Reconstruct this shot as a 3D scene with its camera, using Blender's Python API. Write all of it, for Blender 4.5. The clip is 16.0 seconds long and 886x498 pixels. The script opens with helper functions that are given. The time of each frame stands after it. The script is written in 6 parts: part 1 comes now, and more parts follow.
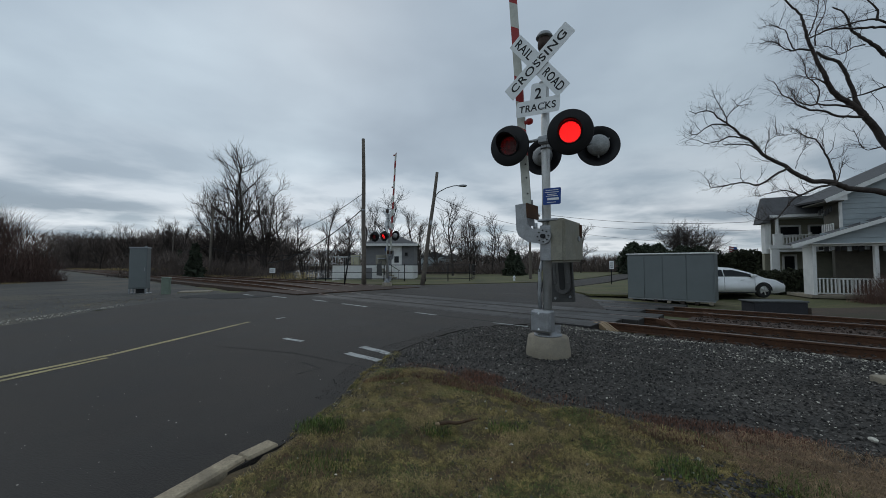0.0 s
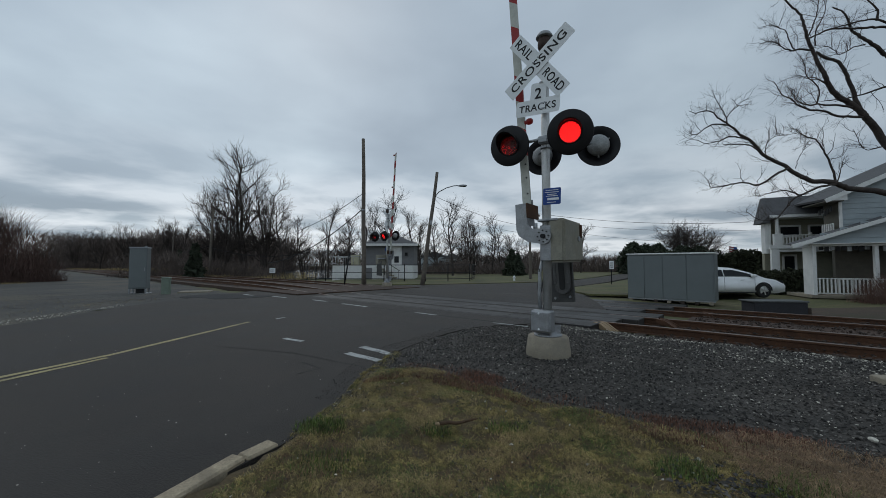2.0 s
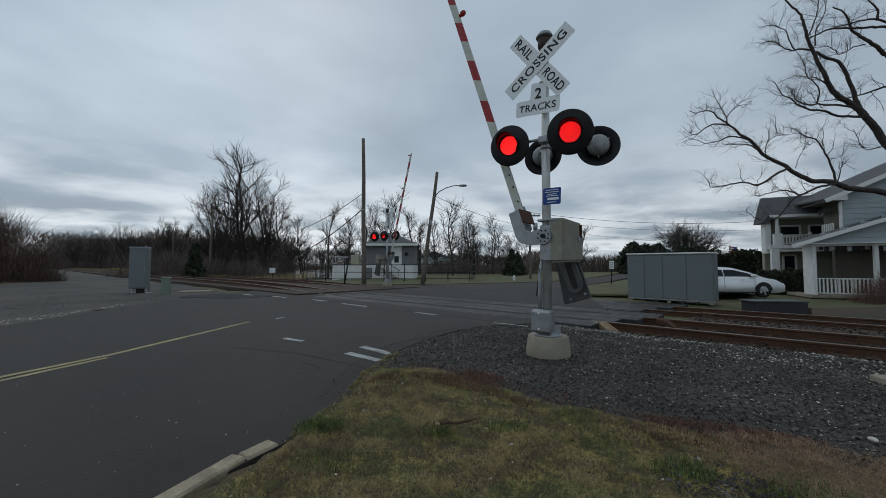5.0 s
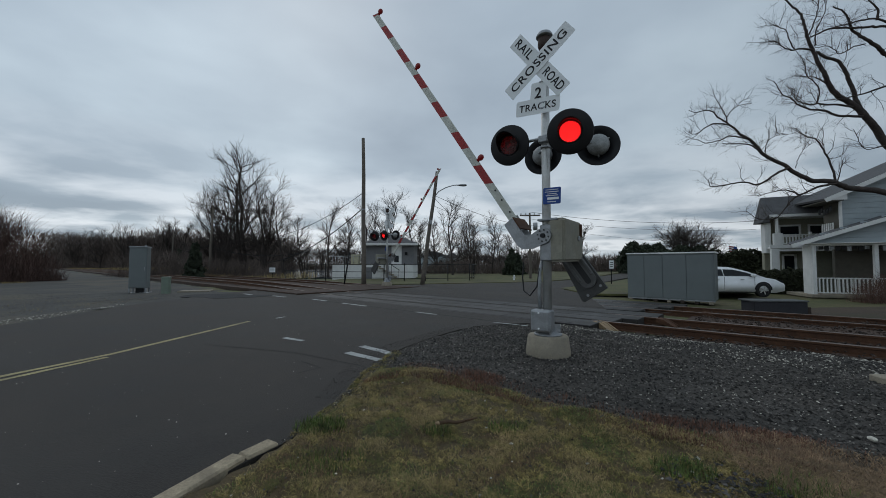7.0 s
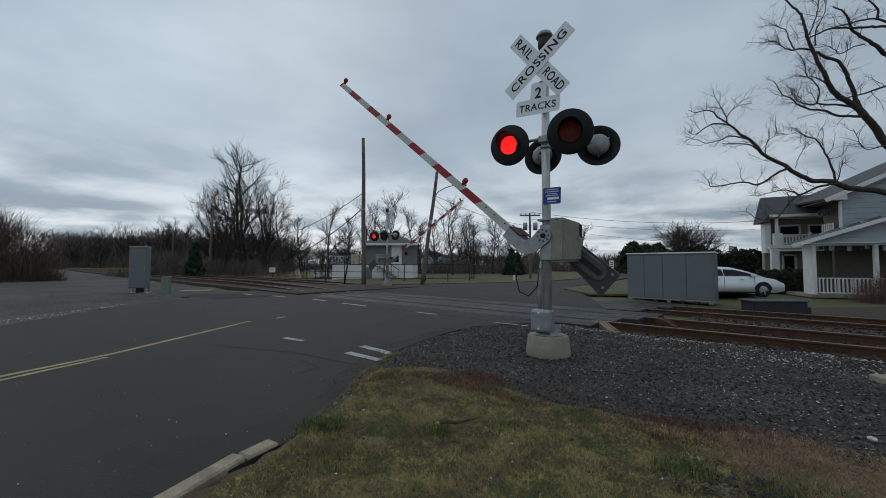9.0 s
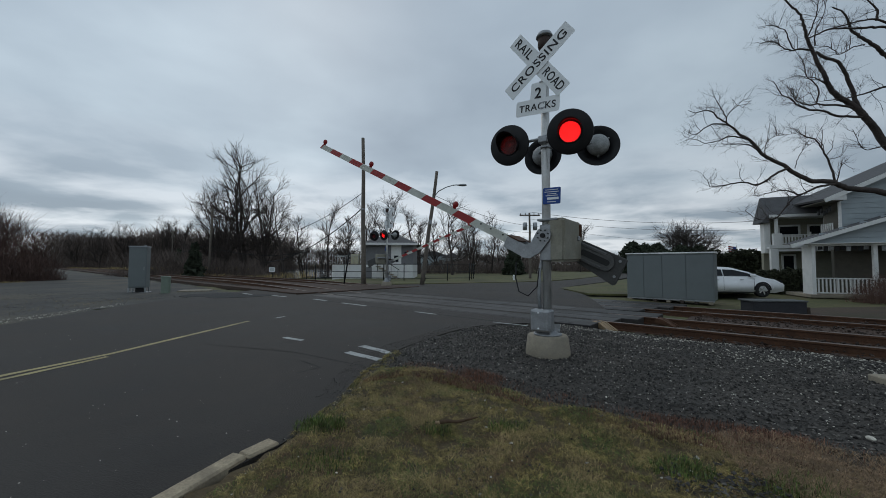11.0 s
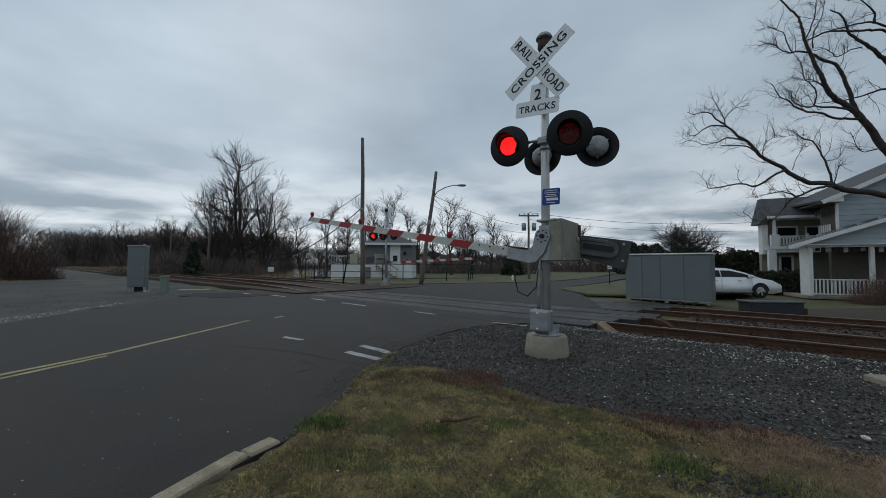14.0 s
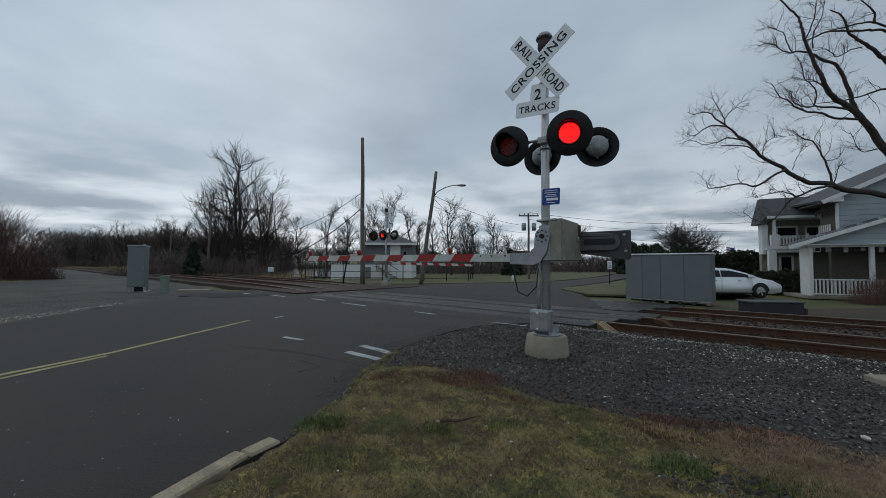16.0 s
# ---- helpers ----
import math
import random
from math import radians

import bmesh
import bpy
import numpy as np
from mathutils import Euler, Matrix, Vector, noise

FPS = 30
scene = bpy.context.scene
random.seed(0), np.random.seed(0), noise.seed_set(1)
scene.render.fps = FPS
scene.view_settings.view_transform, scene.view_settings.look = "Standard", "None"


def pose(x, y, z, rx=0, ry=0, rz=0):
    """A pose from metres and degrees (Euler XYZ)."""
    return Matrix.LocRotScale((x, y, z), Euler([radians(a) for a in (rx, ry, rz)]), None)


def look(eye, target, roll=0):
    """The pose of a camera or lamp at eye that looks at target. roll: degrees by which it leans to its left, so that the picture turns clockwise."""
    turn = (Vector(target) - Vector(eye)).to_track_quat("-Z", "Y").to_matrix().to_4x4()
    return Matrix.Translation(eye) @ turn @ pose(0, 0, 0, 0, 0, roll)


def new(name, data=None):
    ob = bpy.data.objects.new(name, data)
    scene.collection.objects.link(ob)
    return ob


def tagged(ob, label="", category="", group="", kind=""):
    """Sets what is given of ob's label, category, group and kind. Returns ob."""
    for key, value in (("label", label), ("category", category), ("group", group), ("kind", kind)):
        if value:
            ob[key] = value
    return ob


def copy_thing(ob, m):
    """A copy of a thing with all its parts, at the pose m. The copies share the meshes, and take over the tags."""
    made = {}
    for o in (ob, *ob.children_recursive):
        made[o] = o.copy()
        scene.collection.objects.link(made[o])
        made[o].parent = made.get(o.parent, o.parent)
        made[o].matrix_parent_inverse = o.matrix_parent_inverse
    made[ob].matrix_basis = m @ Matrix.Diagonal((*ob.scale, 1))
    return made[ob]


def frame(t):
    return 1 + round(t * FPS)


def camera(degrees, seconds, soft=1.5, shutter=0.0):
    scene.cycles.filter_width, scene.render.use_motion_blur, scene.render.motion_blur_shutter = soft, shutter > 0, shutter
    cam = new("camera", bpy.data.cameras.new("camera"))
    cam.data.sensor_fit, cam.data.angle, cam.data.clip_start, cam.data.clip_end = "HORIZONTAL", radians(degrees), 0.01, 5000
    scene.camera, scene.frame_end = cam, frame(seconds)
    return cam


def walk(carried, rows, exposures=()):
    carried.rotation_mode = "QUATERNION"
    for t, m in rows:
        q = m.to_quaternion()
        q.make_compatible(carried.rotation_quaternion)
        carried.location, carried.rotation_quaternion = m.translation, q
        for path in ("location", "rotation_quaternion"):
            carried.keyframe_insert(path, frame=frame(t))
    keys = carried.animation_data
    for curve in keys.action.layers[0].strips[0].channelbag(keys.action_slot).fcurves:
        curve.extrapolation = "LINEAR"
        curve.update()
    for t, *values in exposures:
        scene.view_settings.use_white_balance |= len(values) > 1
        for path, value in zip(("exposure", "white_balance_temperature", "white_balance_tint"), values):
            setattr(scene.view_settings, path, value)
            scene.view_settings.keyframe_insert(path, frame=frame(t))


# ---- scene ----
cam = camera(100.7, 16.0, soft=0.7)
EYE = Vector((0.0, 0.0, 1.30))


def eye_pose(dx=0.0, dy=0.0, dz=0.0, pitch=2.55, yaw=0.0, roll=0.0):
    return pose(EYE.x + dx, EYE.y + dy, EYE.z + dz, 90 + pitch, roll, yaw)


def drifted(k, dip=0.0):
    """The pose after the share k of the camera's small sag backwards."""
    return eye_pose(-0.018 * k, -0.032 * k, 0.001 * k, 2.55 - 0.09 * k - dip, -0.25 * k, -0.22 * k)


PATH = [(t, drifted(k, d)) for t, k, d in (
    (0.0, 0, 0), (4.2, 0, 0), (6.3, 0.0, 0.08), (7.0, 0.05, 0.08), (9.2, 0.06, 0.08), (11.3, 0.34, 0.08), (12.0, 0.6, 0.05),
    (12.5, 0.78, 0.03), (13.0, 0.85, 0.0), (13.5, 0.95, 0.0), (14.0, 1, 0), (16.0, 1, 0))]
walk(cam, PATH)

# ---- sky and light ----
scene.view_settings.exposure = 0.0


def build_world():
    w = bpy.data.worlds.new("overcast_sky")
    scene.world = w
    w.use_nodes = True
    nt = w.node_tree
    nt.nodes.clear()
    N, Lk = nt.nodes.new, nt.links.new
    out, bg = N("ShaderNodeOutputWorld"), N("ShaderNodeBackground")
    tc, sep = N("ShaderNodeTexCoord"), N("ShaderNodeSeparateXYZ")
    Lk(tc.outputs["Generated"], sep.inputs[0])

    def m(op, a, b=None, clamp=False):
        n = N("ShaderNodeMath")
        n.operation, n.use_clamp = op, clamp
        for i, v in enumerate((a, b)):
            if v is None:
                continue
            if isinstance(v, (int, float)):
                n.inputs[i].default_value = v
            else:
                Lk(v, n.inputs[i])
        return n.outputs[0]

    z = m("MAXIMUM", sep.outputs[2], 0.0)
    zz = m("ADD", z, 0.12)
    comb = N("ShaderNodeCombineXYZ")
    Lk(m("DIVIDE", sep.outputs[0], zz), comb.inputs[0])
    Lk(m("DIVIDE", sep.outputs[1], zz), comb.inputs[1])
    comb.inputs[2].default_value = 3.7

    def cloud(scale, detail, rough, dist):
        n = N("ShaderNodeTexNoise")
        n.inputs["Scale"].default_value = scale
        n.inputs["Detail"].default_value = detail
        n.inputs["Roughness"].default_value = rough
        n.inputs["Distortion"].default_value = dist
        Lk(comb.outputs[0], n.inputs["Vector"])
        return n.outputs["Fac"]

    big, fine = cloud(0.5, 4, 0.45, 0.3), cloud(1.25, 5, 0.5, 0.15)
    mixv = m("ADD", m("MULTIPLY", big, 0.68), m("MULTIPLY", fine, 0.32))
    # cloud base: grey-blue, thinner towards the horizon
    ramp = N("ShaderNodeValToRGB")
    e = ramp.color_ramp.elements
    e[0].position, e[0].color = 0.36, (0.275, 0.338, 0.405, 1)
    e[1].position, e[1].color = 0.66, (0.505, 0.600, 0.672, 1)
    mid = ramp.color_ramp.elements.new(0.5)
    mid.color = (0.360, 0.436, 0.508, 1)
    Lk(mixv, ramp.inputs[0])
    # bright breaks low over the horizon
    low = N("ShaderNodeMapRange")
    low.inputs[1].default_value, low.inputs[2].default_value = 0.30, 0.04
    low.inputs[3].default_value, low.inputs[4].default_value = 0.0, 1.0
    Lk(sep.outputs[2], low.inputs[0])
    gap = m("MULTIPLY", m("MULTIPLY", m("SUBTRACT", fine, 0.40, True), 5.0, True), low.outputs[0])
    bright = N("ShaderNodeMix")
    bright.data_type = "RGBA"
    Lk(gap, bright.inputs[0])
    Lk(ramp.outputs[0], bright.inputs[6])
    bright.inputs[7].default_value = (0.78, 0.83, 0.88, 1)
    # clear air over the cloud, by the sun's place
    sky = N("ShaderNodeTexSky")
    sky.sky_type, sky.sun_disc = "NISHITA", False
    sky.sun_elevation, sky.sun_rotation = radians(38), radians(-20)
    add = N("ShaderNodeMix")
    add.data_type, add.blend_type = "RGBA", "ADD"
    sc = N("ShaderNodeMix")
    sc.data_type, sc.blend_type = "RGBA", "MULTIPLY"
    sc.inputs[0].default_value = 1.0
    Lk(sky.outputs[0], sc.inputs[6])
    sc.inputs[7].default_value = (0.006, 0.006, 0.006, 1)
    add.inputs[0].default_value = 1.0
    Lk(bright.outputs[2], add.inputs[6])
    Lk(sc.outputs[2], add.inputs[7])
    # the cloud is thinner towards the sun, heavier away from it
    side = N("ShaderNodeMapRange")
    for i, x in zip((1, 2, 3, 4), (-0.20, 0.70, 1.04, 0.86)):
        side.inputs[i].default_value = x
    Lk(sep.outputs[0], side.inputs[0])
    Lk(add.outputs[2], bg.inputs[0])
    lift = N("ShaderNodeMapRange")
    for i, x in zip((1, 2, 3, 4), (0.12, 0.62, 0.96, 1.15)):
        lift.inputs[i].default_value = x
    Lk(sep.outputs[2], lift.inputs[0])
    Lk(m("MULTIPLY", side.outputs[0], lift.outputs[0]), bg.inputs[1])
    Lk(bg.outputs[0], out.inputs[0])


build_world()
sun = bpy.data.lights.new("sun", "SUN")
sun.energy, sun.angle, sun.color = 0.3, radians(25), (1.0, 0.97, 0.93)
new("sun", sun).matrix_world = look((-20, 60, 60), (0, 0, 0))

# ---- materials ----
MATS = {}


def mat(name, col, rough=0.6, metal=0.0, var=0.25, scale=6.0, fine=60.0, bump=0.15, dirt=None, dirt_amt=0.5, per_object=0.0, island=0.0, spec=0.35):
    """A surface with broad stains, fine grain and relief. scale and fine are per metre."""
    if name in MATS:
        return MATS[name]
    mt = bpy.data.materials.new(name)
    mt.use_nodes = True
    nt = mt.node_tree
    N, Lk = nt.nodes.new, nt.links.new
    b = nt.nodes["Principled BSDF"]
    b.inputs["Metallic"].default_value = metal
    b.inputs["Specular IOR Level"].default_value = spec
    tc = N("ShaderNodeTexCoord")

    def noise_tex(s, d=4.0):
        n = N("ShaderNodeTexNoise")
        n.inputs["Scale"].default_value, n.inputs["Detail"].default_value = s, d
        n.inputs["Roughness"].default_value = 0.6
        Lk(tc.outputs["Object"], n.inputs["Vector"])
        return n.outputs["Fac"]

    def rng(v, lo, hi, a=0.3, c=0.7):
        r = N("ShaderNodeMapRange")
        for i, x in zip((1, 2, 3, 4), (a, c, lo, hi)):
            r.inputs[i].default_value = x
        Lk(v, r.inputs[0])
        return r.outputs[0]

    broad, grain = noise_tex(scale), noise_tex(fine, 3.0)
    mul = N("ShaderNodeMath")
    mul.operation = "MULTIPLY"
    Lk(rng(broad, 1 - var, 1 + var), mul.inputs[0])
    Lk(rng(grain, 1 - var * 0.7, 1 + var * 0.7), mul.inputs[1])
    val = mul.outputs[0]
    for amount, node in ((per_object, "ShaderNodeObjectInfo"), (island, "ShaderNodeNewGeometry")):
        if amount:
            oi, mm = N(node), N("ShaderNodeMath")
            mm.operation = "MULTIPLY"
            Lk(rng(oi.outputs["Random" if node == "ShaderNodeObjectInfo" else "Random Per Island"], 1 - amount, 1 + amount, 0, 1), mm.inputs[0])
            Lk(val, mm.inputs[1])
            val = mm.outputs[0]
    mx = N("ShaderNodeMix")
    mx.data_type, mx.blend_type = "RGBA", "MULTIPLY"
    mx.inputs[0].default_value = 1.0
    mx.inputs[6].default_value = (*col, 1)
    Lk(val, mx.inputs[7])
    colour = mx.outputs[2]
    if dirt:
        d = N("ShaderNodeMix")
        d.data_type = "RGBA"
        Lk(rng(noise_tex(scale * 0.6, 6.0), 0.0, dirt_amt, 0.48, 0.68), d.inputs[0])
        Lk(colour, d.inputs[6])
        d.inputs[7].default_value = (*dirt, 1)
        colour = d.outputs[2]
    Lk(colour, b.inputs["Base Color"])
    Lk(rng(broad, max(0.02, rough - 0.12), min(1, rough + 0.12)), b.inputs["Roughness"])
    if bump:
        bp = N("ShaderNodeBump")
        bp.inputs["Strength"].default_value = bump
        bp.inputs["Distance"].default_value = 0.01
        Lk(grain, bp.inputs["Height"])
        Lk(bp.outputs[0], b.inputs["Normal"])
    MATS[name] = mt
    return mt


def glow(name, col, strength):
    if name not in MATS:
        mt = bpy.data.materials.new(name)
        mt.use_nodes = True
        b = mt.node_tree.nodes["Principled BSDF"]
        b.inputs["Base Color"].default_value = (*col, 1)
        b.inputs["Emission Color"].default_value = (*col, 1)
        b.inputs["Emission Strength"].default_value = strength
        MATS[name] = mt
    return MATS[name]


ASPHALT = mat("asphalt", (0.0380, 0.0325, 0.0280), 0.82, var=0.6, scale=0.55, fine=75, bump=1.0, dirt=(0.051, 0.045, 0.039), dirt_amt=0.6)
GRAVEL = mat("ballast_gravel", (0.050, 0.044, 0.038), 0.85, var=0.4, scale=1.5, fine=26, bump=1.0, dirt=(0.028, 0.025, 0.022))
SOIL = mat("turf_soil", (0.072, 0.052, 0.026), 0.95, var=0.4, scale=1.2, fine=30, bump=1.0, dirt=(0.075, 0.050, 0.032), dirt_amt=0.8)
CONCRETE = mat("concrete", (0.27, 0.235, 0.18), 0.9, var=0.2, scale=5, fine=70, bump=0.4, dirt=(0.16, 0.15, 0.13))
ALU = mat("aluminium_mast", (0.50, 0.50, 0.49), 0.45, metal=0.55, var=0.14, scale=8, fine=80, bump=0.08, dirt=(0.32, 0.31, 0.28), dirt_amt=0.35)
GALV = mat("galvanised_steel", (0.30, 0.31, 0.32), 0.5, metal=0.6, var=0.2, scale=9, fine=60, bump=0.1)
SIGN_WHITE = mat("reflective_white", (0.74, 0.76, 0.77), 0.5, var=0.05, scale=5, fine=50, bump=0.03)
BLACK = mat("black_enamel", (0.0045, 0.0045, 0.006), 0.55, var=0.3, scale=8, fine=60, bump=0.05)
INK = mat("black_lettering", (0.012, 0.012, 0.014), 0.6, var=0.1, bump=0)
MECH_BEIGE = mat("weathered_beige_paint", (0.25, 0.24, 0.195), 0.6, metal=0.1, var=0.16, scale=5, fine=40, bump=0.1, dirt=(0.20, 0.18, 0.13), dirt_amt=0.6)
CABINET = mat("grey_cabinet_paint", (0.150, 0.170, 0.172), 0.55, metal=0.2, var=0.08, scale=2, fine=40, bump=0.05)
RUST = mat("rusted_steel", (0.088, 0.043, 0.024), 0.8, metal=0.25, var=0.35, scale=5, fine=50, bump=0.3, dirt=(0.06, 0.03, 0.02))
RAILTOP = mat("worn_rail_head", (0.17, 0.13, 0.11), 0.5, metal=0.6, var=0.2, scale=4, fine=60, bump=0.05)
TIE = mat("creosoted_timber", (0.045, 0.033, 0.026), 0.9, var=0.4, scale=6, fine=40, bump=0.6)
POLEWOOD = mat("weathered_pole_wood", (0.14, 0.12, 0.10), 0.9, var=0.25, scale=6, fine=45, bump=0.5)
BARK = mat("dark_bark", (0.056, 0.045, 0.040), 0.95, var=0.35, scale=5, fine=40, bump=0.6)
WHITEPAINT = mat("white_trim_paint", (0.66, 0.66, 0.64), 0.55, var=0.08, scale=3, fine=40, bump=0.04)
SIDING = mat("blue_grey_siding", (0.30, 0.34, 0.355), 0.6, var=0.08, scale=2, fine=40, bump=0.05)


# ---- mesh helpers ----
def box(bm, c, s, rot=None, bev=0.0):
    """A box of size s centred at c, with bevelled edges."""
    t = bmesh.new()
    bmesh.ops.create_cube(t, size=1)
    bmesh.ops.scale(t, vec=s, verts=t.verts)
    if bev:
        bmesh.ops.bevel(t, geom=list(t.edges), offset=bev, segments=1, affect="EDGES", clamp_overlap=True)
    m = Matrix.Translation(c) @ (rot.to_4x4() if rot else Matrix())
    join(bm, t, m)


def join(bm, t, m=Matrix()):
    vs = [bm.verts.new(m @ v.co) for v in t.verts]
    t.verts.index_update()
    for f in t.faces:
        try:
            nf = bm.faces.new([vs[v.index] for v in f.verts])
            nf.smooth, nf.material_index = f.smooth, f.material_index
        except ValueError:
            pass
    t.free()


def rod(bm, a, b, r0, r1=None, seg=10, caps=True, smooth=True):
    """A tapered round bar from a to b."""
    a, b = Vector(a), Vector(b)
    r1 = r0 if r1 is None else r1
    d = (b - a).normalized()
    x = d.orthogonal().normalized()
    y = d.cross(x)
    rings = []
    for p, r in ((a, r0), (b, r1)):
        rings.append([bm.verts.new(p + r * (math.cos(k * math.tau / seg) * x + math.sin(k * math.tau / seg) * y)) for k in range(seg)])
    for k in range(seg):
        f = bm.faces.new((rings[0][k], rings[0][(k + 1) % seg], rings[1][(k + 1) % seg], rings[1][k]))
        f.smooth = smooth
    if caps:
        bm.faces.new(rings[0][::-1])
        bm.faces.new(rings[1])


def tube(bm, pts, radii, seg=8):
    """A bent round bar through pts."""
    pts = [Vector(p) for p in pts]
    rings, x = [], None
    for i, p in enumerate(pts):
        d = (pts[min(i + 1, len(pts) - 1)] - pts[max(i - 1, 0)]).normalized()
        x = d.orthogonal().normalized() if x is None else (x - d * x.dot(d)).normalized()
        y = d.cross(x)
        r = radii[i] if isinstance(radii, (list, tuple)) else radii
        rings.append([bm.verts.new(p + r * (math.cos(k * math.tau / seg) * x + math.sin(k * math.tau / seg) * y)) for k in range(seg)])
    for a, b in zip(rings, rings[1:]):
        for k in range(seg):
            f = bm.faces.new((a[k], a[(k + 1) % seg], b[(k + 1) % seg], b[k]))
            f.smooth = True
    bm.faces.new(rings[0][::-1])
    bm.faces.new(rings[-1])


def lathe(bm, prof, seg=24, m=Matrix()):
    """Turns the profile (radius, height) round the z axis of m."""
    rings = []
    for r, h in prof:
        if r < 1e-6:
            rings.append([bm.verts.new(m @ Vector((0, 0, h)))])
        else:
            rings.append([bm.verts.new(m @ Vector((r * math.cos(k * math.tau / seg), r * math.sin(k * math.tau / seg), h))) for k in range(seg)])
    for a, b in zip(rings, rings[1:]):
        for k in range(seg):
            q = [a[k % len(a)], a[(k + 1) % len(a)], b[(k + 1) % len(b)], b[k % len(b)]]
            u = []
            for v in q:
                if v not in u:
                    u.append(v)
            if len(u) > 2:
                bm.faces.new(u).smooth = True


def prism(bm, pts, depth, m=Matrix()):
    """A flat outline in the xz plane of m, given depth along y."""
    a = [bm.verts.new(m @ Vector((x, 0, z))) for x, z in pts]
    b = [bm.verts.new(m @ Vector((x, depth, z))) for x, z in pts]
    n = len(pts)
    bm.faces.new(a)
    bm.faces.new(b[::-1])
    for k in range(n):
        bm.faces.new((a[k], b[k], b[(k + 1) % n], a[(k + 1) % n]))


def finish(bm, mats):
    bmesh.ops.recalc_face_normals(bm, faces=bm.faces)
    me = bpy.data.meshes.new("mesh")
    bm.to_mesh(me)
    bm.free()
    for x in (mats if isinstance(mats, (list, tuple)) else (mats,)):
        me.materials.append(x)
    return me


def part(name, bm, material, parent, label=""):
    ob = new(name, finish(bm, material))
    ob.parent = parent
    if label:
        ob["label"] = label
    return ob


def thing(name, m, label, category, group="", kind=""):
    ob = new(name)
    ob.empty_display_size = 0.2
    ob.matrix_basis = m
    return tagged(ob, label, category, group, kind)


def single(name, bm, material, label, category, m=Matrix(), group="", kind=""):
    ob = new(name, finish(bm, material))
    ob.matrix_basis = m
    return tagged(ob, label, category, group, kind)


def bx(c, s, rot=None, bev=0.0):
    b = bmesh.new()
    box(b, c, s, rot, bev)
    return b


def rd(a, b, r0, r1=None, seg=10):
    m = bmesh.new()
    rod(m, a, b, r0, r1, seg)
    return m

RED = mat("red_reflective_sheeting", (0.30, 0.022, 0.022), 0.5, var=0.1, scale=6, fine=60, bump=0.04)
ARM_WHITE = mat("aged_white_sheeting", (0.50, 0.51, 0.46), 0.55, var=0.12, scale=5, fine=50, bump=0.04, dirt=(0.34, 0.33, 0.26), dirt_amt=0.4)
BLUE = mat("blue_sign_sheeting", (0.012, 0.055, 0.24), 0.5, var=0.1, bump=0.02)
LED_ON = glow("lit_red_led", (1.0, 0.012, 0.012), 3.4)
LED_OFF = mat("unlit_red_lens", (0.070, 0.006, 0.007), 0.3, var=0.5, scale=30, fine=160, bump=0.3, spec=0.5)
ARM_LAMP = glow("dim_red_lamp", (0.14, 0.006, 0.006), 0.2)
SILVER = mat("cast_aluminium_dome", (0.30, 0.31, 0.31), 0.5, metal=0.3, var=0.25, scale=12, fine=70, bump=0.2, dirt=(0.14, 0.14, 0.13))
YELLOW = mat("worn_yellow_line", (0.36, 0.30, 0.15), 0.8, var=0.3, scale=2.5, fine=30, bump=0.2, dirt=(0.07, 0.065, 0.045), dirt_amt=0.6)
ROADWHITE = mat("worn_white_line", (0.36, 0.37, 0.36), 0.8, var=0.3, scale=5, fine=40, bump=0.2, dirt=(0.09, 0.09, 0.09), dirt_amt=0.7)
TAR = mat("tar_seal", (0.010, 0.010, 0.010), 0.85, var=0.3, scale=3, fine=40, bump=0.2)
PANEL = mat("smooth_crossing_asphalt", (0.030, 0.027, 0.025), 0.62, var=0.5, scale=0.7, fine=45, bump=0.25, per_object=0.4, dirt=(0.014, 0.013, 0.012), dirt_amt=0.9)
NEWTIMBER = mat("split_pale_timber", (0.30, 0.215, 0.13), 0.85, var=0.3, scale=9, fine=60, bump=0.4, dirt=(0.10, 0.07, 0.05))
GREENBOX = mat("pale_green_plastic", (0.16, 0.20, 0.16), 0.6, var=0.1, bump=0.05)
ROOF = mat("grey_shingle_roof", (0.085, 0.085, 0.088), 0.9, var=0.25, scale=3, fine=25, bump=0.5)
BEIGE_SIDING = mat("beige_siding", (0.26, 0.25, 0.19), 0.7, var=0.1, bump=0.05)
GREY_SIDING = mat("grey_siding", (0.155, 0.155, 0.160), 0.7, var=0.1, bump=0.05)
DARKGLASS = mat("dark_window_glass", (0.014, 0.016, 0.019), 0.12, var=0.2, bump=0.0, spec=0.22)
FENCE = mat("black_fence_paint", (0.014, 0.014, 0.015), 0.6, var=0.2, bump=0.05)
CAR = mat("white_car_paint", (0.78, 0.79, 0.80), 0.18, var=0.03, bump=0.0, spec=0.5)
RUBBER = mat("black_rubber", (0.016, 0.016, 0.017), 0.8, var=0.2, bump=0.2)
WATER = mat("still_pond_water", (0.05, 0.06, 0.065), 0.06, var=0.1, scale=0.3, fine=2, bump=0.04, spec=0.5)
BRUSH = mat("bare_brush", (0.130, 0.102, 0.088), 0.95, var=0.3, scale=0.4, fine=6, bump=0.2, island=0.35)
CONIFER = mat("dark_conifer_needles", (0.036, 0.045, 0.028), 0.9, var=0.3, scale=2, fine=20, bump=0.2, island=0.4)
HEDGE = mat("evergreen_hedge", (0.036, 0.040, 0.022), 0.9, var=0.3, scale=2, fine=20, bump=0.2, island=0.4)
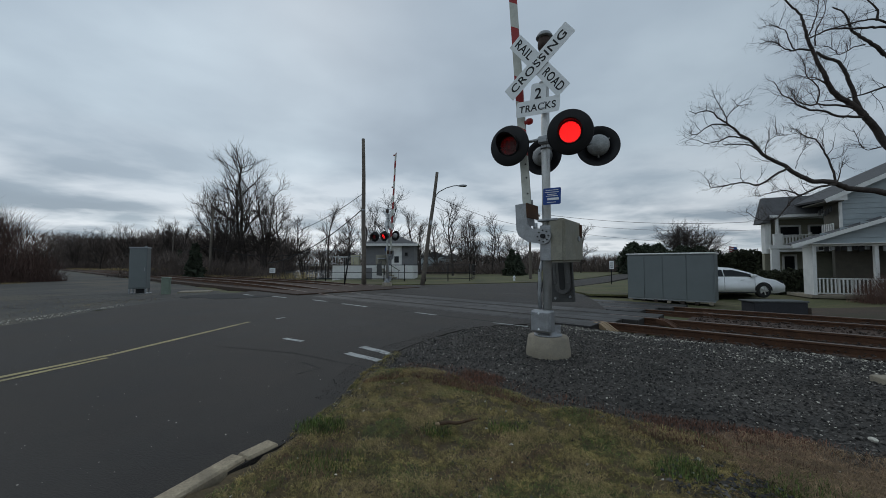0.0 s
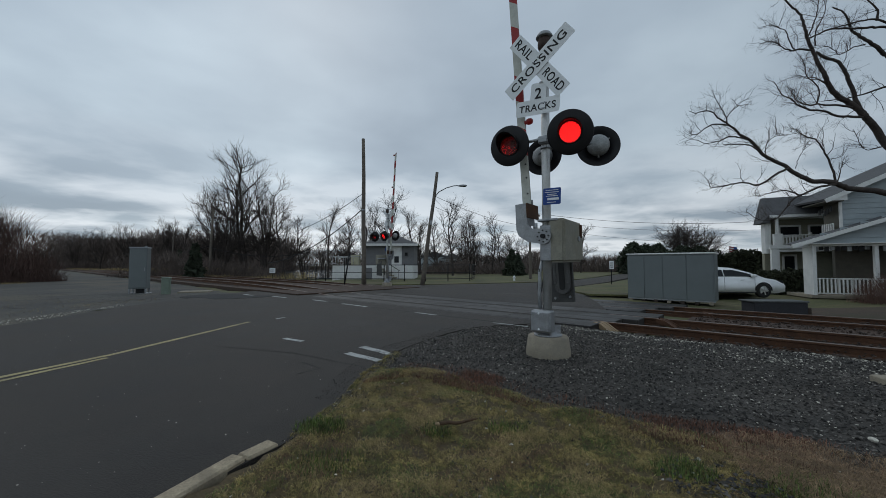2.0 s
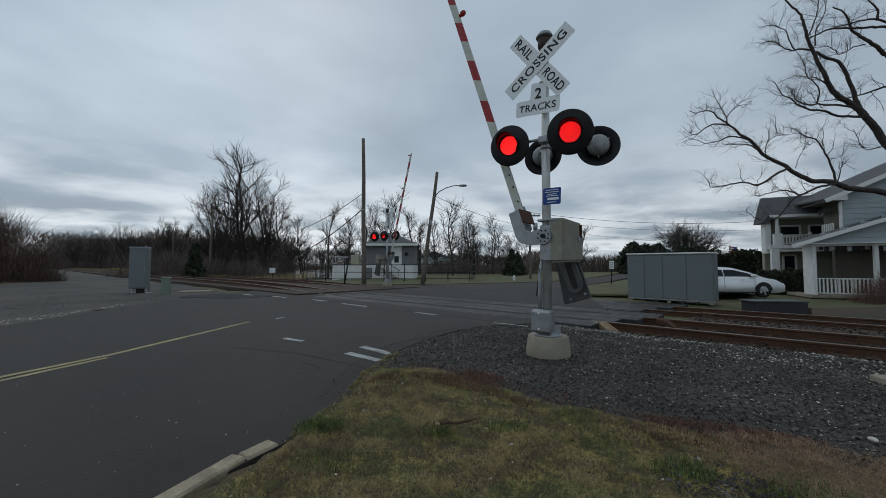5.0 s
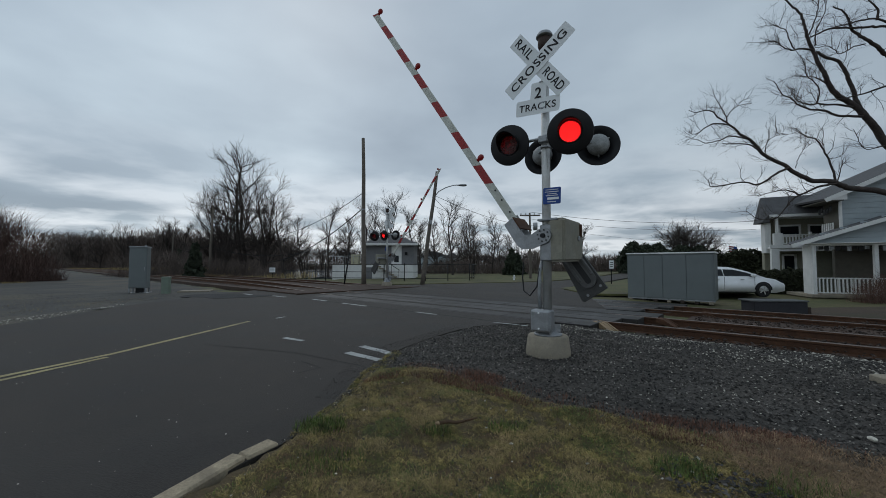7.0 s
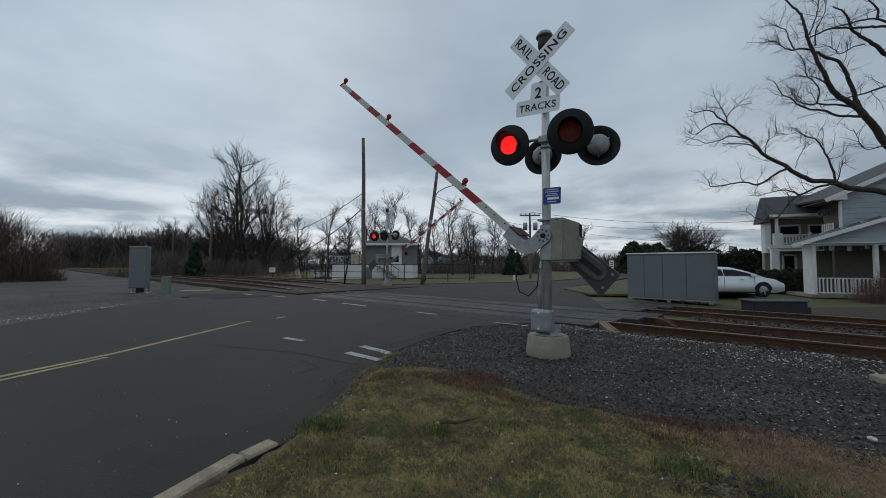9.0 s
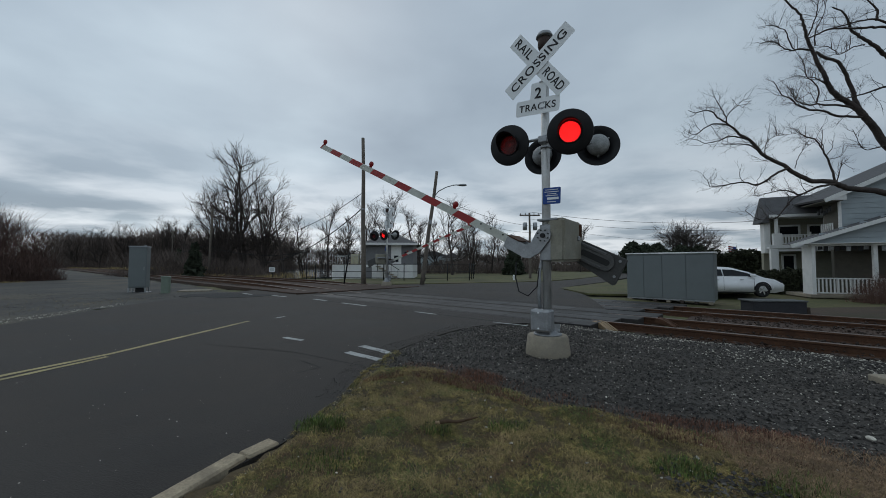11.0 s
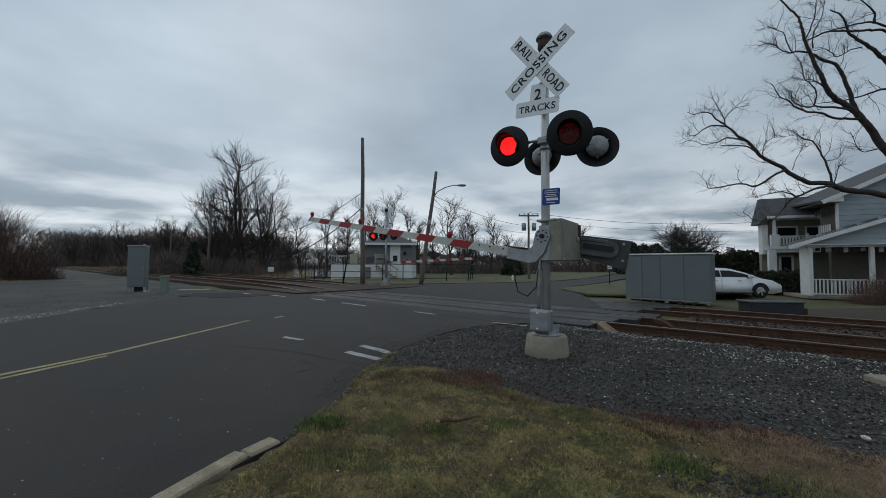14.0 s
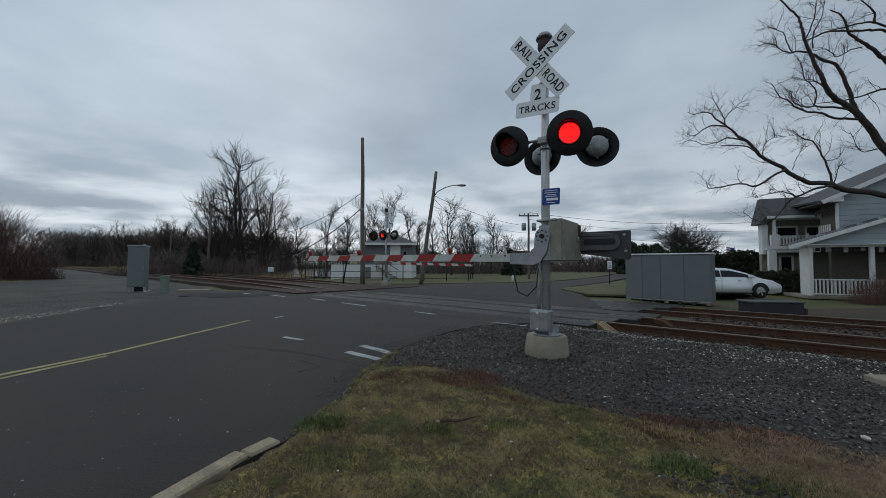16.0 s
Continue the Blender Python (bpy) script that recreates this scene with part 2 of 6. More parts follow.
GRASS = mat("winter_grass_blades", (0.205, 0.160, 0.058), 0.85, var=0.6, scale=5.5, fine=22, bump=0.0, dirt=(0.085, 0.098, 0.024), dirt_amt=0.95, island=0.8)
STRAW = mat("dead_straw", (0.35, 0.265, 0.120), 0.9, var=0.3, scale=2, fine=10, bump=0.0, island=0.4)
LITTER = mat("brown_leaf_litter", (0.155, 0.080, 0.055), 0.9, var=0.3, scale=2, fine=10, bump=0.0, island=0.5)
STONE = mat("crushed_basalt", (0.066, 0.060, 0.054), 0.82, var=0.5, scale=1.2, fine=60, bump=0.3, island=0.8)
PALESTONE = mat("pale_stone", (0.42, 0.395, 0.34), 0.85, var=0.3, scale=5, fine=60, bump=0.3, island=0.4)
YARD = mat("grey_yard_gravel", (0.056, 0.053, 0.048), 0.9, var=0.6, scale=0.4, fine=11, bump=1.0, dirt=(0.115, 0.095, 0.066), dirt_amt=0.85)
RUSTBED = mat("rust_stained_ballast", (0.058, 0.036, 0.026), 0.9, var=0.4, scale=1.5, fine=20, bump=0.9, dirt=(0.035, 0.022, 0.016))
FIELD = mat("dull_verge_grass", (0.085, 0.086, 0.034), 0.95, var=0.45, scale=0.5, fine=9, bump=0.8, dirt=(0.115, 0.092, 0.052), dirt_amt=0.8)

# ---- ground ----
TRACK = Vector((-0.755, 0.656, 0.0)).normalized()   # along the rails
ACROSS = Vector((0.656, 0.755, 0.0)).normalized()   # over the rails
RAILS = ((8.92, 10.355, 0.0), (13.03, 14.465, -0.08))   # offsets and head height
TRACK_TURN = math.degrees(math.atan2(TRACK.y, TRACK.x))


def on_track(a, s, z=0.0):
    """The place a metres over from the eye and s metres along the rails."""
    return ACROSS * a + TRACK * s + Vector((0, 0, z))


def inside(x, y, poly):
    """Which of the points lie in the outline."""
    x, y = np.asarray(x), np.asarray(y)
    hit = np.zeros(x.shape, bool)
    for (x0, y0), (x1, y1) in zip(poly, poly[1:] + poly[:1]):
        c = ((y0 > y) != (y1 > y)) & (x < (x1 - x0) * (y - y0) / (y1 - y0 + 1e-12) + x0)
        hit ^= c
    return hit


ROAD = [(-3.3, -8), (-1.70, 1.6), (-1.35, 2.4), (-1.09, 2.85), (-0.92, 3.9), (-0.88, 4.8), (-0.70, 5.8), (0.50, 7.8), (1.4, 8.15), (3.7, 8.7), (4.4, 9.5), (5.6, 13.6), (6.4, 17.0), (6.3, 20.6), (12.4, 28), (18.1, 36.7),
        (60, 95), (56, 99), (29.6, 60), (14, 35.5), (8.3, 28.6), (4.0, 26.6), (-1.2, 24.6), (-7.5, 22.6), (-9.6, 20), (-10.3, 13), (-9.4, 8), (-9.0, 4), (-10, -8)]
TURF = [(-1.72, 1.6), (-1.38, 2.4), (-1.22, 2.85), (-1.22, 3.9), (-1.1, 4.5), (-0.45, 4.75), (-0.17, 4.68), (0.3, 4.15), (0.69, 3.84), (1.12, 3.38), (2.02, 2.86), (2.75, 2.2), (3.6, 1.4), (6.0, -1.0), (6.0, -8), (-3.2, -8)]


def ground_height(x, y):
    """Level by the road, falling away past the rails."""
    a = ACROSS.x * x + ACROSS.y * y
    s = TRACK.x * x + TRACK.y * y
    drop = np.interp(a, (7.4, 8.5, 14.8, 16.5, 60), (0, -0.15, -0.22, -0.2, -0.2))
    drop = drop * np.interp(s, (2.0, 4.0, 12, 15), (1, 0.35, 0.35, 1.0)) * np.interp(s, (25, 40), (1, 1.35))
    return drop - 0.045


def pydata(name, v, f, material, label, category, kind="structure", m=Matrix()):
    me = bpy.data.meshes.new("mesh")
    me.from_pydata(v, [], f)
    me.materials.append(material)
    ob = new(name, me)
    ob.matrix_basis = m
    return tagged(ob, label, category, kind=kind)


def grid_sheet(name, poly, step, lift, material, label, category, rough=0.012, ragged=0.06, bounds=None):
    """A sheet over the outline, following the ground, with a slightly ragged edge."""
    xs, ys = [p[0] for p in poly], [p[1] for p in poly]
    gx, gy = np.arange(min(xs), max(xs) + step, step), np.arange(min(ys), max(ys) + step, step)
    X, Y = np.meshgrid(gx, gy, indexing="ij")
    wob = np.array([[noise.noise(Vector((x * 1.7, y * 1.7, 5.0))) for y in gy] for x in gx])
    keep = inside(X + ragged * wob, Y + ragged * np.roll(wob, 3, 0), poly)
    Z = ground_height(X, Y) + lift + rough * wob
    Z = np.where(inside(X, Y, smooth_outline(ROAD)), np.minimum(Z, -0.03), Z)
    idx = -np.ones(X.shape, int)
    v, f = [], []
    quad = keep[:-1, :-1] & keep[1:, :-1] & keep[1:, 1:] & keep[:-1, 1:]
    for i, j in zip(*np.nonzero(quad)):
        c = []
        for a, b in ((i, j), (i + 1, j), (i + 1, j + 1), (i, j + 1)):
            if idx[a, b] < 0:
                idx[a, b] = len(v)
                v.append((X[a, b], Y[a, b], Z[a, b]))
            c.append(idx[a, b])
        f.append(c)
    ob = pydata(name, v, f, material, label, category)
    for q in ob.data.polygons:
        q.use_smooth = True
    return ob


def smooth_outline(poly, n=4):
    """Rounds the corners of an outline."""
    for _ in range(2):
        out = []
        for (x0, y0), (x1, y1) in zip(poly, poly[1:] + poly[:1]):
            out += [(0.75 * x0 + 0.25 * x1, 0.75 * y0 + 0.25 * y1), (0.25 * x0 + 0.75 * x1, 0.25 * y0 + 0.75 * y1)]
        poly = out
    return poly


def sheet(name, pts, z, material, label, category, thick=0.06, kind="structure", parent=None):
    bm = bmesh.new()
    f = bm.faces.new([bm.verts.new((x, y, z)) for x, y in pts])
    ex = bmesh.ops.extrude_face_region(bm, geom=[f])
    bmesh.ops.translate(bm, vec=(0, 0, -thick), verts=[g for g in ex["geom"] if isinstance(g, bmesh.types.BMVert)])
    bmesh.ops.triangulate(bm, faces=[q for q in bm.faces if len(q.verts) > 4])
    if parent:
        return part(name, bm, material, parent, label)
    return single(name, bm, material, label, category, kind=kind)


def strip(name, a, b, w, material, parent, z=0.004, seed=1, label=""):
    """A worn painted or sealed strip on the road from a to b."""
    rnd = random.Random(seed)
    a, b = Vector((*a, 0)), Vector((*b, 0))
    d = (b - a).normalized()
    nrm = Vector((-d.y, d.x, 0))
    n = max(3, int((b - a).length / 0.15))
    bm = bmesh.new()
    rows = []
    for k in range(n + 1):
        p = a.lerp(b, k / n)
        rows.append([bm.verts.new(p + nrm * (q * w / 2 + rnd.uniform(-1, 1) * w * 0.07) + Vector((0, 0, z))) for q in (-1, 1)])
    for p, q in zip(rows, rows[1:]):
        bm.faces.new((p[0], q[0], q[1], p[1]))
    return part(name, bm, material, parent, label)


def ground():
    n = 60
    g = np.sign(np.linspace(-1, 1, 2 * n + 1)) * np.abs(np.linspace(-1, 1, 2 * n + 1)) ** 3.2 * 2500
    X, Y = np.meshgrid(g, g + 8, indexing="ij")
    Z = ground_height(X, Y) - 0.02
    v = np.stack((X, Y, Z), -1).reshape(-1, 3).tolist()
    w = 2 * n + 1
    f = [(i * w + j, (i + 1) * w + j, (i + 1) * w + j + 1, i * w + j + 1) for i in range(2 * n) for j in range(2 * n)]
    pydata("ground", v, f, FIELD, "wide flat ground of dull winter grass", "ground")
    road = sheet("road", smooth_outline(ROAD), 0.0, ASPHALT, "worn dark asphalt road crossing the rails", "road", 0.09)
    grid_sheet("turf", TURF, 0.11, 0.055, SOIL, "patchy winter turf with thatch and bare soil", "turf", 0.03)
    bed = [(-1.25, 4.0), (-1.2, 4.8), (-1.0, 5.85), (0.3, 8.1), (1.3, 8.5), (2.6, 8.6)]
    bed += [(p.x, p.y) for p in (on_track(8.4, 2.6), on_track(8.4, -24), on_track(1.0, -24))] + [(2.6, 1.6), (0.9, 3.3), (-0.2, 4.2)]
    grid_sheet("gravel_bed", bed, 0.14, 0.045, GRAVEL, "dark crushed stone spread between turf and rails", "gravel", 0.03)
    yard = [(-9.0, -2), (-8.2, 4), (-8.6, 8), (-9.4, 12), (-9.5, 15), (-8.5, 17.5), (-11.8, 19.5)] + [(p.x, p.y) for p in (on_track(7.6, 26), on_track(7.8, 200), on_track(-2, 200), on_track(-9, 30))] + [(-26, 6), (-22, -2)]
    grid_sheet("gravel_yard", yard, 0.9, 0.035, YARD, "compacted grey gravel beside the road", "gravel", 0.03, 0.3)
    for k, (s0, s1) in enumerate(((-60, 1.6), (15.2, 300))):
        pts = [on_track(7.9, s0), on_track(7.9, s1), on_track(15.4, s1), on_track(15.4, s0)]
        bm = bmesh.new()
        bm.faces.new([bm.verts.new((p.x, p.y, -0.165 - 0.055 * (1 if i > 1 else 0) if k == 0 else 0.06 - 0.03 * (i > 1))) for i, p in enumerate(pts)])
        ex = bmesh.ops.extrude_face_region(bm, geom=list(bm.faces))
        bmesh.ops.translate(bm, vec=(0, 0, -0.5), verts=[g for g in ex["geom"] if isinstance(g, bmesh.types.BMVert)])
        single("ballast_bed", bm, RUSTBED, "rust-stained ballast under the rails", "ballast", kind="structure")
    pond = [(-72, 118), (-75, 95), (-48, 50), (-34, 42.0), (-20, 41.5), (-11.5, 42.5), (-9.5, 118)]
    sheet("water", pond, -0.19, WATER, "still pale pond behind bare trees", "water", 0.1)
    far = [(-9.5, 24.2), (-1.2, 25.0), (4, 27), (8, 29), (14, 36), (30, 62), (10, 70), (-9, 45)]
    sheet("verge", far, 0.02, FIELD, "strip of greenish winter grass beyond the road", "verge", 0.08)
    near = [(6.6, 16.6), (6.55, 20.5), (12.6, 27.8), (20, 38), (26, 40), (16, 18.5), (9.5, 15.8)]
    sheet("verge", near, 0.012, FIELD, "strip of greenish winter grass by the road", "verge", 0.08)
    dirt = [tuple(on_track(a, s)[:2]) for a, s in ((15.5, 1.0), (15.5, -22), (27, -22), (25.5, -8), (18.5, -1.5))]
    sheet("leafy_dirt", dirt, -0.195, mat("leafy_brown_dirt", (0.066, 0.046, 0.033), 0.95, var=0.4, scale=1.0, fine=16, bump=0.8, dirt=(0.045, 0.042, 0.022), dirt_amt=0.8), "brown leafy dirt before the house", "dirt", 0.06)
    patch = [(-11.2, 16.2), (-10.6, 14.6), (-9.6, 14.9), (-8.8, 14.0), (-7.3, 14.9), (-7.0, 16.0), (-8.6, 15.8), (-9.2, 16.8)]
    sheet("asphalt_patch", smooth_outline(patch), 0.008, mat("fresh_patch_asphalt", (0.020, 0.020, 0.020), 0.9, var=0.4, scale=1.5, fine=30, bump=0.8), "dark asphalt patch humped at the road edge", "asphalt patch", 0.1)
    # markings
    for a, b, w in (((-5.42, 3.2), (-5.12, 4.4), 0.10), ((-5.12, 4.4), (-4.82, 5.4), 0.10), ((-4.82, 5.4), (-4.45, 8.5), 0.10), ((-5.22, 3.2), (-4.72, 5.22), 0.09), ((-6.2, -1.5), (-5.42, 3.2), 0.10), ((-6.0, -1.5), (-5.22, 3.2), 0.10)):
        strip("centre_line", a, b, w, YELLOW, road, seed=int(a[1] * 10))
    for k, (a, b, w) in enumerate((((-1.42, 5.50), (-0.86, 5.06), 0.13), ((-1.30, 5.93), (-0.72, 5.40), 0.13), ((-2.83, 6.6), (-2.40, 6.34), 0.10), ((-0.77, 10.2), (-0.16, 9.65), 0.10), ((1.14, 8.38), (1.80, 7.86), 0.07),
                                   ((-8.9, 16.5), (-8.0, 15.7), 0.14), ((-7.3, 15.6), (-6.3, 14.8), 0.14), ((-4.9, 13.9), (-4.2, 13.3), 0.13), ((-3.4, 12.5), (-2.4, 11.6), 0.12), ((-4.05, 8.95), (-3.95, 9.25), 0.08))):
        strip("road_marking", a, b, w, ROADWHITE, road, seed=k)
    for k, (a, b) in enumerate((((-3.9, 6.05), (-2.2, 5.5)), ((-2.2, 5.5), (-1.0, 4.75)), ((-1.9, 5.0), (-1.55, 4.7)), ((-1.55, 4.7), (-1.75, 4.45)))):
        strip("sealed_crack", a, b, 0.014, TAR, road, z=0.003, seed=k)
    # the joints of newer paving on both sides of the crossing
    for k, (a, s0, s1) in enumerate(((8.15, 3.2, 13.6), (11.6, 1.9, 14.6), (15.6, 0.6, 15.5), (7.2, 4.6, 13.0))):
        p, q = on_track(a, s0), on_track(a, s1)
        strip("paving_joint", (p.x, p.y), (q.x, q.y), 0.06, TAR, road, z=0.003, seed=k)


def rise(s):
    """The tracks stand higher past the road."""
    return 0.24 * min(1.0, max(0.0, (s - 14.5) / 8))


def relief(x, y):
    """Small humps of the loose ground."""
    return 0.03 * np.array([noise.noise(Vector((a * 1.7, b * 1.7, 5.0))) for a, b in zip(x, y)])


def rail_profile():
    return [(-0.075, -0.175), (0.075, -0.175), (0.075, -0.163), (0.014, -0.145), (0.011, -0.05), (0.036, -0.04), (0.036, -0.008), (0.028, 0.0), (-0.028, 0.0), (-0.036, -0.008), (-0.036, -0.04), (-0.011, -0.05), (-0.014, -0.145), (-0.075, -0.163)]


def tracks():
    turn = Matrix.Rotation(math.radians(TRACK_TURN), 4, "Z")
    prof = rail_profile()
    for n, (a, b, z) in enumerate(RAILS):
        track = thing("railway_track", turn @ Matrix.Translation((0, -(a + b) / 2, z)), ("rusted railway track on timber sleepers beside the signal", "rusted second railway track on timber sleepers")[n], "railway track", "tracks over the road")
        for off in (-0.7175, 0.7175):
            bm = bmesh.new()
            cols = []
            stations = [-70, -8, 8, 14, 17, 20, 25, 40, 80, 150, 300]
            for s in stations:
                cols.append([bm.verts.new((s, off + y, h + rise(s))) for y, h in prof])
            for p, q in zip(cols, cols[1:]):
                for k in range(len(prof)):
                    f = bm.faces.new((p[k], q[k], q[(k + 1) % len(prof)], p[(k + 1) % len(prof)]))
                    f.material_index = 1 if k in (6, 7, 8) else 0
            part("rail", bm, [RUST, RAILTOP], track)
        tb = finish(bx((0, 0, 0), (0.22, 2.55, 0.16), None, 0.012), TIE)
        rnd = random.Random(n)
        s = -24.0
        while s < 75:
            if not 2.2 < s < 14.2:
                o = new("sleeper", tb)
                o.parent = track
                o.matrix_basis = pose(s, rnd.uniform(-.04, .04), -0.255 + rise(s) + rnd.uniform(-.006, .012), 0, 0, rnd.uniform(-1, 1))
            s += 0.52
        # smooth panels between and beside the rails within the road
        for k, (lo, hi) in enumerate(((-1.62, -0.80), (-0.64, 0.0), (0.0, 0.64), (0.80, 1.62))):
            for j in range(5):
                s0, s1 = (2.5, 13.9)
                w = (s1 - s0) / 5
                sh = (-0.5, -0.25, 0.1, 0.3)[k]
                part("crossing_panel", bx((s0 + w * (j + 0.5) + sh, (lo + hi) / 2, -0.10), (w - 0.02, hi - lo - 0.015, 0.205), None, 0.01), PANEL, track)
        # splintered timber ends of the flangeway
        for off, s, r in ((0.95, 2.72, -16), (-0.55, 1.75, -10)) if n == 0 else ((0.62, 1.15, -8),):
            bm = bmesh.new()
            for k in range(5):
                w, cut = 0.055, 0.03 * (k % 3) + 0.02 * (k % 2)
                prism(bm, [(-0.26 + cut, -0.06), (0.22 - cut, -0.06), (0.24 - cut, 0.035), (0.05, 0.06 - 0.008 * (k % 2)), (-0.26 + cut, -0.035)], w, Matrix.Translation((0, -0.15 + k * 0.06, 0)))
            ob = part("timber_end", bm, NEWTIMBER if n == 0 and off > 0.9 else RUST, track, "pale splintered timber at the road edge")
            ob.matrix_basis = pose(s, off, -0.07, 0, -12, r)


KERB = mat("tan_kerb_concrete", (0.34, 0.28, 0.195), 0.9, var=0.3, scale=6, fine=60, bump=0.6, dirt=(0.20, 0.165, 0.12), dirt_amt=0.7)


def kerb():
    k = thing("kerb", Matrix(), "low worn concrete kerb edging the turf", "kerb", kind="structure")
    pts = [(-3.4, -6.2), (-3.0, -4.0), (-2.57, -2.0), (-2.20, 0.0), (-1.83, 1.20), (-1.365, 2.53), (-1.225, 2.74)]
    for i, (a, b) in enumerate(zip(pts, pts[1:])):
        a, b = Vector((*a, 0)), Vector((*b, 0))
        d = b - a
        ob = part("kerb_stone", bx((0, 0, 0), (d.length - 0.012, 0.125, 0.16), None, 0.014), KERB, k)
        mid = (a + b) / 2
        ob.matrix_basis = pose(mid.x, mid.y, -0.048 - (0.010 if i == 5 else 0), 1.5 * (i % 2), 0, math.degrees(math.atan2(d.y, d.x)) + (5 if i == 5 else 0))


ground()
tracks()
kerb()

# ---- crossing signal ----
MAST = pose(1.53, 5.40, 0.0, 0, 0, -38.6)
FAR_MAST = pose(-3.41, 22.4, -0.02, 0, 0, 141.4)
PIVOT = Vector((0.016, -0.115, 1.72))


def words(name, text, size, m, material, parent, width=None):
    """Raised lettering in the built-in font, facing -y of m."""
    c = bpy.data.curves.new("letters", "FONT")
    c.body, c.size, c.extrude, c.align_x, c.align_y, c.offset = text, size, 0.0015, "CENTER", "CENTER", size * 0.012
    c.space_character = 1.1
    ob = bpy.data.objects.new("letters", c)
    scene.collection.objects.link(ob)
    me = bpy.data.meshes.new_from_object(ob.evaluated_get(bpy.context.evaluated_depsgraph_get()))
    bpy.data.objects.remove(ob)
    me.materials.clear()
    me.materials.append(material)
    o = new(name, me)
    o.parent = parent
    k = 1.0
    if width:
        w = max(v.co.x for v in me.vertices) - min(v.co.x for v in me.vertices)
        k = width / w
    me.transform(Matrix.Diagonal((k, 1, 1, 1)))
    o.matrix_basis = m @ pose(0, 0, 0, 90)
    return o


def rounded(w, h, r, n=4):
    out = []
    for cx, cz, a0 in ((w / 2 - r, h / 2 - r, 0), (-w / 2 + r, h / 2 - r, 90), (-w / 2 + r, -h / 2 + r, 180), (w / 2 - r, -h / 2 + r, 270)):
        for k in range(n + 1):
            a = radians(a0 + 90 * k / n)
            out.append((cx + r * math.cos(a), cz + r * math.sin(a)))
    return out


def plate(pts, depth):
    bm = bmesh.new()
    prism(bm, pts, depth)
    return bm


SECTORS, RINGS = 20, 6


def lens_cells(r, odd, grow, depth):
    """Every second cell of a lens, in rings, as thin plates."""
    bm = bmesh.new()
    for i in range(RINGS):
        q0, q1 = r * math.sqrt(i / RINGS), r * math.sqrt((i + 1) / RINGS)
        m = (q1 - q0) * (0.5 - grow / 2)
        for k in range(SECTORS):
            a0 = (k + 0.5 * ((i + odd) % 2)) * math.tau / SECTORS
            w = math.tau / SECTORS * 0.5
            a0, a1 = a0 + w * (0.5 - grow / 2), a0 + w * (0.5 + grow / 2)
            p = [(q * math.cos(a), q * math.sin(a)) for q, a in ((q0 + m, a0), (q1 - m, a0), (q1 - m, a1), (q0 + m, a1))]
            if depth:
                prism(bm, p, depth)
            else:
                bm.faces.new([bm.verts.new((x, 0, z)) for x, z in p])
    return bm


def flasher(parent, m, front):
    """A black target with hood, lens and a turning led board that shows or hides its lights behind the lens blades."""
    lamp = part("flasher_lamp", bmesh.new(), BLACK, parent, "round black flasher lamp with a hooded red lens")
    lamp.matrix_basis = m
    to_y = Matrix.Rotation(radians(90), 4, "X")   # z axis turned to -y
    bm = bmesh.new()
    lathe(bm, [(0.155, 0.0), (0.29, -0.004), (0.303, -0.012), (0.305, -0.022), (0.29, -0.018), (0.155, -0.014), (0.155, 0.0)], 40, to_y)
    part("target_disc", bm, BLACK, lamp)
    bm = bmesh.new()
    lathe(bm, [(0.158, -0.012), (0.160, -0.05), (0.150, -0.09), (0.115, -0.135), (0.06, -0.16), (0.0, -0.168)], 28, to_y)
    rod(bm, (0.0, 0.05, -0.155), (0.0, 0.05, -0.19), 0.014, seg=8)
    rod(bm, (0.13, 0.03, 0.08), (0.155, 0.03, 0.10), 0.012, seg=8)
    rod(bm, (-0.13, 0.03, 0.08), (-0.155, 0.03, 0.10), 0.012, seg=8)
    part("housing", bm, SILVER, lamp, "grey cast metal lamp housing")
    # hood: a part tube, longer on top
    bm = bmesh.new()
    n = 22
    rows = []
    for k in range(n + 1):
        a = radians(-35 + 250 * k / n)
        reach = 0.10 + 0.17 * max(0.0, math.sin(a)) ** 0.8
        rows.append([bm.verts.new((r * math.cos(a), -y, r * math.sin(a))) for r, y in ((0.160, 0.0), (0.158, reach), (0.154, reach), (0.154, 0.0))])
    for p, q in zip(rows, rows[1:]):
        for i in range(4):
            bm.faces.new((p[i], q[i], q[(i + 1) % 4], p[(i + 1) % 4])).smooth = i in (0, 2)
    part("hood", bm, BLACK, lamp)
    bm = bmesh.new()
    lathe(bm, [(0.150, 0.006), (0.152, 0.014), (0.140, 0.016), (0.138, 0.006)], 32, to_y)
    part("lens_rim", bm, BLACK, lamp)
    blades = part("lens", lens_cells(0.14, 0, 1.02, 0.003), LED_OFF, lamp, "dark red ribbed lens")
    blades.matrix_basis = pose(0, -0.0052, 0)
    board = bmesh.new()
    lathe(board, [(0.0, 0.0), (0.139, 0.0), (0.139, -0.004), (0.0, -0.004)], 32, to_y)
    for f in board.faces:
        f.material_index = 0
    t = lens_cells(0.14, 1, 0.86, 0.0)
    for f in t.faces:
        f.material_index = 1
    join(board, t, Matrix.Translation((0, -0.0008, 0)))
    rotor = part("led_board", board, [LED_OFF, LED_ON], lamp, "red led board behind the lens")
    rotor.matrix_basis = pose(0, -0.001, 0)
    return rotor


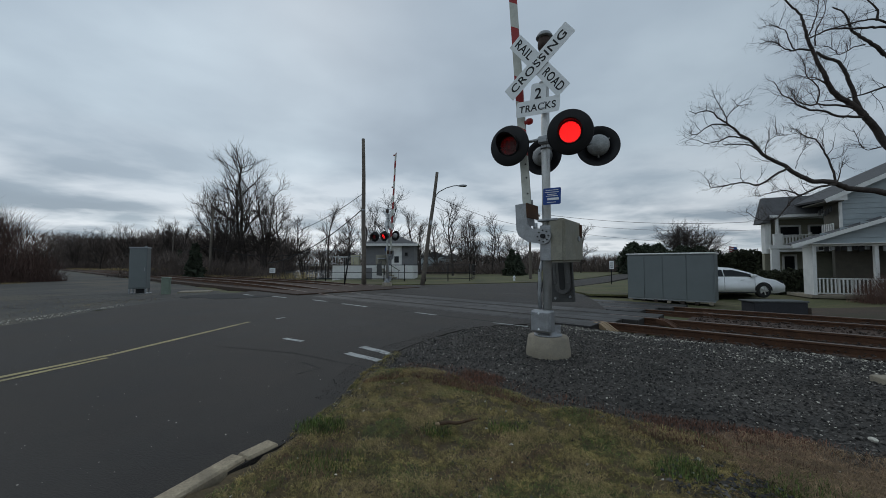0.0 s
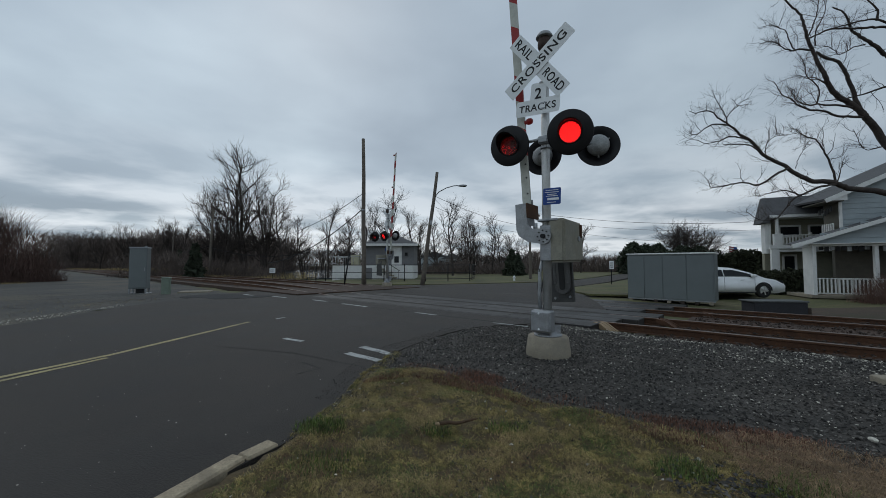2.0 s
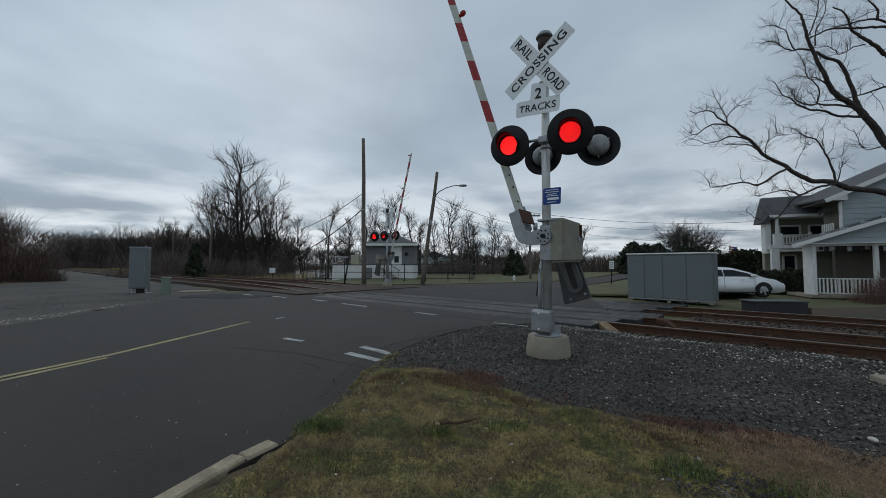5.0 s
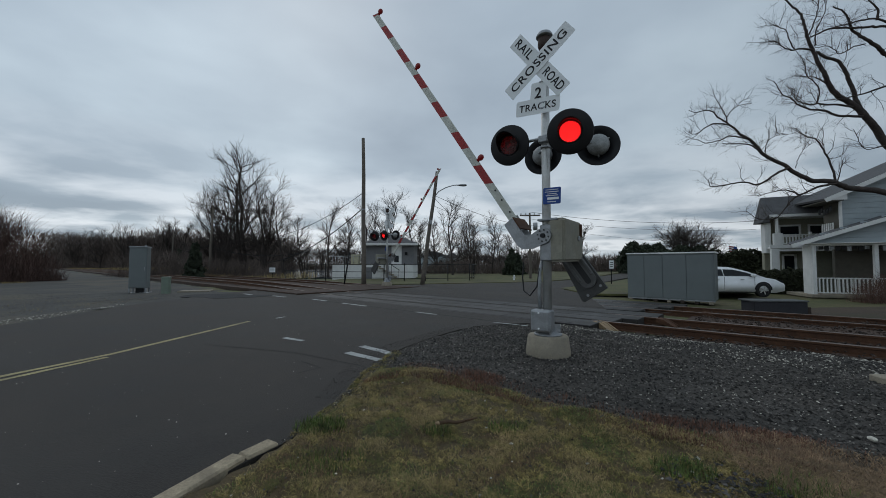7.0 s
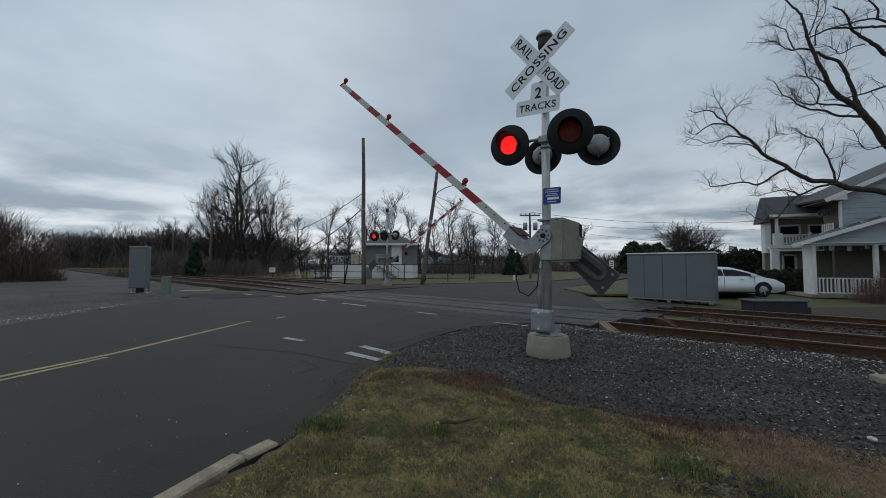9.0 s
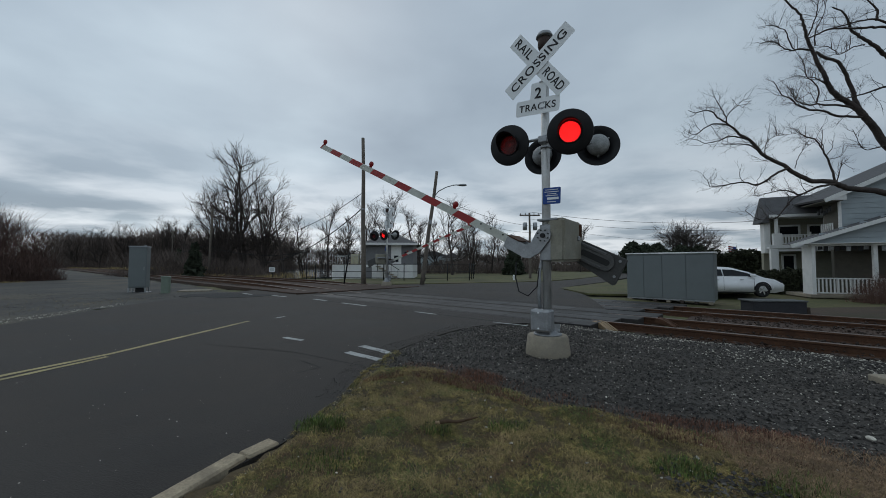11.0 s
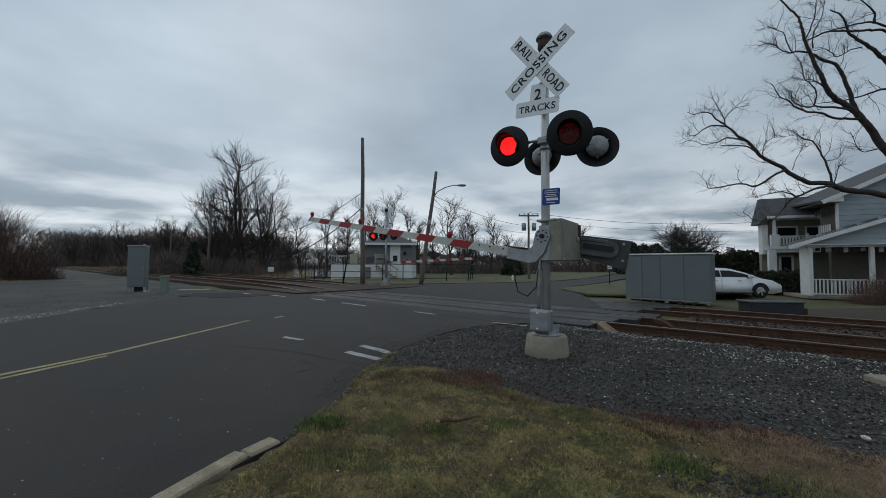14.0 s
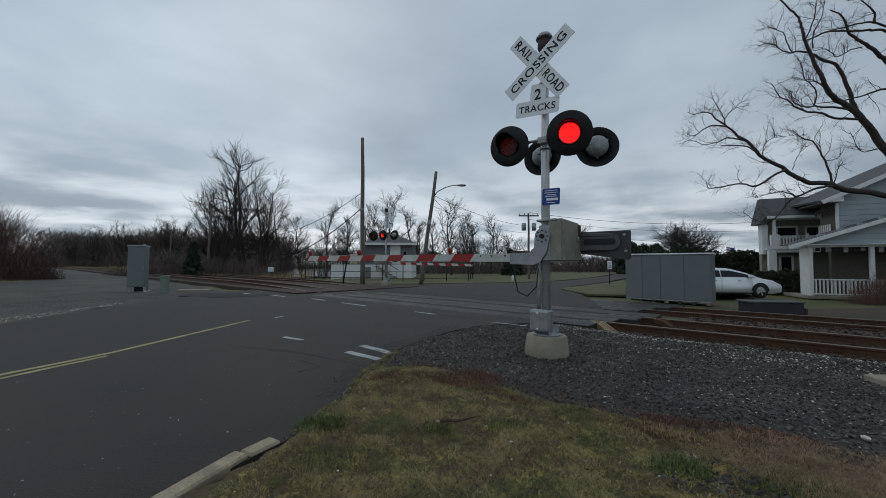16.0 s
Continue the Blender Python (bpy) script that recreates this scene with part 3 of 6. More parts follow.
def crossing_signal():
    sig = thing("crossing_signal", MAST, "railway crossing mast with crossbuck, flashing lamps and gate", "crossing signal", "crossing signals")
    bm = bmesh.new()
    lathe(bm, [(0.0, -0.2), (0.31, -0.2), (0.315, 0.06), (0.285, 0.27), (0.27, 0.285), (0.0, 0.285)], 32)
    part("footing", bm, CONCRETE, sig, "round stained concrete footing")
    bm = bmesh.new()
    lathe(bm, [(0.0, 0.285), (0.20, 0.285), (0.20, 0.305), (0.13, 0.32), (0.10, 0.40), (0.085, 0.52), (0.0, 0.52)], 20)
    for k in range(4):
        a = k * math.tau / 4 + 0.6
        rod(bm, (0.165 * math.cos(a), 0.165 * math.sin(a), 0.30), (0.165 * math.cos(a), 0.165 * math.sin(a), 0.36), 0.016, seg=6)
        box(bm, (0.125 * math.cos(a), 0.125 * math.sin(a), 0.37), (0.11, 0.012, 0.13), Matrix.Rotation(a, 3, "Z"))
    part("base_flange", bm, GALV, sig, "cast steel mast base with bolts")
    bm = bmesh.new()
    rod(bm, (0, 0, 0.35), (0, 0, 4.68), 0.063, 0.060, 18)
    part("mast", bm, ALU, sig, "tapered light grey metal mast")
    jb = part("junction_box", bx((-0.015, -0.145, 0.505), (0.30, 0.17, 0.31), None, 0.022), GALV, sig, "grey cast junction box")
    part("cover", bx((-0.015, -0.236, 0.505), (0.26, 0.02, 0.27), None, 0.009), GALV, jb)
    for x, z in ((-0.03, 0.40), (-0.03, 0.62), (0.1, 0.39), (-0.13, 0.60)):
        part("bolt", rd((x, -0.24, z), (x, -0.262, z), 0.013, seg=6), SIGN_WHITE if x == -0.03 else GALV, jb)
    bm = bmesh.new()
    tube(bm, [(-0.09, -0.05, 0.66), (-0.10, -0.06, 0.85), (-0.085, -0.07, 1.05), (-0.095, -0.05, 1.2), (-0.06, -0.03, 1.36)], 0.026, 10)
    part("conduit", bm, GALV, sig, "bent grey cable conduit")
    bm = bmesh.new()
    lathe(bm, [(0.0, 4.82), (0.05, 4.815), (0.10, 4.79), (0.125, 4.745), (0.12, 4.725), (0.0, 4.725)], 20)
    bell = part("bell", bm, GALV, sig, "pale dome cap of the warning bell")
    bm = bmesh.new()
    lathe(bm, [(0.0, 4.725), (0.08, 4.725), (0.095, 4.70), (0.10, 4.60), (0.085, 4.555), (0.06, 4.54), (0.06, 4.50), (0.0, 4.50)], 20)
    part("gong", bm, mat("dull_brown_iron", (0.060, 0.040, 0.034), 0.7, metal=0.3, var=0.3, scale=8, fine=50, bump=0.2), bell, "dull brown bell gong")
    bm = bmesh.new()
    for z in (4.42, 4.20, 4.02, 3.70, 3.62, 3.18, 3.04):
        lathe(bm, [(0.06, z - 0.012), (0.075, z - 0.012), (0.075, z + 0.012), (0.06, z + 0.012)], 14)
        box(bm, (0.0, -0.08, z), (0.09, 0.04, 0.02))
    part("band_clamps", bm, GALV, sig, "steel band clamps")
    # crossbuck, slightly turned on its mast
    for nm, a, y, dz, L in (("ROAD", -53.0, -0.105, -0.02, 1.26), ("CROSS", 36.5, -0.118, 0.0, 1.22)):
        blade = part("crossbuck_blade", plate(rounded(L, 0.235, 0.006, 1), 0.004), SIGN_WHITE, sig, "white reflective crossbuck blade")
        blade.matrix_basis = pose(-0.055, y, 4.315 + dz) @ Matrix.Rotation(radians(-a), 4, "Y")
        if nm == "CROSS":
            words("lettering", "CROSSING", 0.17, pose(0, -0.002, 0), INK, blade, 1.05)
        else:
            words("lettering", "RAIL", 0.185, pose(-0.385, -0.002, 0), INK, blade, 0.38)
            words("lettering", "ROAD", 0.185, pose(0.375, -0.002, 0), INK, blade, 0.42)
        for x in (-0.05, 0.05):
            part("rivet", rd((x, -0.001, 0.07), (x, -0.006, 0.07), 0.009, seg=8), GALV, blade)
    ts = part("tracks_sign", plate(rounded(0.69, 0.235, 0.035), 0.004), SIGN_WHITE, sig, "white sign that counts the tracks")
    ts.matrix_basis = pose(-0.085, -0.095, 3.665, 0, 5)
    part("upper_panel", plate([(x, z + 0.21) for x, z in rounded(0.245, 0.30, 0.035)], 0.004), SIGN_WHITE, ts).matrix_basis = pose(0, 0.0045, 0)
    words("lettering", "TRACKS", 0.145, pose(0, -0.002, -0.01), INK, ts, 0.58)
    words("lettering", "2", 0.225, pose(0, -0.002, 0.19), INK, ts)
    # lamps on their crossarms
    bm = bmesh.new()
    tube(bm, [(-0.46, -0.10, 3.13), (-0.2, -0.10, 3.16), (0.2, -0.10, 3.16), (0.46, -0.10, 3.13)], 0.022, 10)
    box(bm, (0, -0.06, 3.15), (0.15, 0.12, 0.11), None, 0.015)
    part("crossarm", bm, GALV, sig, "grey tubular lamp crossarm")
    bm = bmesh.new()
    tube(bm, [(-0.27, 0.34, 3.08), (0.0, 0.20, 3.13), (0.25, 0.22, 3.13), (0.60, 0.34, 3.08)], 0.022, 10)
    box(bm, (0.03, 0.11, 3.12), (0.12, 0.24, 0.08), None, 0.015)
    part("crossarm", bm, GALV, sig, "grey tubular lamp crossarm")
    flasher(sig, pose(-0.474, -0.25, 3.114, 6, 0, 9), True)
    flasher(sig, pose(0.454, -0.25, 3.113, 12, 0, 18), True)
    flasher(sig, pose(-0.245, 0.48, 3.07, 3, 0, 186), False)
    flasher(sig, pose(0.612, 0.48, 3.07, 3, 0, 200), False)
    # blue notice
    nb = part("notice", plate(rounded(0.265, 0.24, 0.02), 0.004), BLUE, sig, "small blue notice plate")
    nb.matrix_basis = pose(0.115, -0.075, 2.30, 0, 2)
    for z, w in ((0.088, 0.19), (0.058, 0.21), (0.028, 0.14), (0.003, 0.18), (-0.088, 0.13)):
        part("notice_line", bx((0, -0.002, z), (w, 0.003, 0.009)), SIGN_WHITE, nb)
    part("notice_line", bx((0.02, -0.003, -0.04), (0.17, 0.003, 0.034)), SIGN_WHITE, nb)
    # gate mechanism
    mech = part("mechanism_case", bmesh.new(), MECH_BEIGE, sig, "weathered beige gate mechanism case")
    bm = bmesh.new()
    t = bmesh.new()
    bmesh.ops.create_cube(t, size=1)
    for v in t.verts:
        v.co = Vector((0.19 + v.co.x * 0.245, 0.27 + v.co.y * 0.80, 1.655 + v.co.z * (0.63 if v.co.y < 0 else 0.60)))
    bmesh.ops.bevel(t, geom=list(t.edges), offset=0.035, segments=3, affect="EDGES")
    join(bm, t)
    part("case_cover", bm, MECH_BEIGE, mech)
    part("mount", bx((0.035, -0.085, 1.62), (0.17, 0.10, 0.52), None, 0.012), GALV, mech)
    part("top_bracket", bx((0.06, -0.02, 1.955), (0.30, 0.22, 0.035), None, 0.008), GALV, mech)
    part("hinge", bx((0.325, 0.52, 1.82), (0.03, 0.05, 0.20), None, 0.006), RUST, mech)
    part("latch", bx((0.325, 0.44, 1.70), (0.025, 0.06, 0.07), None, 0.006), GALV, mech)
    # moving gate: the pose is about the pivot, the arm lies along -x
    gate = part("gate_arm", bmesh.new(), ARM_WHITE, sig, "striped red and white barrier arm with counterweight")
    gate.matrix_basis = Matrix.Translation(PIVOT)
    e, AY = -0.305, 0.145
    x, i = -0.50, 0
    lengths = [0.30, 0.54] + [0.416] * 13
    colours = [0, 0, 1] + [0, 1] * 6
    for k, (L, c) in enumerate(zip(lengths, colours)):
        x1 = x - L
        if x1 < -6.39:
            x1 = -6.39
        h0, h1 = 0.118 + 0.014 * (6.2 + x) / 6.2, 0.118 + 0.014 * (6.2 + x1) / 6.2
        sk = -0.05
        bm = bmesh.new()
        prism(bm, [(x + (sk if k > 1 else 0), e - h0 / 2), (x - (sk if k > 1 else 0), e + h0 / 2), (x1 - (sk if k > 0 else 0), e + h1 / 2), (x1 + (sk if k > 0 else 0), e - h1 / 2)], 0.034, Matrix.Translation((0, AY - 0.017, 0)))
        part("stripe", bm, RED if c else ARM_WHITE, gate, "red band" if c else "")
        x = x1
        if x <= -6.38:
            break
    for xl in (-1.82, -4.36, -6.30):
        bm = bmesh.new()
        lathe(bm, [(0.0, 0.0), (0.03, 0.0), (0.03, 0.03), (0.044, 0.04), (0.05, 0.075), (0.042, 0.11), (0.02, 0.128), (0.0, 0.13)], 14, Matrix.Translation((xl, AY, e + 0.06)))
        part("arm_lamp", bm, ARM_LAMP, gate, "small red arm lamp")
    for xb in (-0.54, -0.70, -0.95, -1.16):
        part("arm_bolt", rd((xb, AY - 0.015, e + 0.03 * (1 if xb < -0.6 else -1)), (xb, AY - 0.03, e + 0.03 * (1 if xb < -0.6 else -1)), 0.013, seg=8), BLACK, gate)
    # bent bracket plate from the hub to the arm
    bm = bmesh.new()
    pts = [(0.115 * math.cos(radians(a)), 0.115 * math.sin(radians(a))) for a in range(-20, 181, 20)]
    pts += [(-0.125, -0.16), (-0.20, -0.235), (-0.50, -0.235), (-0.52, -0.25), (-0.52, -0.405), (-0.14, -0.415), (-0.04, -0.38), (0.06, -0.24)]
    prism(bm, pts, 0.03, Matrix.Translation((0, -0.055, 0)))
    br = part("bracket", bm, GALV, gate, "bent grey steel arm bracket")
    part("hub", rd((0, -0.055, 0), (0, -0.085, 0), 0.034, seg=12), BLACK, br)
    for k in range(8):
        a = k * math.tau / 8
        part("hub_bolt", rd((0.082 * math.cos(a), -0.055, 0.082 * math.sin(a)), (0.082 * math.cos(a), -0.07, 0.082 * math.sin(a)), 0.011, seg=6), BLACK, br)
    part("channel", bx((-0.41, 0.13, e + 0.085), (0.22, 0.40, 0.02), None, 0.004), RUST, br)
    part("channel_side", bx((-0.40, 0.17, e + 0.03), (0.40, 0.012, 0.12), None, 0.004), GALV, br)
    part("shaft", rd((0, -0.05, 0), (0, 0.86, 0), 0.04, seg=12), GALV, gate)
    # counterweight behind the case
    bm = bmesh.new()
    prism(bm, [(0.30, 0.10), (0.99, 0.10), (1.0, 0.09), (1.0, -0.30), (0.97, -0.33), (0.30, -0.24)], 0.05, Matrix.Translation((0, 0.74, 0)))
    cw = part("counterweight", bm, mat("dark_cast_iron", (0.070, 0.070, 0.068), 0.7, metal=0.3, var=0.25, scale=6, fine=50, bump=0.3), gate, "dark cast counterweight plate")
    bm = bmesh.new()
    for z in (0.045, -0.17):
        box(bm, (0.42, 0.715, z), (0.60, 0.05, 0.055), None, 0.012)
    box(bm, (0.36, 0.72, -0.06), (0.56, 0.03, 0.04), None, 0.008)
    prism(bm, [(x + 0.56, z - 0.06) for x, z in rounded(0.62, 0.25, 0.12)], 0.04, Matrix.Translation((0, 0.700, 0)))
    part("slotted_arm", bm, mat("dull_cast_arm", (0.11, 0.11, 0.108), 0.65, metal=0.3, var=0.25, scale=8, fine=50, bump=0.25), cw, "slotted grey weight arm")
    # no opening is cut: a raised dark plate paints the slot's shade
    part("slot", plate([(x + 0.58, z - 0.06) for x, z in rounded(0.46, 0.09, 0.044)], 0.01), mat("painted_slot_shade", (0.03, 0.03, 0.03), 0.8, var=0.2, bump=0.2), cw).matrix_basis = pose(0, 0.692, 0)
    for x, z in ((0.92, 0.04), (0.94, -0.2)):
        part("weight_bolt", rd((x, 0.745, z), (x, 0.722, z), 0.022, seg=6), GALV, cw)
    return sig


def gate_cable():
    """The loop of cable; its origin is the clip on the mast."""
    bm = bmesh.new()
    tube(bm, [(-0.35, -0.03, 0.09), (-0.35, -0.05, -0.15), (-0.29, -0.07, -0.35), (-0.15, -0.06, -0.41), (-0.02, -0.03, -0.27), (0.0, 0.0, 0.0)], 0.010, 6)
    return single("arm_cable", bm, RUBBER, "black cable drooping from the gate arm to the mast", "cable", MAST @ CLIP)


CLIP = Matrix.Translation((-0.09, -0.07, 1.25))
SIGNAL = crossing_signal()
CABLE = gate_cable()
FAR_SIGNAL = copy_thing(SIGNAL, FAR_MAST)
FAR_SIGNAL["label"] = "distant railway crossing mast with flashing lamps and gate"

# ---- cabinets and boxes ----
def bungalow():
    b = thing("equipment_cabinet", pose(9.0, 14.7, -0.2, 0, 0, -41), "long grey metal railway equipment cabinet on skids", "equipment cabinet")
    L, D, H = 3.0, 1.3, 1.82
    part("body", bx((0, D / 2, 0.12 + H / 2), (L, D, H), None, 0.012), CABINET, b)
    part("roof", bx((0, D / 2, 0.12 + H + 0.028), (L + 0.08, D + 0.12, 0.056), None, 0.012), WHITEPAINT, b, "pale flat cabinet roof")
    x = -L / 2 + 0.02
    for k, w in enumerate((0.62, 0.66, 0.80, 0.84)):
        part("door", bx((x + w / 2, -0.012, 0.12 + H / 2), (w - 0.012, 0.022, H - 0.10), None, 0.006), CABINET, b)
        x += w + 0.005
    for k in range(7):
        part("skid", bx((-1.38 + k * 0.46, 0.12 + 0.03 * (k % 2), 0.06), (0.14, 0.30, 0.12), None, 0.01), TIE if k % 3 else CONCRETE, b)
    part("sill", bx((0, 0.02, 0.125), (L, 0.06, 0.05), None, 0.006), GALV, b)


def relay_cabinet():
    c = thing("relay_cabinet", pose(-14.42, 17.5, -0.04, 0, 0, 24), "tall grey metal relay cabinet on short legs", "relay cabinet")
    part("body", bx((0, 0, 1.20), (0.68, 0.56, 1.92), None, 0.015), CABINET, c)
    part("door", bx((0, -0.285, 1.20), (0.62, 0.025, 1.82), None, 0.01), CABINET, c)
    part("roof", bx((0, 0, 2.18), (0.73, 0.62, 0.05), None, 0.012), GALV, c)
    part("handle", bx((0.25, -0.305, 1.15), (0.03, 0.03, 0.16), None, 0.006), GALV, c)
    part("label_plate", bx((-0.345, -0.15, 1.95), (0.01, 0.14, 0.10)), SIGN_WHITE, c)
    part("vent", rd((0.2, 0, 2.2), (0.2, 0, 2.27), 0.05, seg=10), GALV, c)
    for x in (-0.31, 0.31):
        for y in (-0.26, 0.26):
            part("leg", bx((x, y, 0.12), (0.06, 0.06, 0.24), None, 0.006), GALV, c)
    part("cable_duct", bx((0.05, 0, 0.12), (0.3, 0.3, 0.24), None, 0.01), RUBBER, c)
    part("foot_plate", bx((0, 0, 0.015), (0.82, 0.74, 0.03), None, 0.006), GALV, c)


def small_boxes():
    p = thing("cable_pedestal", pose(-12.55, 16.7, -0.03, 0, 0, 15), "small pale green cable pedestal", "pedestal")
    part("body", bx((0, 0, 0.36), (0.30, 0.26, 0.74), None, 0.02), GREENBOX, p)
    part("cap", bx((0, 0, 0.75), (0.33, 0.29, 0.07), None, 0.02), GREENBOX, p)
    for x, y, w, d, r, z in ((-12.0, 17.9, 1.3, 0.85, 20, 0.01), (5.28, 4.02, 0.95, 0.34, -3, 0.02)):
        bm = bx((0, 0, 0), (w, d, 0.10), None, 0.012)
        single("vault_lid", bm, CONCRETE, "pale concrete vault lid set in gravel", "vault lid", pose(x, y, z, 0, 0, r))
    v = thing("planter_box", pose(10.4, 11.35, -0.24, 0, 0, -6), "low dark utility box with a grey lid", "utility box")
    part("body", bx((0, 0.3, 0.20), (1.52, 0.6, 0.40), None, 0.02), mat("dark_timber_box", (0.030, 0.030, 0.034), 0.8, var=0.3, bump=0.3), v)
    part("lid", bx((-0.02, 0.3, 0.42), (1.60, 0.66, 0.05), None, 0.012), mat("grey_box_lid", (0.085, 0.09, 0.09), 0.7, var=0.2, bump=0.2), v)
    part("end_board", bx((0.82, 0.3, 0.12), (0.10, 0.55, 0.24), None, 0.012), TIE, v)


# ---- poles, wires and street things ----
def pole(x, y, h, lx=0.0, ly=0.0, r=0.14, label="", z=-0.1):
    t = thing("utility_pole", pose(x, y, z), label, "utility pole", "wooden poles")
    bm = bmesh.new()
    n = 8
    tube(bm, [(lx * k / n + 0.015 * math.sin(k * 1.3), ly * k / n, (h - z) * k / n) for k in range(n + 1)], [r * (1 - 0.35 * k / n) for k in range(n + 1)], 10)
    part("shaft", bm, POLEWOOD, t)
    return t


def wire(a, b, sag, r=0.012, label="thin dark overhead cable", name="overhead_cable"):
    a, b = Vector(a), Vector(b)
    n = 14
    bm = bmesh.new()
    tube(bm, [a.lerp(b, k / n) - Vector((0, 0, sag * 4 * (k / n) * (1 - k / n))) for k in range(n + 1)], r, 5)
    return single(name, bm, RUBBER, label, "cable", group="overhead cables")


def poles():
    a = pole(-5.2, 24.2, 9.75, -0.12, 0, 0.16, "tall bare weathered wooden pole beside the road")
    part("steel_band", rd((-0.07, 0, 5.0), (-0.07, 0, 5.1), 0.135, seg=12), GALV, a)
    b = pole(-1.38, 24.2, 7.5, 1.0, 0, 0.15, "leaning grey wooden pole carrying a street lamp")
    bm = bmesh.new()
    tube(bm, [(0.80, 0, 5.9), (1.1, -0.1, 6.25), (1.6, -0.2, 6.5), (2.1, -0.3, 6.62), (2.45, -0.4, 6.62)], 0.032, 8)
    part("lamp_arm", bm, GALV, b, "curved metal lamp arm")
    bm = bmesh.new()
    lathe(bm, [(0.0, -0.34), (0.05, -0.32), (0.10, -0.15), (0.13, 0.05), (0.11, 0.22), (0.04, 0.30), (0.0, 0.31)], 14, pose(2.65, -0.4, 6.6) @ Matrix.Rotation(radians(90), 4, "Y") @ Matrix.Diagonal((0.65, 1, 1, 1)))
    part("lamp_head", bm, GALV, b, "grey cobra-head street lamp")
    part("meter_box", bx((0.58, -0.17, 4.2), (0.16, 0.1, 0.3), None, 0.01), GALV, b)
    c = pole(-27.0, 42.5, 8.2, 0.25, 0, 0.16, "weathered wooden pole standing among bare trees")
    d = pole(8.2, 34.5, 6.2, 0.0, 0, 0.13, "wooden pole with crossarm and two transformers", -0.35)
    part("crossarm", bx((0, -0.1, 6.3), (1.9, 0.1, 0.12), None, 0.01), POLEWOOD, d)
    for x in (-0.48, 0.48):
        part("transformer", rd((x, -0.15, 4.9), (x, -0.15, 5.6), 0.2, seg=14), GALV, d, "grey round transformer")
    for x in (-0.85, -0.4, 0.4, 0.85):
        part("insulator", rd((x, -0.1, 6.36), (x, -0.1, 6.52), 0.04, seg=8), GALV, d)
    for x, y, h in ((-62, 84, 9), (-112, 122, 10)):
        pole(x, y, h, 0.2, 0, 0.15, "far wooden pole along the rails")
    g = thing("guy_post", pose(-6.55, 24.4, -0.05), "short leaning dark post by the road", "post")
    part("shaft", rd((0, 0, 0), (0.35, 0.0, 2.2), 0.05, seg=8), BLACK, g)
    wire((-5.28, 24.2, 6.1), (-14.2, 30.5, 3.6), 0.5, 0.02)
    wire((-5.26, 24.2, 5.1), (-16.0, 33.5, 1.5), 0.75, 0.035, "thick sagging dark cable")
    wire((-0.55, 24.2, 5.9), (8.0, 34.4, 5.0), 0.35, 0.014)
    wire((-0.6, 24.2, 5.2), (8.4, 34.4, 4.3), 0.4, 0.012)
    wire((-0.55, 24.2, 5.7), (3.4, 30.0, 2.9), 0.1, 0.012)
    wire((8.2, 34.3, 6.25), (26.5, 31.0, 5.0), 0.5, 0.016)
    wire((8.2, 34.3, 5.6), (26.5, 31.0, 4.3), 0.45, 0.012)
    wire((8.2, 34.3, 5.0), (26.5, 33.0, 3.2), 0.4, 0.010)
    wire((-26.9, 42.5, 3.6), (-52.0, 60.0, 3.2), 0.8, 0.03)
    wire((-26.9, 42.5, 3.4), (-13.0, 36.0, 2.6), 0.7, 0.03)


def street_things():
    s = thing("road_sign", pose(11.45, 25.0, -0.1), "small white road sign on a dark post", "road sign")
    part("post", rd((0, 0, 0), (0, 0, 1.75), 0.03, seg=8), BLACK, s)
    p = part("panel", bx((0, -0.04, 1.42), (0.30, 0.02, 0.55), None, 0.006), SIGN_WHITE, s)
    for z in (1.28, 1.42, 1.56):
        part("sign_line", bx((0, -0.053, z), (0.2, 0.004, 0.05)), INK, p)
    h = thing("fire_hydrant", pose(6.0, 31.0, 0.0) @ Matrix.Scale(0.6, 4), "small white fire hydrant on the grass verge", "fire hydrant")
    bm = bmesh.new()
    lathe(bm, [(0.0, 0.0), (0.16, 0.0), (0.16, 0.05), (0.11, 0.07), (0.11, 0.5), (0.15, 0.52), (0.15, 0.56), (0.12, 0.62), (0.07, 0.70), (0.03, 0.72), (0.0, 0.76)], 14)
    part("barrel", bm, SIGN_WHITE, h)
    part("outlet", rd((-0.2, 0, 0.42), (0.2, 0, 0.42), 0.055, seg=10), SIGN_WHITE, h)
    t = thing("notice_board", pose(-18.2, 39.3, -0.2), "small pale notice board by the pond", "notice board")
    part("post", rd((0.0, 0, 0), (0.0, 0, 0.9), 0.06, seg=6), BLACK, t)
    part("panel", bx((0, -0.07, 0.95), (0.62, 0.03, 0.5), None, 0.01), SIGN_WHITE, t)
    for z in (0.86, 0.98, 1.08):
        part("notice_line", bx((0, -0.088, z), (0.42, 0.004, 0.035)), GALV, t)
    f = thing("fence", Matrix(), "black metal fence round the grey building", "fence")
    runs = [((-12.2, 33.0), (-9.9, 31.0)), ((-9.9, 31.0), (-1.4, 29.2)), ((-1.4, 29.2), (2.2, 30.2)), ((2.2, 30.2), (3.2, 36))]
    for (x0, y0), (x1, y1) in runs:
        a, b = Vector((x0, y0, 0)), Vector((x1, y1, 0))
        n = max(2, round((b - a).length / 1.9))
        for k in range(n):
            p = a.lerp(b, k / n)
            part("fence_post", rd((p.x, p.y, -0.05), (p.x, p.y, 1.42), 0.038, seg=6), FENCE, f)
        for z in (0.22, 0.72, 1.34):
            part("fence_rail", rd((a.x, a.y, z), (b.x, b.y, z), 0.024, seg=6), FENCE, f)


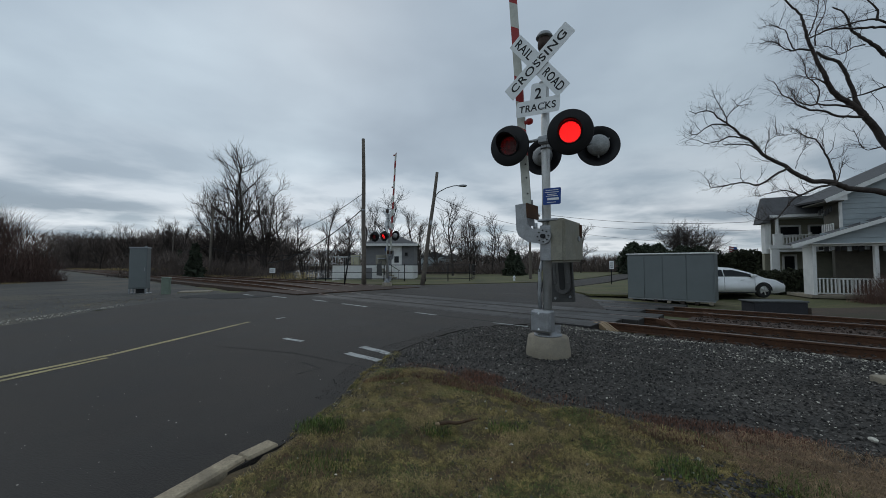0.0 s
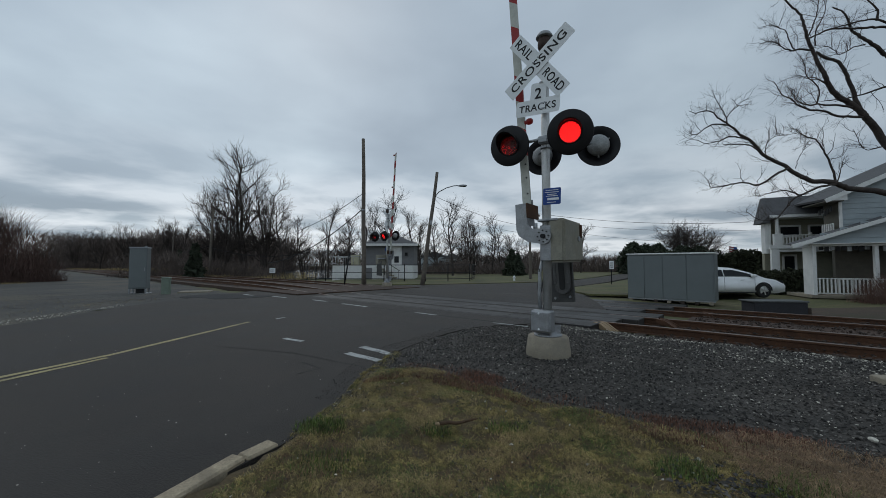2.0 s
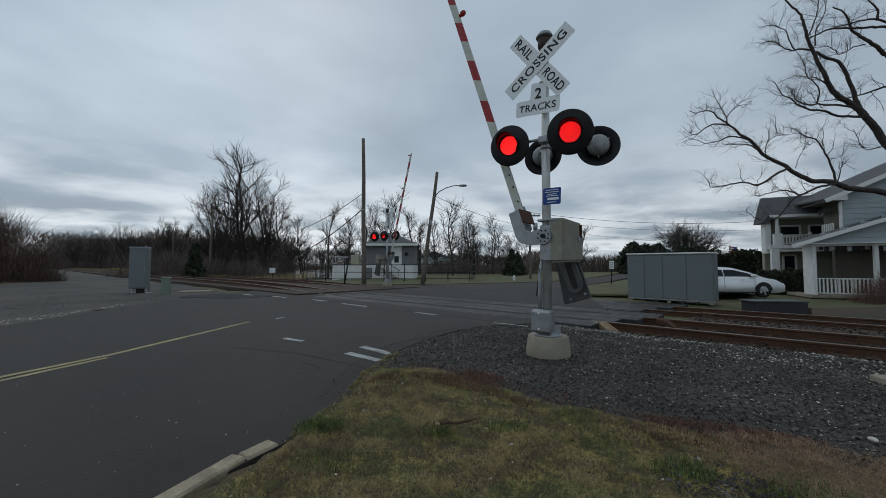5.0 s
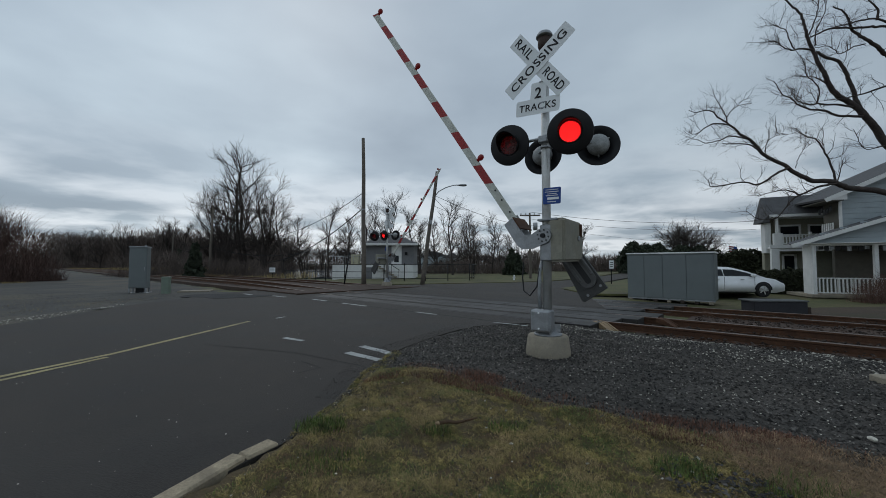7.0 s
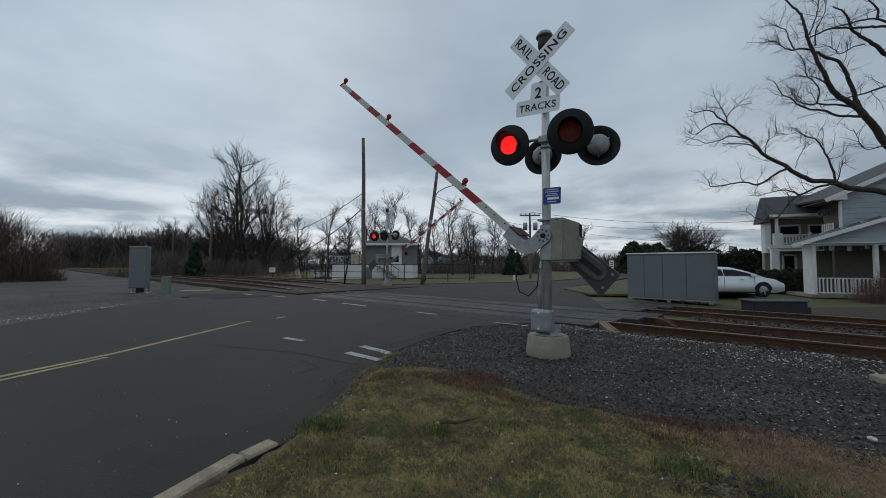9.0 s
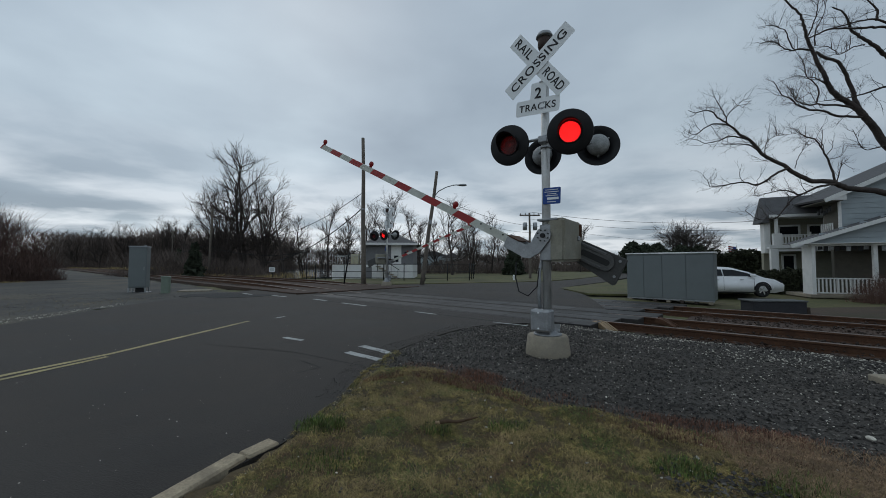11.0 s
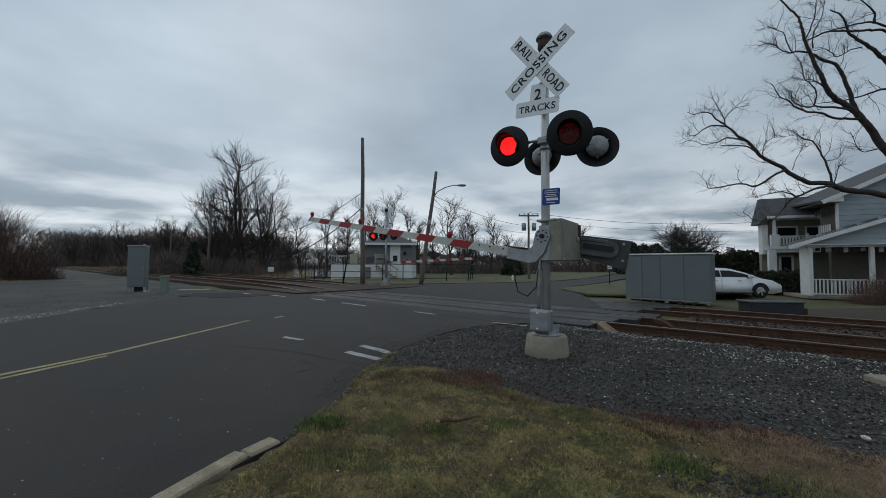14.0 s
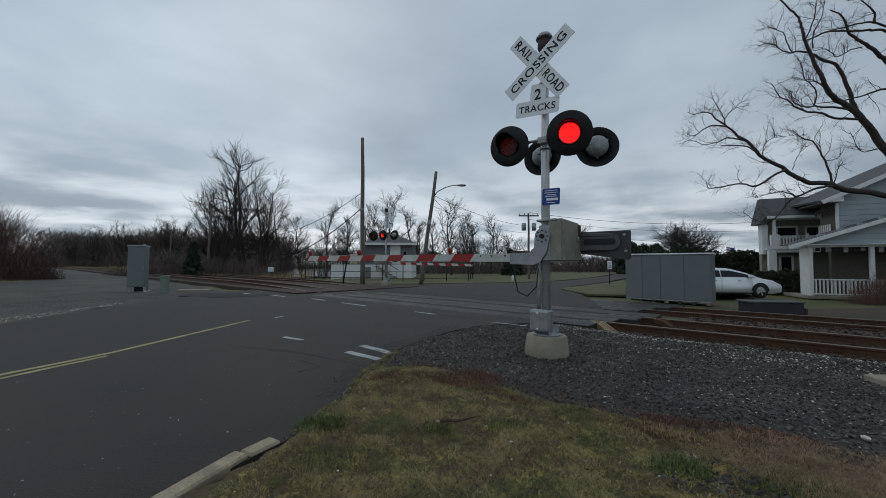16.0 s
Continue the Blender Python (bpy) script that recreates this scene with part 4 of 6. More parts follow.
# ---- buildings ----
def siding(x0, x1, y, z0, z1, parent, material, m, pitch=0.16, name="siding_board", slope=None):
    """Lapped boards across a wall that faces -y. slope(z) trims the ends under a gable."""
    z = z0
    while z < z1 - 0.02:
        h = min(pitch, z1 - z)
        a, b = (x0, x1) if slope is None else slope(z + h / 2)
        if b - a > 0.1:
            part(name, bx(((a + b) / 2, y - 0.012, z + h / 2), (b - a, 0.022, h - 0.006), Matrix.Rotation(radians(-3), 3, "X")), material, parent)
        z += pitch


def slab(bm, a, b, c, d, t):
    """A slab of thickness t under the four corners."""
    top = [Vector(p) for p in (a, b, c, d)]
    n = (top[1] - top[0]).cross(top[2] - top[0]).normalized()
    if n.z < 0:
        n = -n
    v = [bm.verts.new(p) for p in top] + [bm.verts.new(p - n * t) for p in top]
    for f in ((0, 1, 2, 3), (7, 6, 5, 4), (0, 4, 5, 1), (1, 5, 6, 2), (2, 6, 7, 3), (3, 7, 4, 0)):
        bm.faces.new([v[i] for i in f])


def window(parent, c, w, h, m=Matrix()):
    x, y, z = c
    win = part("window", bx((x, y, z), (w, 0.03, h)), DARKGLASS, parent, "dark glazed window with white frame")
    for dx, dz, sx, sz in ((-w / 2, 0, 0.10, h + 0.1), (w / 2, 0, 0.10, h + 0.1), (0, h / 2, w + 0.1, 0.10), (0, -h / 2, w + 0.1, 0.10)):
        part("window_frame", bx((x + dx, y - 0.03, z + dz), (sx, 0.05, sz), None, 0.008), WHITEPAINT, win)
    part("window_sill", bx((x, y - 0.06, z - h / 2 - 0.06), (w + 0.2, 0.1, 0.04), None, 0.006), WHITEPAINT, win)


# house siding with the shade under porch and eaves put into its colour
PORCH_SHADE = mat("siding_with_painted_shade", (0.10, 0.092, 0.075), 0.8, var=0.15, bump=0.05)


def house():
    h = thing("house", pose(17.42, 17.2, -0.2, 0, 0, -20) @ pose(-17.42, -17.2, 0), "two-storey grey-blue clapboard house with porches", "house")
    # front porch under a low gable
    y0, yb = 17.2, 18.05
    tip, top, ridge = 2.45, 4.37, 22.0
    part("porch_floor", bx((22.0, 18.2, 0.05), (9.6, 2.2, 0.16), None, 0.02), CONCRETE, h)
    for x in (17.42, 19.61, 21.8, 24.0, 26.2):
        part("porch_post", bx((x, y0 + 0.1, 1.24), (0.15, 0.15, 2.34), None, 0.012), WHITEPAINT, h)
    part("side_panel", bx((17.38, 17.72, 1.24), (0.05, 0.66, 2.34), None, 0.01), WHITEPAINT, h, "white boarded porch side")
    part("porch_beam", bx((22.0, y0 + 0.1, 2.44), (9.4, 0.2, 0.10), None, 0.01), WHITEPAINT, h)
    part("soffit", bx((22.0, 17.55, 2.50), (10.2, 1.3, 0.03)), WHITEPAINT, h)
    # back wall darkened by colour to look shaded by the porch
    part("porch_back_wall", bx((24.0, 19.4, 1.4), (9.6, 0.2, 2.8)), PORCH_SHADE, h)
    siding(19.2, 28.8, 19.29, 0.1, 2.7, h, PORCH_SHADE, None, 0.2)
    slope = (top - tip) / (ridge - 16.43)
    part("gable_back", plate([(17.0, 2.5), (27.0, 2.5), (ridge, 4.2)], 0.08), SIDING, h).matrix_basis = pose(0, y0 + 0.02, 0)
    siding(17, 27, y0, 2.50, 4.15, h, SIDING, None, 0.25, slope=lambda z: (max(17.3, 16.55 + (z - 2.5) / slope), 27.45 - (z - 2.5) / slope))
    for sx in (1, -1):
        x = ridge - sx * (ridge - 16.43)
        bm = bmesh.new()
        slab(bm, (x, y0 - 0.35, tip + 0.02), (ridge, y0 - 0.35, top + 0.02), (ridge, yb, top + 0.02), (x + sx * 0.35, yb, tip + 0.14), 0.07)
        part("roof", bm, ROOF, h, "low grey shingled porch roof")
        bm = bmesh.new()
        a, b = Vector((x, y0 - 0.38, tip)), Vector((ridge, y0 - 0.38, top))
        box(bm, (a + b) / 2 - Vector((0, 0, 0.07)), ((b - a).length, 0.04, 0.17), Matrix.Rotation(-math.atan2(b.z - a.z, b.x - a.x), 3, "Y"))
        part("bargeboard", bm, WHITEPAINT, h)
    for xa, xb in ((17.5, 19.53), (19.69, 21.7), (21.9, 23.9), (24.1, 26.1)):
        part("porch_rail", bx(((xa + xb) / 2, y0 + 0.1, 0.88), (xb - xa, 0.07, 0.05), None, 0.008), WHITEPAINT, h)
        part("porch_rail", bx(((xa + xb) / 2, y0 + 0.1, 0.20), (xb - xa, 0.06, 0.05), None, 0.008), WHITEPAINT, h)
        x = xa + 0.1
        while x < xb - 0.05:
            part("baluster", bx((x, y0 + 0.1, 0.54), (0.05, 0.04, 0.66)), WHITEPAINT, h)
            x += 0.142
    # scalloped dark valance under the porch beam
    for k in range(30):
        part("valance_scallop", bx((17.6 + k * 0.205, y0 + 0.3, 2.27 + 0.03 * (k % 2)), (0.17, 0.02, 0.24 - 0.08 * (k % 2)), None, 0.02), FENCE if k % 3 else GALV, h)
    # upper storey over the porch, gable to the road
    y1, xc = 18.1, 18.85
    part("upper_wall", bx((24.4, 18.72, 3.75), (11.1, 1.2, 2.1)), SIDING, h)
    # side wall coloured dark for the shaded recess under the overhang
    part("side_wall", bx((xc + 0.01, 18.72, 3.75), (0.04, 1.14, 2.06)), PORCH_SHADE, h, "side wall of the upper storey, coloured as in shade")
    siding(xc + 0.02, 29.9, y1, 2.7, 4.8, h, SIDING, None, 0.25)
    part("upper_gable", plate([(xc + 0.1, 4.75), (29.6, 4.75), (24.2, 7.4)], 0.1), SIDING, h).matrix_basis = pose(0, y1 + 0.02, 0)
    siding(xc, 29.9, y1, 4.8, 7.4, h, SIDING, None, 0.25, slope=lambda z: (max(xc, 18.35 + (z - 4.63) / 0.485), 30.05 - (z - 4.63) / 0.485))
    part("corner_board", bx((xc + 0.02, y1 - 0.02, 3.85), (0.10, 0.10, 2.1), None, 0.01), WHITEPAINT, h)
    part("rear_block", bx((25.0, 21.6, 2.7), (8.0, 4.4, 5.4)), SIDING, h)
    for sx in (1, -1):
        bm = bmesh.new()
        x = 24.2 - sx * 6.06
        slab(bm, (x, y1 - 0.4, 4.68), (24.2, y1 - 0.4, 7.62), (24.2, y1 + 5.6, 7.62), (x + sx * 0.9, y1 + 5.6, 5.12), 0.10)
        part("roof", bm, ROOF, h)
        bm = bmesh.new()
        a, b = Vector((x, y1 - 0.43, 4.66)), Vector((24.2, y1 - 0.43, 7.60))
        box(bm, (a + b) / 2 - Vector((0, 0, 0.09)), ((b - a).length, 0.05, 0.19), Matrix.Rotation(-math.atan2(b.z - a.z, b.x - a.x), 3, "Y"))
        part("bargeboard", bm, WHITEPAINT, h)
    bm = bmesh.new()
    prism(bm, [(18.2, 4.58), (xc + 0.1, 4.58), (xc + 0.1, 4.92)], 0.06, Matrix.Translation((0, y1 - 0.40, 0)))
    part("eave_return", bm, WHITEPAINT, h)
    # eave underside, its shade also put into the colour
    part("upper_soffit", bx((18.5, 18.7, 4.56), (0.66, 2.0, 0.04)), PORCH_SHADE, h)
    for k in range(6):
        part("loggia_baluster", bx((18.72, 18.35 + k * 0.16, 3.25), (0.04, 0.05, 0.62)), WHITEPAINT, h)
    for k in range(5):
        part("hanging_ornament", bx((18.62, 18.3 + k * 0.22, 4.25 - 0.08 * (k % 3)), (0.05, 0.15, 0.26), Matrix.Rotation(0.3 * (k % 2), 3, "X"), 0.02), FENCE, h, "dark hanging ornament")
    # balcony wing set back beside the upper storey
    y2, yw = 21.2, 22.1
    part("wing_wall", bx((20.1, yw + 0.3, 2.15), (5.2, 0.4, 4.3)), BEIGE_SIDING, h)
    siding(17.45, 22.5, yw + 0.09, 0.0, 4.3, h, BEIGE_SIDING, None, 0.2)
    part("corner_pilaster", bx((17.40, 21.75, 3.05), (0.30, 0.5, 1.75), None, 0.02), WHITEPAINT, h)
    part("balcony_floor", bx((19.9, y2 + 0.42, 2.46), (5.1, 1.0, 0.12), None, 0.02), WHITEPAINT, h)
    part("balcony_fascia", bx((19.9, y2 - 0.09, 2.54), (5.2, 0.05, 0.20), None, 0.01), WHITEPAINT, h)
    part("balcony_pier", bx((17.71, y2, 2.96), (0.40, 0.22, 0.66), None, 0.015), WHITEPAINT, h)
    for x in (17.69, 20.2):
        part("balcony_column", bx((x, y2, 3.72), (0.13, 0.13, 0.95), None, 0.012), WHITEPAINT, h)
    part("balcony_post", bx((19.18, y2, 2.98), (0.10, 0.10, 0.72), None, 0.01), WHITEPAINT, h)
    part("balcony_rail", bx((19.2, y2, 3.20), (2.7, 0.07, 0.05), None, 0.008), WHITEPAINT, h)
    part("balcony_rail", bx((19.2, y2, 2.70), (2.7, 0.06, 0.05), None, 0.008), WHITEPAINT, h)
    for k in range(18):
        part("baluster", bx((17.97 + k * 0.142, y2, 2.95), (0.055, 0.04, 0.50)), WHITEPAINT, h)
    part("porch_column", bx((17.55, y2, 1.22), (0.36, 0.24, 2.36), None, 0.015), WHITEPAINT, h)
    part("porch_lintel", bx((19.2, y2, 2.33), (3.2, 0.12, 0.12), None, 0.01), WHITEPAINT, h)
    bm = bmesh.new()
    slab(bm, (17.30, 21.0, 4.34), (22.0, 21.0, 4.36), (22.0, 22.5, 5.62), (17.62, 22.5, 5.57), 0.10)
    part("roof", bm, ROOF, h, "grey shingled roof over the balcony")
    bm = bmesh.new()
    slab(bm, (17.62, 22.5, 5.57), (22.0, 22.5, 5.62), (22.0, 24.0, 4.36), (18.6, 24.0, 4.34), 0.10)
    part("roof", bm, ROOF, h)
    bm = bmesh.new()
    v = [bm.verts.new(p) for p in ((17.30, 21.0, 4.36), (16.95, 21.15, 3.92), (17.0, 22.3, 3.92), (17.35, 22.48, 4.36), (17.62, 22.5, 5.58), (17.42, 22.4, 5.52), (17.34, 21.1, 3.92), (17.34, 22.3, 3.92))]
    for f in ((0, 1, 5, 4), (1, 2, 5), (2, 3, 4, 5), (0, 6, 1), (1, 6, 7, 2), (2, 7, 3)):
        bm.faces.new([v[i] for i in f])
    part("hip_roof", bm, ROOF, h, "grey shingled hip end")
    part("eave_board", bx((19.6, 20.98, 4.28), (4.6, 0.05, 0.14)), WHITEPAINT, h)
    part("balcony_ceiling", bx((19.7, 21.55, 4.20), (4.6, 1.1, 0.03)), WHITEPAINT, h)
    for c, w, hh in (((18.66, yw + 0.05, 3.50), 0.96, 0.60), ((19.85, yw + 0.05, 3.48), 0.60, 0.62), ((18.60, yw + 0.05, 1.62), 0.58, 0.92)):
        window(h, c, w, hh)
    # white table and chairs on the porch
    t = thing("porch_table", pose(19.05, 17.3, -0.07, 0, 0, -20), "small white table on the house porch", "table")
    part("tabletop", bx((0, 0, 0.72), (0.7, 0.5, 0.04), None, 0.012), WHITEPAINT, t)
    for x in (-0.28, 0.28):
        for y in (-0.18, 0.18):
            part("leg", bx((x, y, 0.35), (0.04, 0.04, 0.70)), WHITEPAINT, t)


def grey_building():
    s = thing("grey_building", pose(0, 0, -0.15), "grey sided hip-roofed building on a white basement", "building")
    x0, x1, y0, y1 = -7.25, -2.75, 34.0, 40.0
    part("basement", bx(((-10.2 + x1) / 2, 36.8, 0.72), (7.5, 5.6, 1.44), None, 0.02), WHITEPAINT, s, "white painted block basement")
    part("terrace", bx((-8.7, 36.8, 1.46), (3.1, 5.6, 0.06)), CONCRETE, s)
    part("wall", bx(((x0 + x1) / 2, 37.0, 2.45), (x1 - x0, 5.0, 2.0)), GREY_SIDING, s)
    siding(x0, x1, 34.49, 1.46, 3.42, s, GREY_SIDING, None, 0.16)
    bm = bmesh.new()
    xa, xb, ya, yb = x0 - 0.45, x1 + 0.45, 34.0, 40.0
    e = [Vector(p) for p in ((xa, ya, 3.42), (xb, ya, 3.42), (xb, yb, 3.42), (xa, yb, 3.42))]
    r = [Vector(((xa + xb) / 2 - 0.3, 36.6, 4.55)), Vector(((xa + xb) / 2 + 0.3, 37.4, 4.55))]
    v = [bm.verts.new(p) for p in e + r]
    for f in ((0, 1, 5, 4), (1, 2, 5), (2, 3, 4, 5), (3, 0, 4), (3, 2, 1, 0)):
        bm.faces.new([v[i] for i in f])
    part("roof", bm, ROOF, s, "dark hipped shingle roof")
    part("fascia", bx(((xa + xb) / 2, ya, 3.36), (xb - xa, 0.08, 0.22), None, 0.01), WHITEPAINT, s)
    d = part("door", bx((-4.35, 34.44, 2.45), (0.95, 0.05, 1.9), None, 0.01), WHITEPAINT, s, "white door with a small window")
    part("door_pane", bx((-4.35, 34.40, 2.0), (0.42, 0.03, 0.6)), DARKGLASS, d)
    part("shutter_box", bx((-3.45, 34.4, 2.5), (0.25, 0.08, 0.3), None, 0.01), BLACK, s)
    part("meter_cabinet", bx((-8.35, 35.2, 1.95), (0.8, 0.5, 0.95), None, 0.02), mat("cream_paint", (0.42, 0.40, 0.28), 0.6, var=0.1, bump=0.05), s, "cream metal cabinet")
    for k in range(7):
        part("step", bx((-5.9 + k * 0.30, 33.7, 1.30 - k * 0.19), (0.32, 0.9, 0.10), None, 0.01), CONCRETE, s)
    part("stair_rail", rd((-6.0, 33.25, 2.25), (-3.9, 33.25, 0.95), 0.03, seg=6), FENCE, s)
    for k in range(4):
        x = -5.9 + k * 0.62
        part("rail_post", rd((x, 33.25, 0.9 - k * 0.3), (x, 33.25, 2.2 - k * 0.38), 0.022, seg=6), FENCE, s)
    part("basement_door", bx((-7.0, 33.98, 0.62), (0.9, 0.05, 1.2), None, 0.01), GREY_SIDING, s)
    for a, b in (((-10.2, 33.95), (-7.3, 33.95)), ((-10.2, 33.95), (-10.2, 39.4))):
        for k in range(7):
            p = Vector((*a, 0)).lerp(Vector((*b, 0)), k / 6)
            part("deck_baluster", rd((p.x, p.y, 1.46), (p.x, p.y, 2.25), 0.02, seg=5), GALV, s)
        part("deck_rail", rd((*a, 2.25), (*b, 2.25), 0.03, seg=6), GALV, s)
    for x, y, w, hh, dd, r in ((-3.2, 120, 9, 6, 8, 5), (2.6, 95, 5, 4.6, 5, -5)):
        f = thing("far_house", pose(x, y, -0.2, 0, 0, r), "far pale house between bare trees", "house")
        part("wall", bx((0, 0, hh * 0.35), (w, dd, hh * 0.7)), SIDING, f)
        bm = bmesh.new()
        prism(bm, [(-w / 2 - 0.4, hh * 0.68), (w / 2 + 0.4, hh * 0.68), (0, hh)], dd + 0.6, Matrix.Translation((0, -dd / 2 - 0.3, 0)))
        part("roof", bm, ROOF, f)
        for k in (-1, 1):
            part("window", bx((k * w * 0.25, -dd / 2 - 0.02, hh * 0.4), (0.9, 0.05, 1.1)), DARKGLASS, f)


# ---- car ----
def car():
    c = thing("parked_car", pose(13.05, 17.3, -0.14, 0, 0, -3), "white compact saloon car parked on the verge", "car")
    # outline in side view: x forward, z up
    low = [(-2.2, 0.32), (-2.25, 0.55), (-2.22, 0.86), (-1.75, 0.93), (1.05, 0.92), (1.75, 0.80), (2.12, 0.68), (2.22, 0.52), (2.20, 0.28), (1.85, 0.20), (-1.9, 0.20)]
    bm = bmesh.new()
    t = bmesh.new()
    prism(t, low, 1.74, Matrix.Translation((0, -0.87, 0)))
    bmesh.ops.bevel(t, geom=[e for e in t.edges if abs(e.verts[0].co.y - e.verts[1].co.y) < 0.01], offset=0.07, segments=3, affect="EDGES")
    for f in t.faces:
        f.smooth = True
    join(bm, t)
    part("body", bm, CAR, c)
    roof = [(-1.95, 0.90), (-1.25, 1.26), (-0.55, 1.36), (0.05, 1.33), (0.75, 1.13), (1.45, 0.86)]
    t = bmesh.new()
    a = [(x, -0.80 + 0.14 * (z - 0.88) / 0.54 * 1.6, z) for x, z in roof]
    b = [(x, -y, z) for x, y, z in a]
    va, vb = [t.verts.new(p) for p in a], [t.verts.new(p) for p in b]
    t.faces.new(va)
    t.faces.new(vb[::-1])
    for k in range(len(va)):
        t.faces.new((va[k], vb[k], vb[(k + 1) % len(va)], va[(k + 1) % len(va)]))
    bmesh.ops.bevel(t, geom=list(t.edges), offset=0.05, segments=2, affect="EDGES")
    for f in t.faces:
        f.smooth = True
    part("cabin", t, CAR, c)
    for pts in ([(-1.45, 0.95), (-0.42, 0.95), (-0.42, 1.26), (-0.62, 1.27), (-1.15, 1.17)], [(-0.36, 0.95), (0.98, 0.95), (0.62, 1.10), (0.06, 1.25), (-0.36, 1.26)]):
        bm = bmesh.new()
        prism(bm, pts, 0.012)
        o = part("side_window", bm, DARKGLASS, c, "dark side window")
        o.matrix_basis = pose(0, -0.80, 0.0) @ Matrix.Translation((0, -0.012, 0.93)) @ pose(0, 0, 0, -22) @ Matrix.Translation((0, 0, -0.93))
    bm = bmesh.new()
    slab(bm, (0.72, -0.60, 1.16), (0.72, 0.60, 1.16), (1.36, 0.66, 0.915), (1.36, -0.66, 0.915), 0.02)
    part("windscreen", bm, DARKGLASS, c)
    for x in (-1.38, 1.24):
        for y in (-0.80, 0.80):
            w = part("wheel", bmesh.new(), RUBBER, c)
            w.matrix_basis = pose(x, y, 0.32)
            ax = Matrix.Rotation(radians(90), 4, "X")
            bm = bmesh.new()
            lathe(bm, [(0.20, -0.10), (0.29, -0.10), (0.32, -0.07), (0.32, 0.07), (0.29, 0.10), (0.20, 0.10)], 24, ax)
            part("tyre", bm, RUBBER, w)
            bm = bmesh.new()
            lathe(bm, [(0.0, 0.07), (0.05, 0.08), (0.05, 0.06), (0.17, 0.05), (0.20, 0.08), (0.21, 0.08), (0.21, -0.08), (0.0, -0.08)], 20, ax if y < 0 else Matrix.Rotation(radians(-90), 4, "X"))
            part("rim", bm, BLACK, w)
            s = -1 if y < 0 else 1
            for k in range(5):
                an = k * math.tau / 5
                part("spoke", bx((0.10 * math.cos(an), s * 0.088, 0.10 * math.sin(an)), (0.20, 0.02, 0.05), Matrix.Rotation(-an, 3, "Y"), 0.006), ALU, w)
            bm = bmesh.new()
            pts = [(0.37 * math.cos(radians(q)), 0.37 * math.sin(radians(q))) for q in range(0, 181, 12)] + [(0.32 * math.cos(radians(q)), 0.32 * math.sin(radians(q))) for q in range(180, -1, -12)]
            prism(bm, pts, 0.03)
            part("wheel_arch", bm, BLACK, w).matrix_basis = pose(0, -0.085 if y < 0 else 0.055, 0)
    part("headlamp", bx((1.98, -0.72, 0.70), (0.34, 0.22, 0.12), Matrix.Rotation(radians(14), 3, "Y"), 0.03), DARKGLASS, c, "dark headlamp")
    m = part("mirror", bx((0.78, -0.95, 0.98), (0.16, 0.18, 0.13), None, 0.03), CAR, c)
    part("mirror_stalk", bx((0.72, -0.85, 0.93), (0.06, 0.12, 0.05), None, 0.01), BLACK, m)
    for x in (-0.42, 0.88):
        part("door_seam", bx((x, -0.874, 0.62), (0.012, 0.006, 0.56)), BLACK, c)
    for x in (-0.62, 0.45):
        part("door_handle", bx((x - 0.1, -0.885, 0.80), (0.16, 0.03, 0.035), None, 0.008), CAR, c)
    part("sill_trim", bx((0.0, -0.872, 0.225), (2.1, 0.02, 0.05), None, 0.006), BLACK, c)


def flag():
    f = thing("flag", pose(22.9, 29.0, 1.3, 0, 0, 0), "small striped flag on a short pole", "flag")
    part("pole", rd((0.35, 0, -1.4), (0.35, 0, 1.55), 0.02, seg=6), GALV, f)
    for k in range(5):
        part("stripe", bx((0.02, 0, 1.05 + k * 0.09), (0.62, 0.02, 0.088), Matrix.Rotation(radians(12), 3, "Y")), RED if k % 2 == 0 else SIGN_WHITE, f)
    part("canton", bx((0.2, -0.015, 1.33), (0.24, 0.02, 0.22), Matrix.Rotation(radians(12), 3, "Y")), BLUE, f)


bungalow()
relay_cabinet()
small_boxes()
poles()
street_things()
house()
grey_building()
car()
flag()

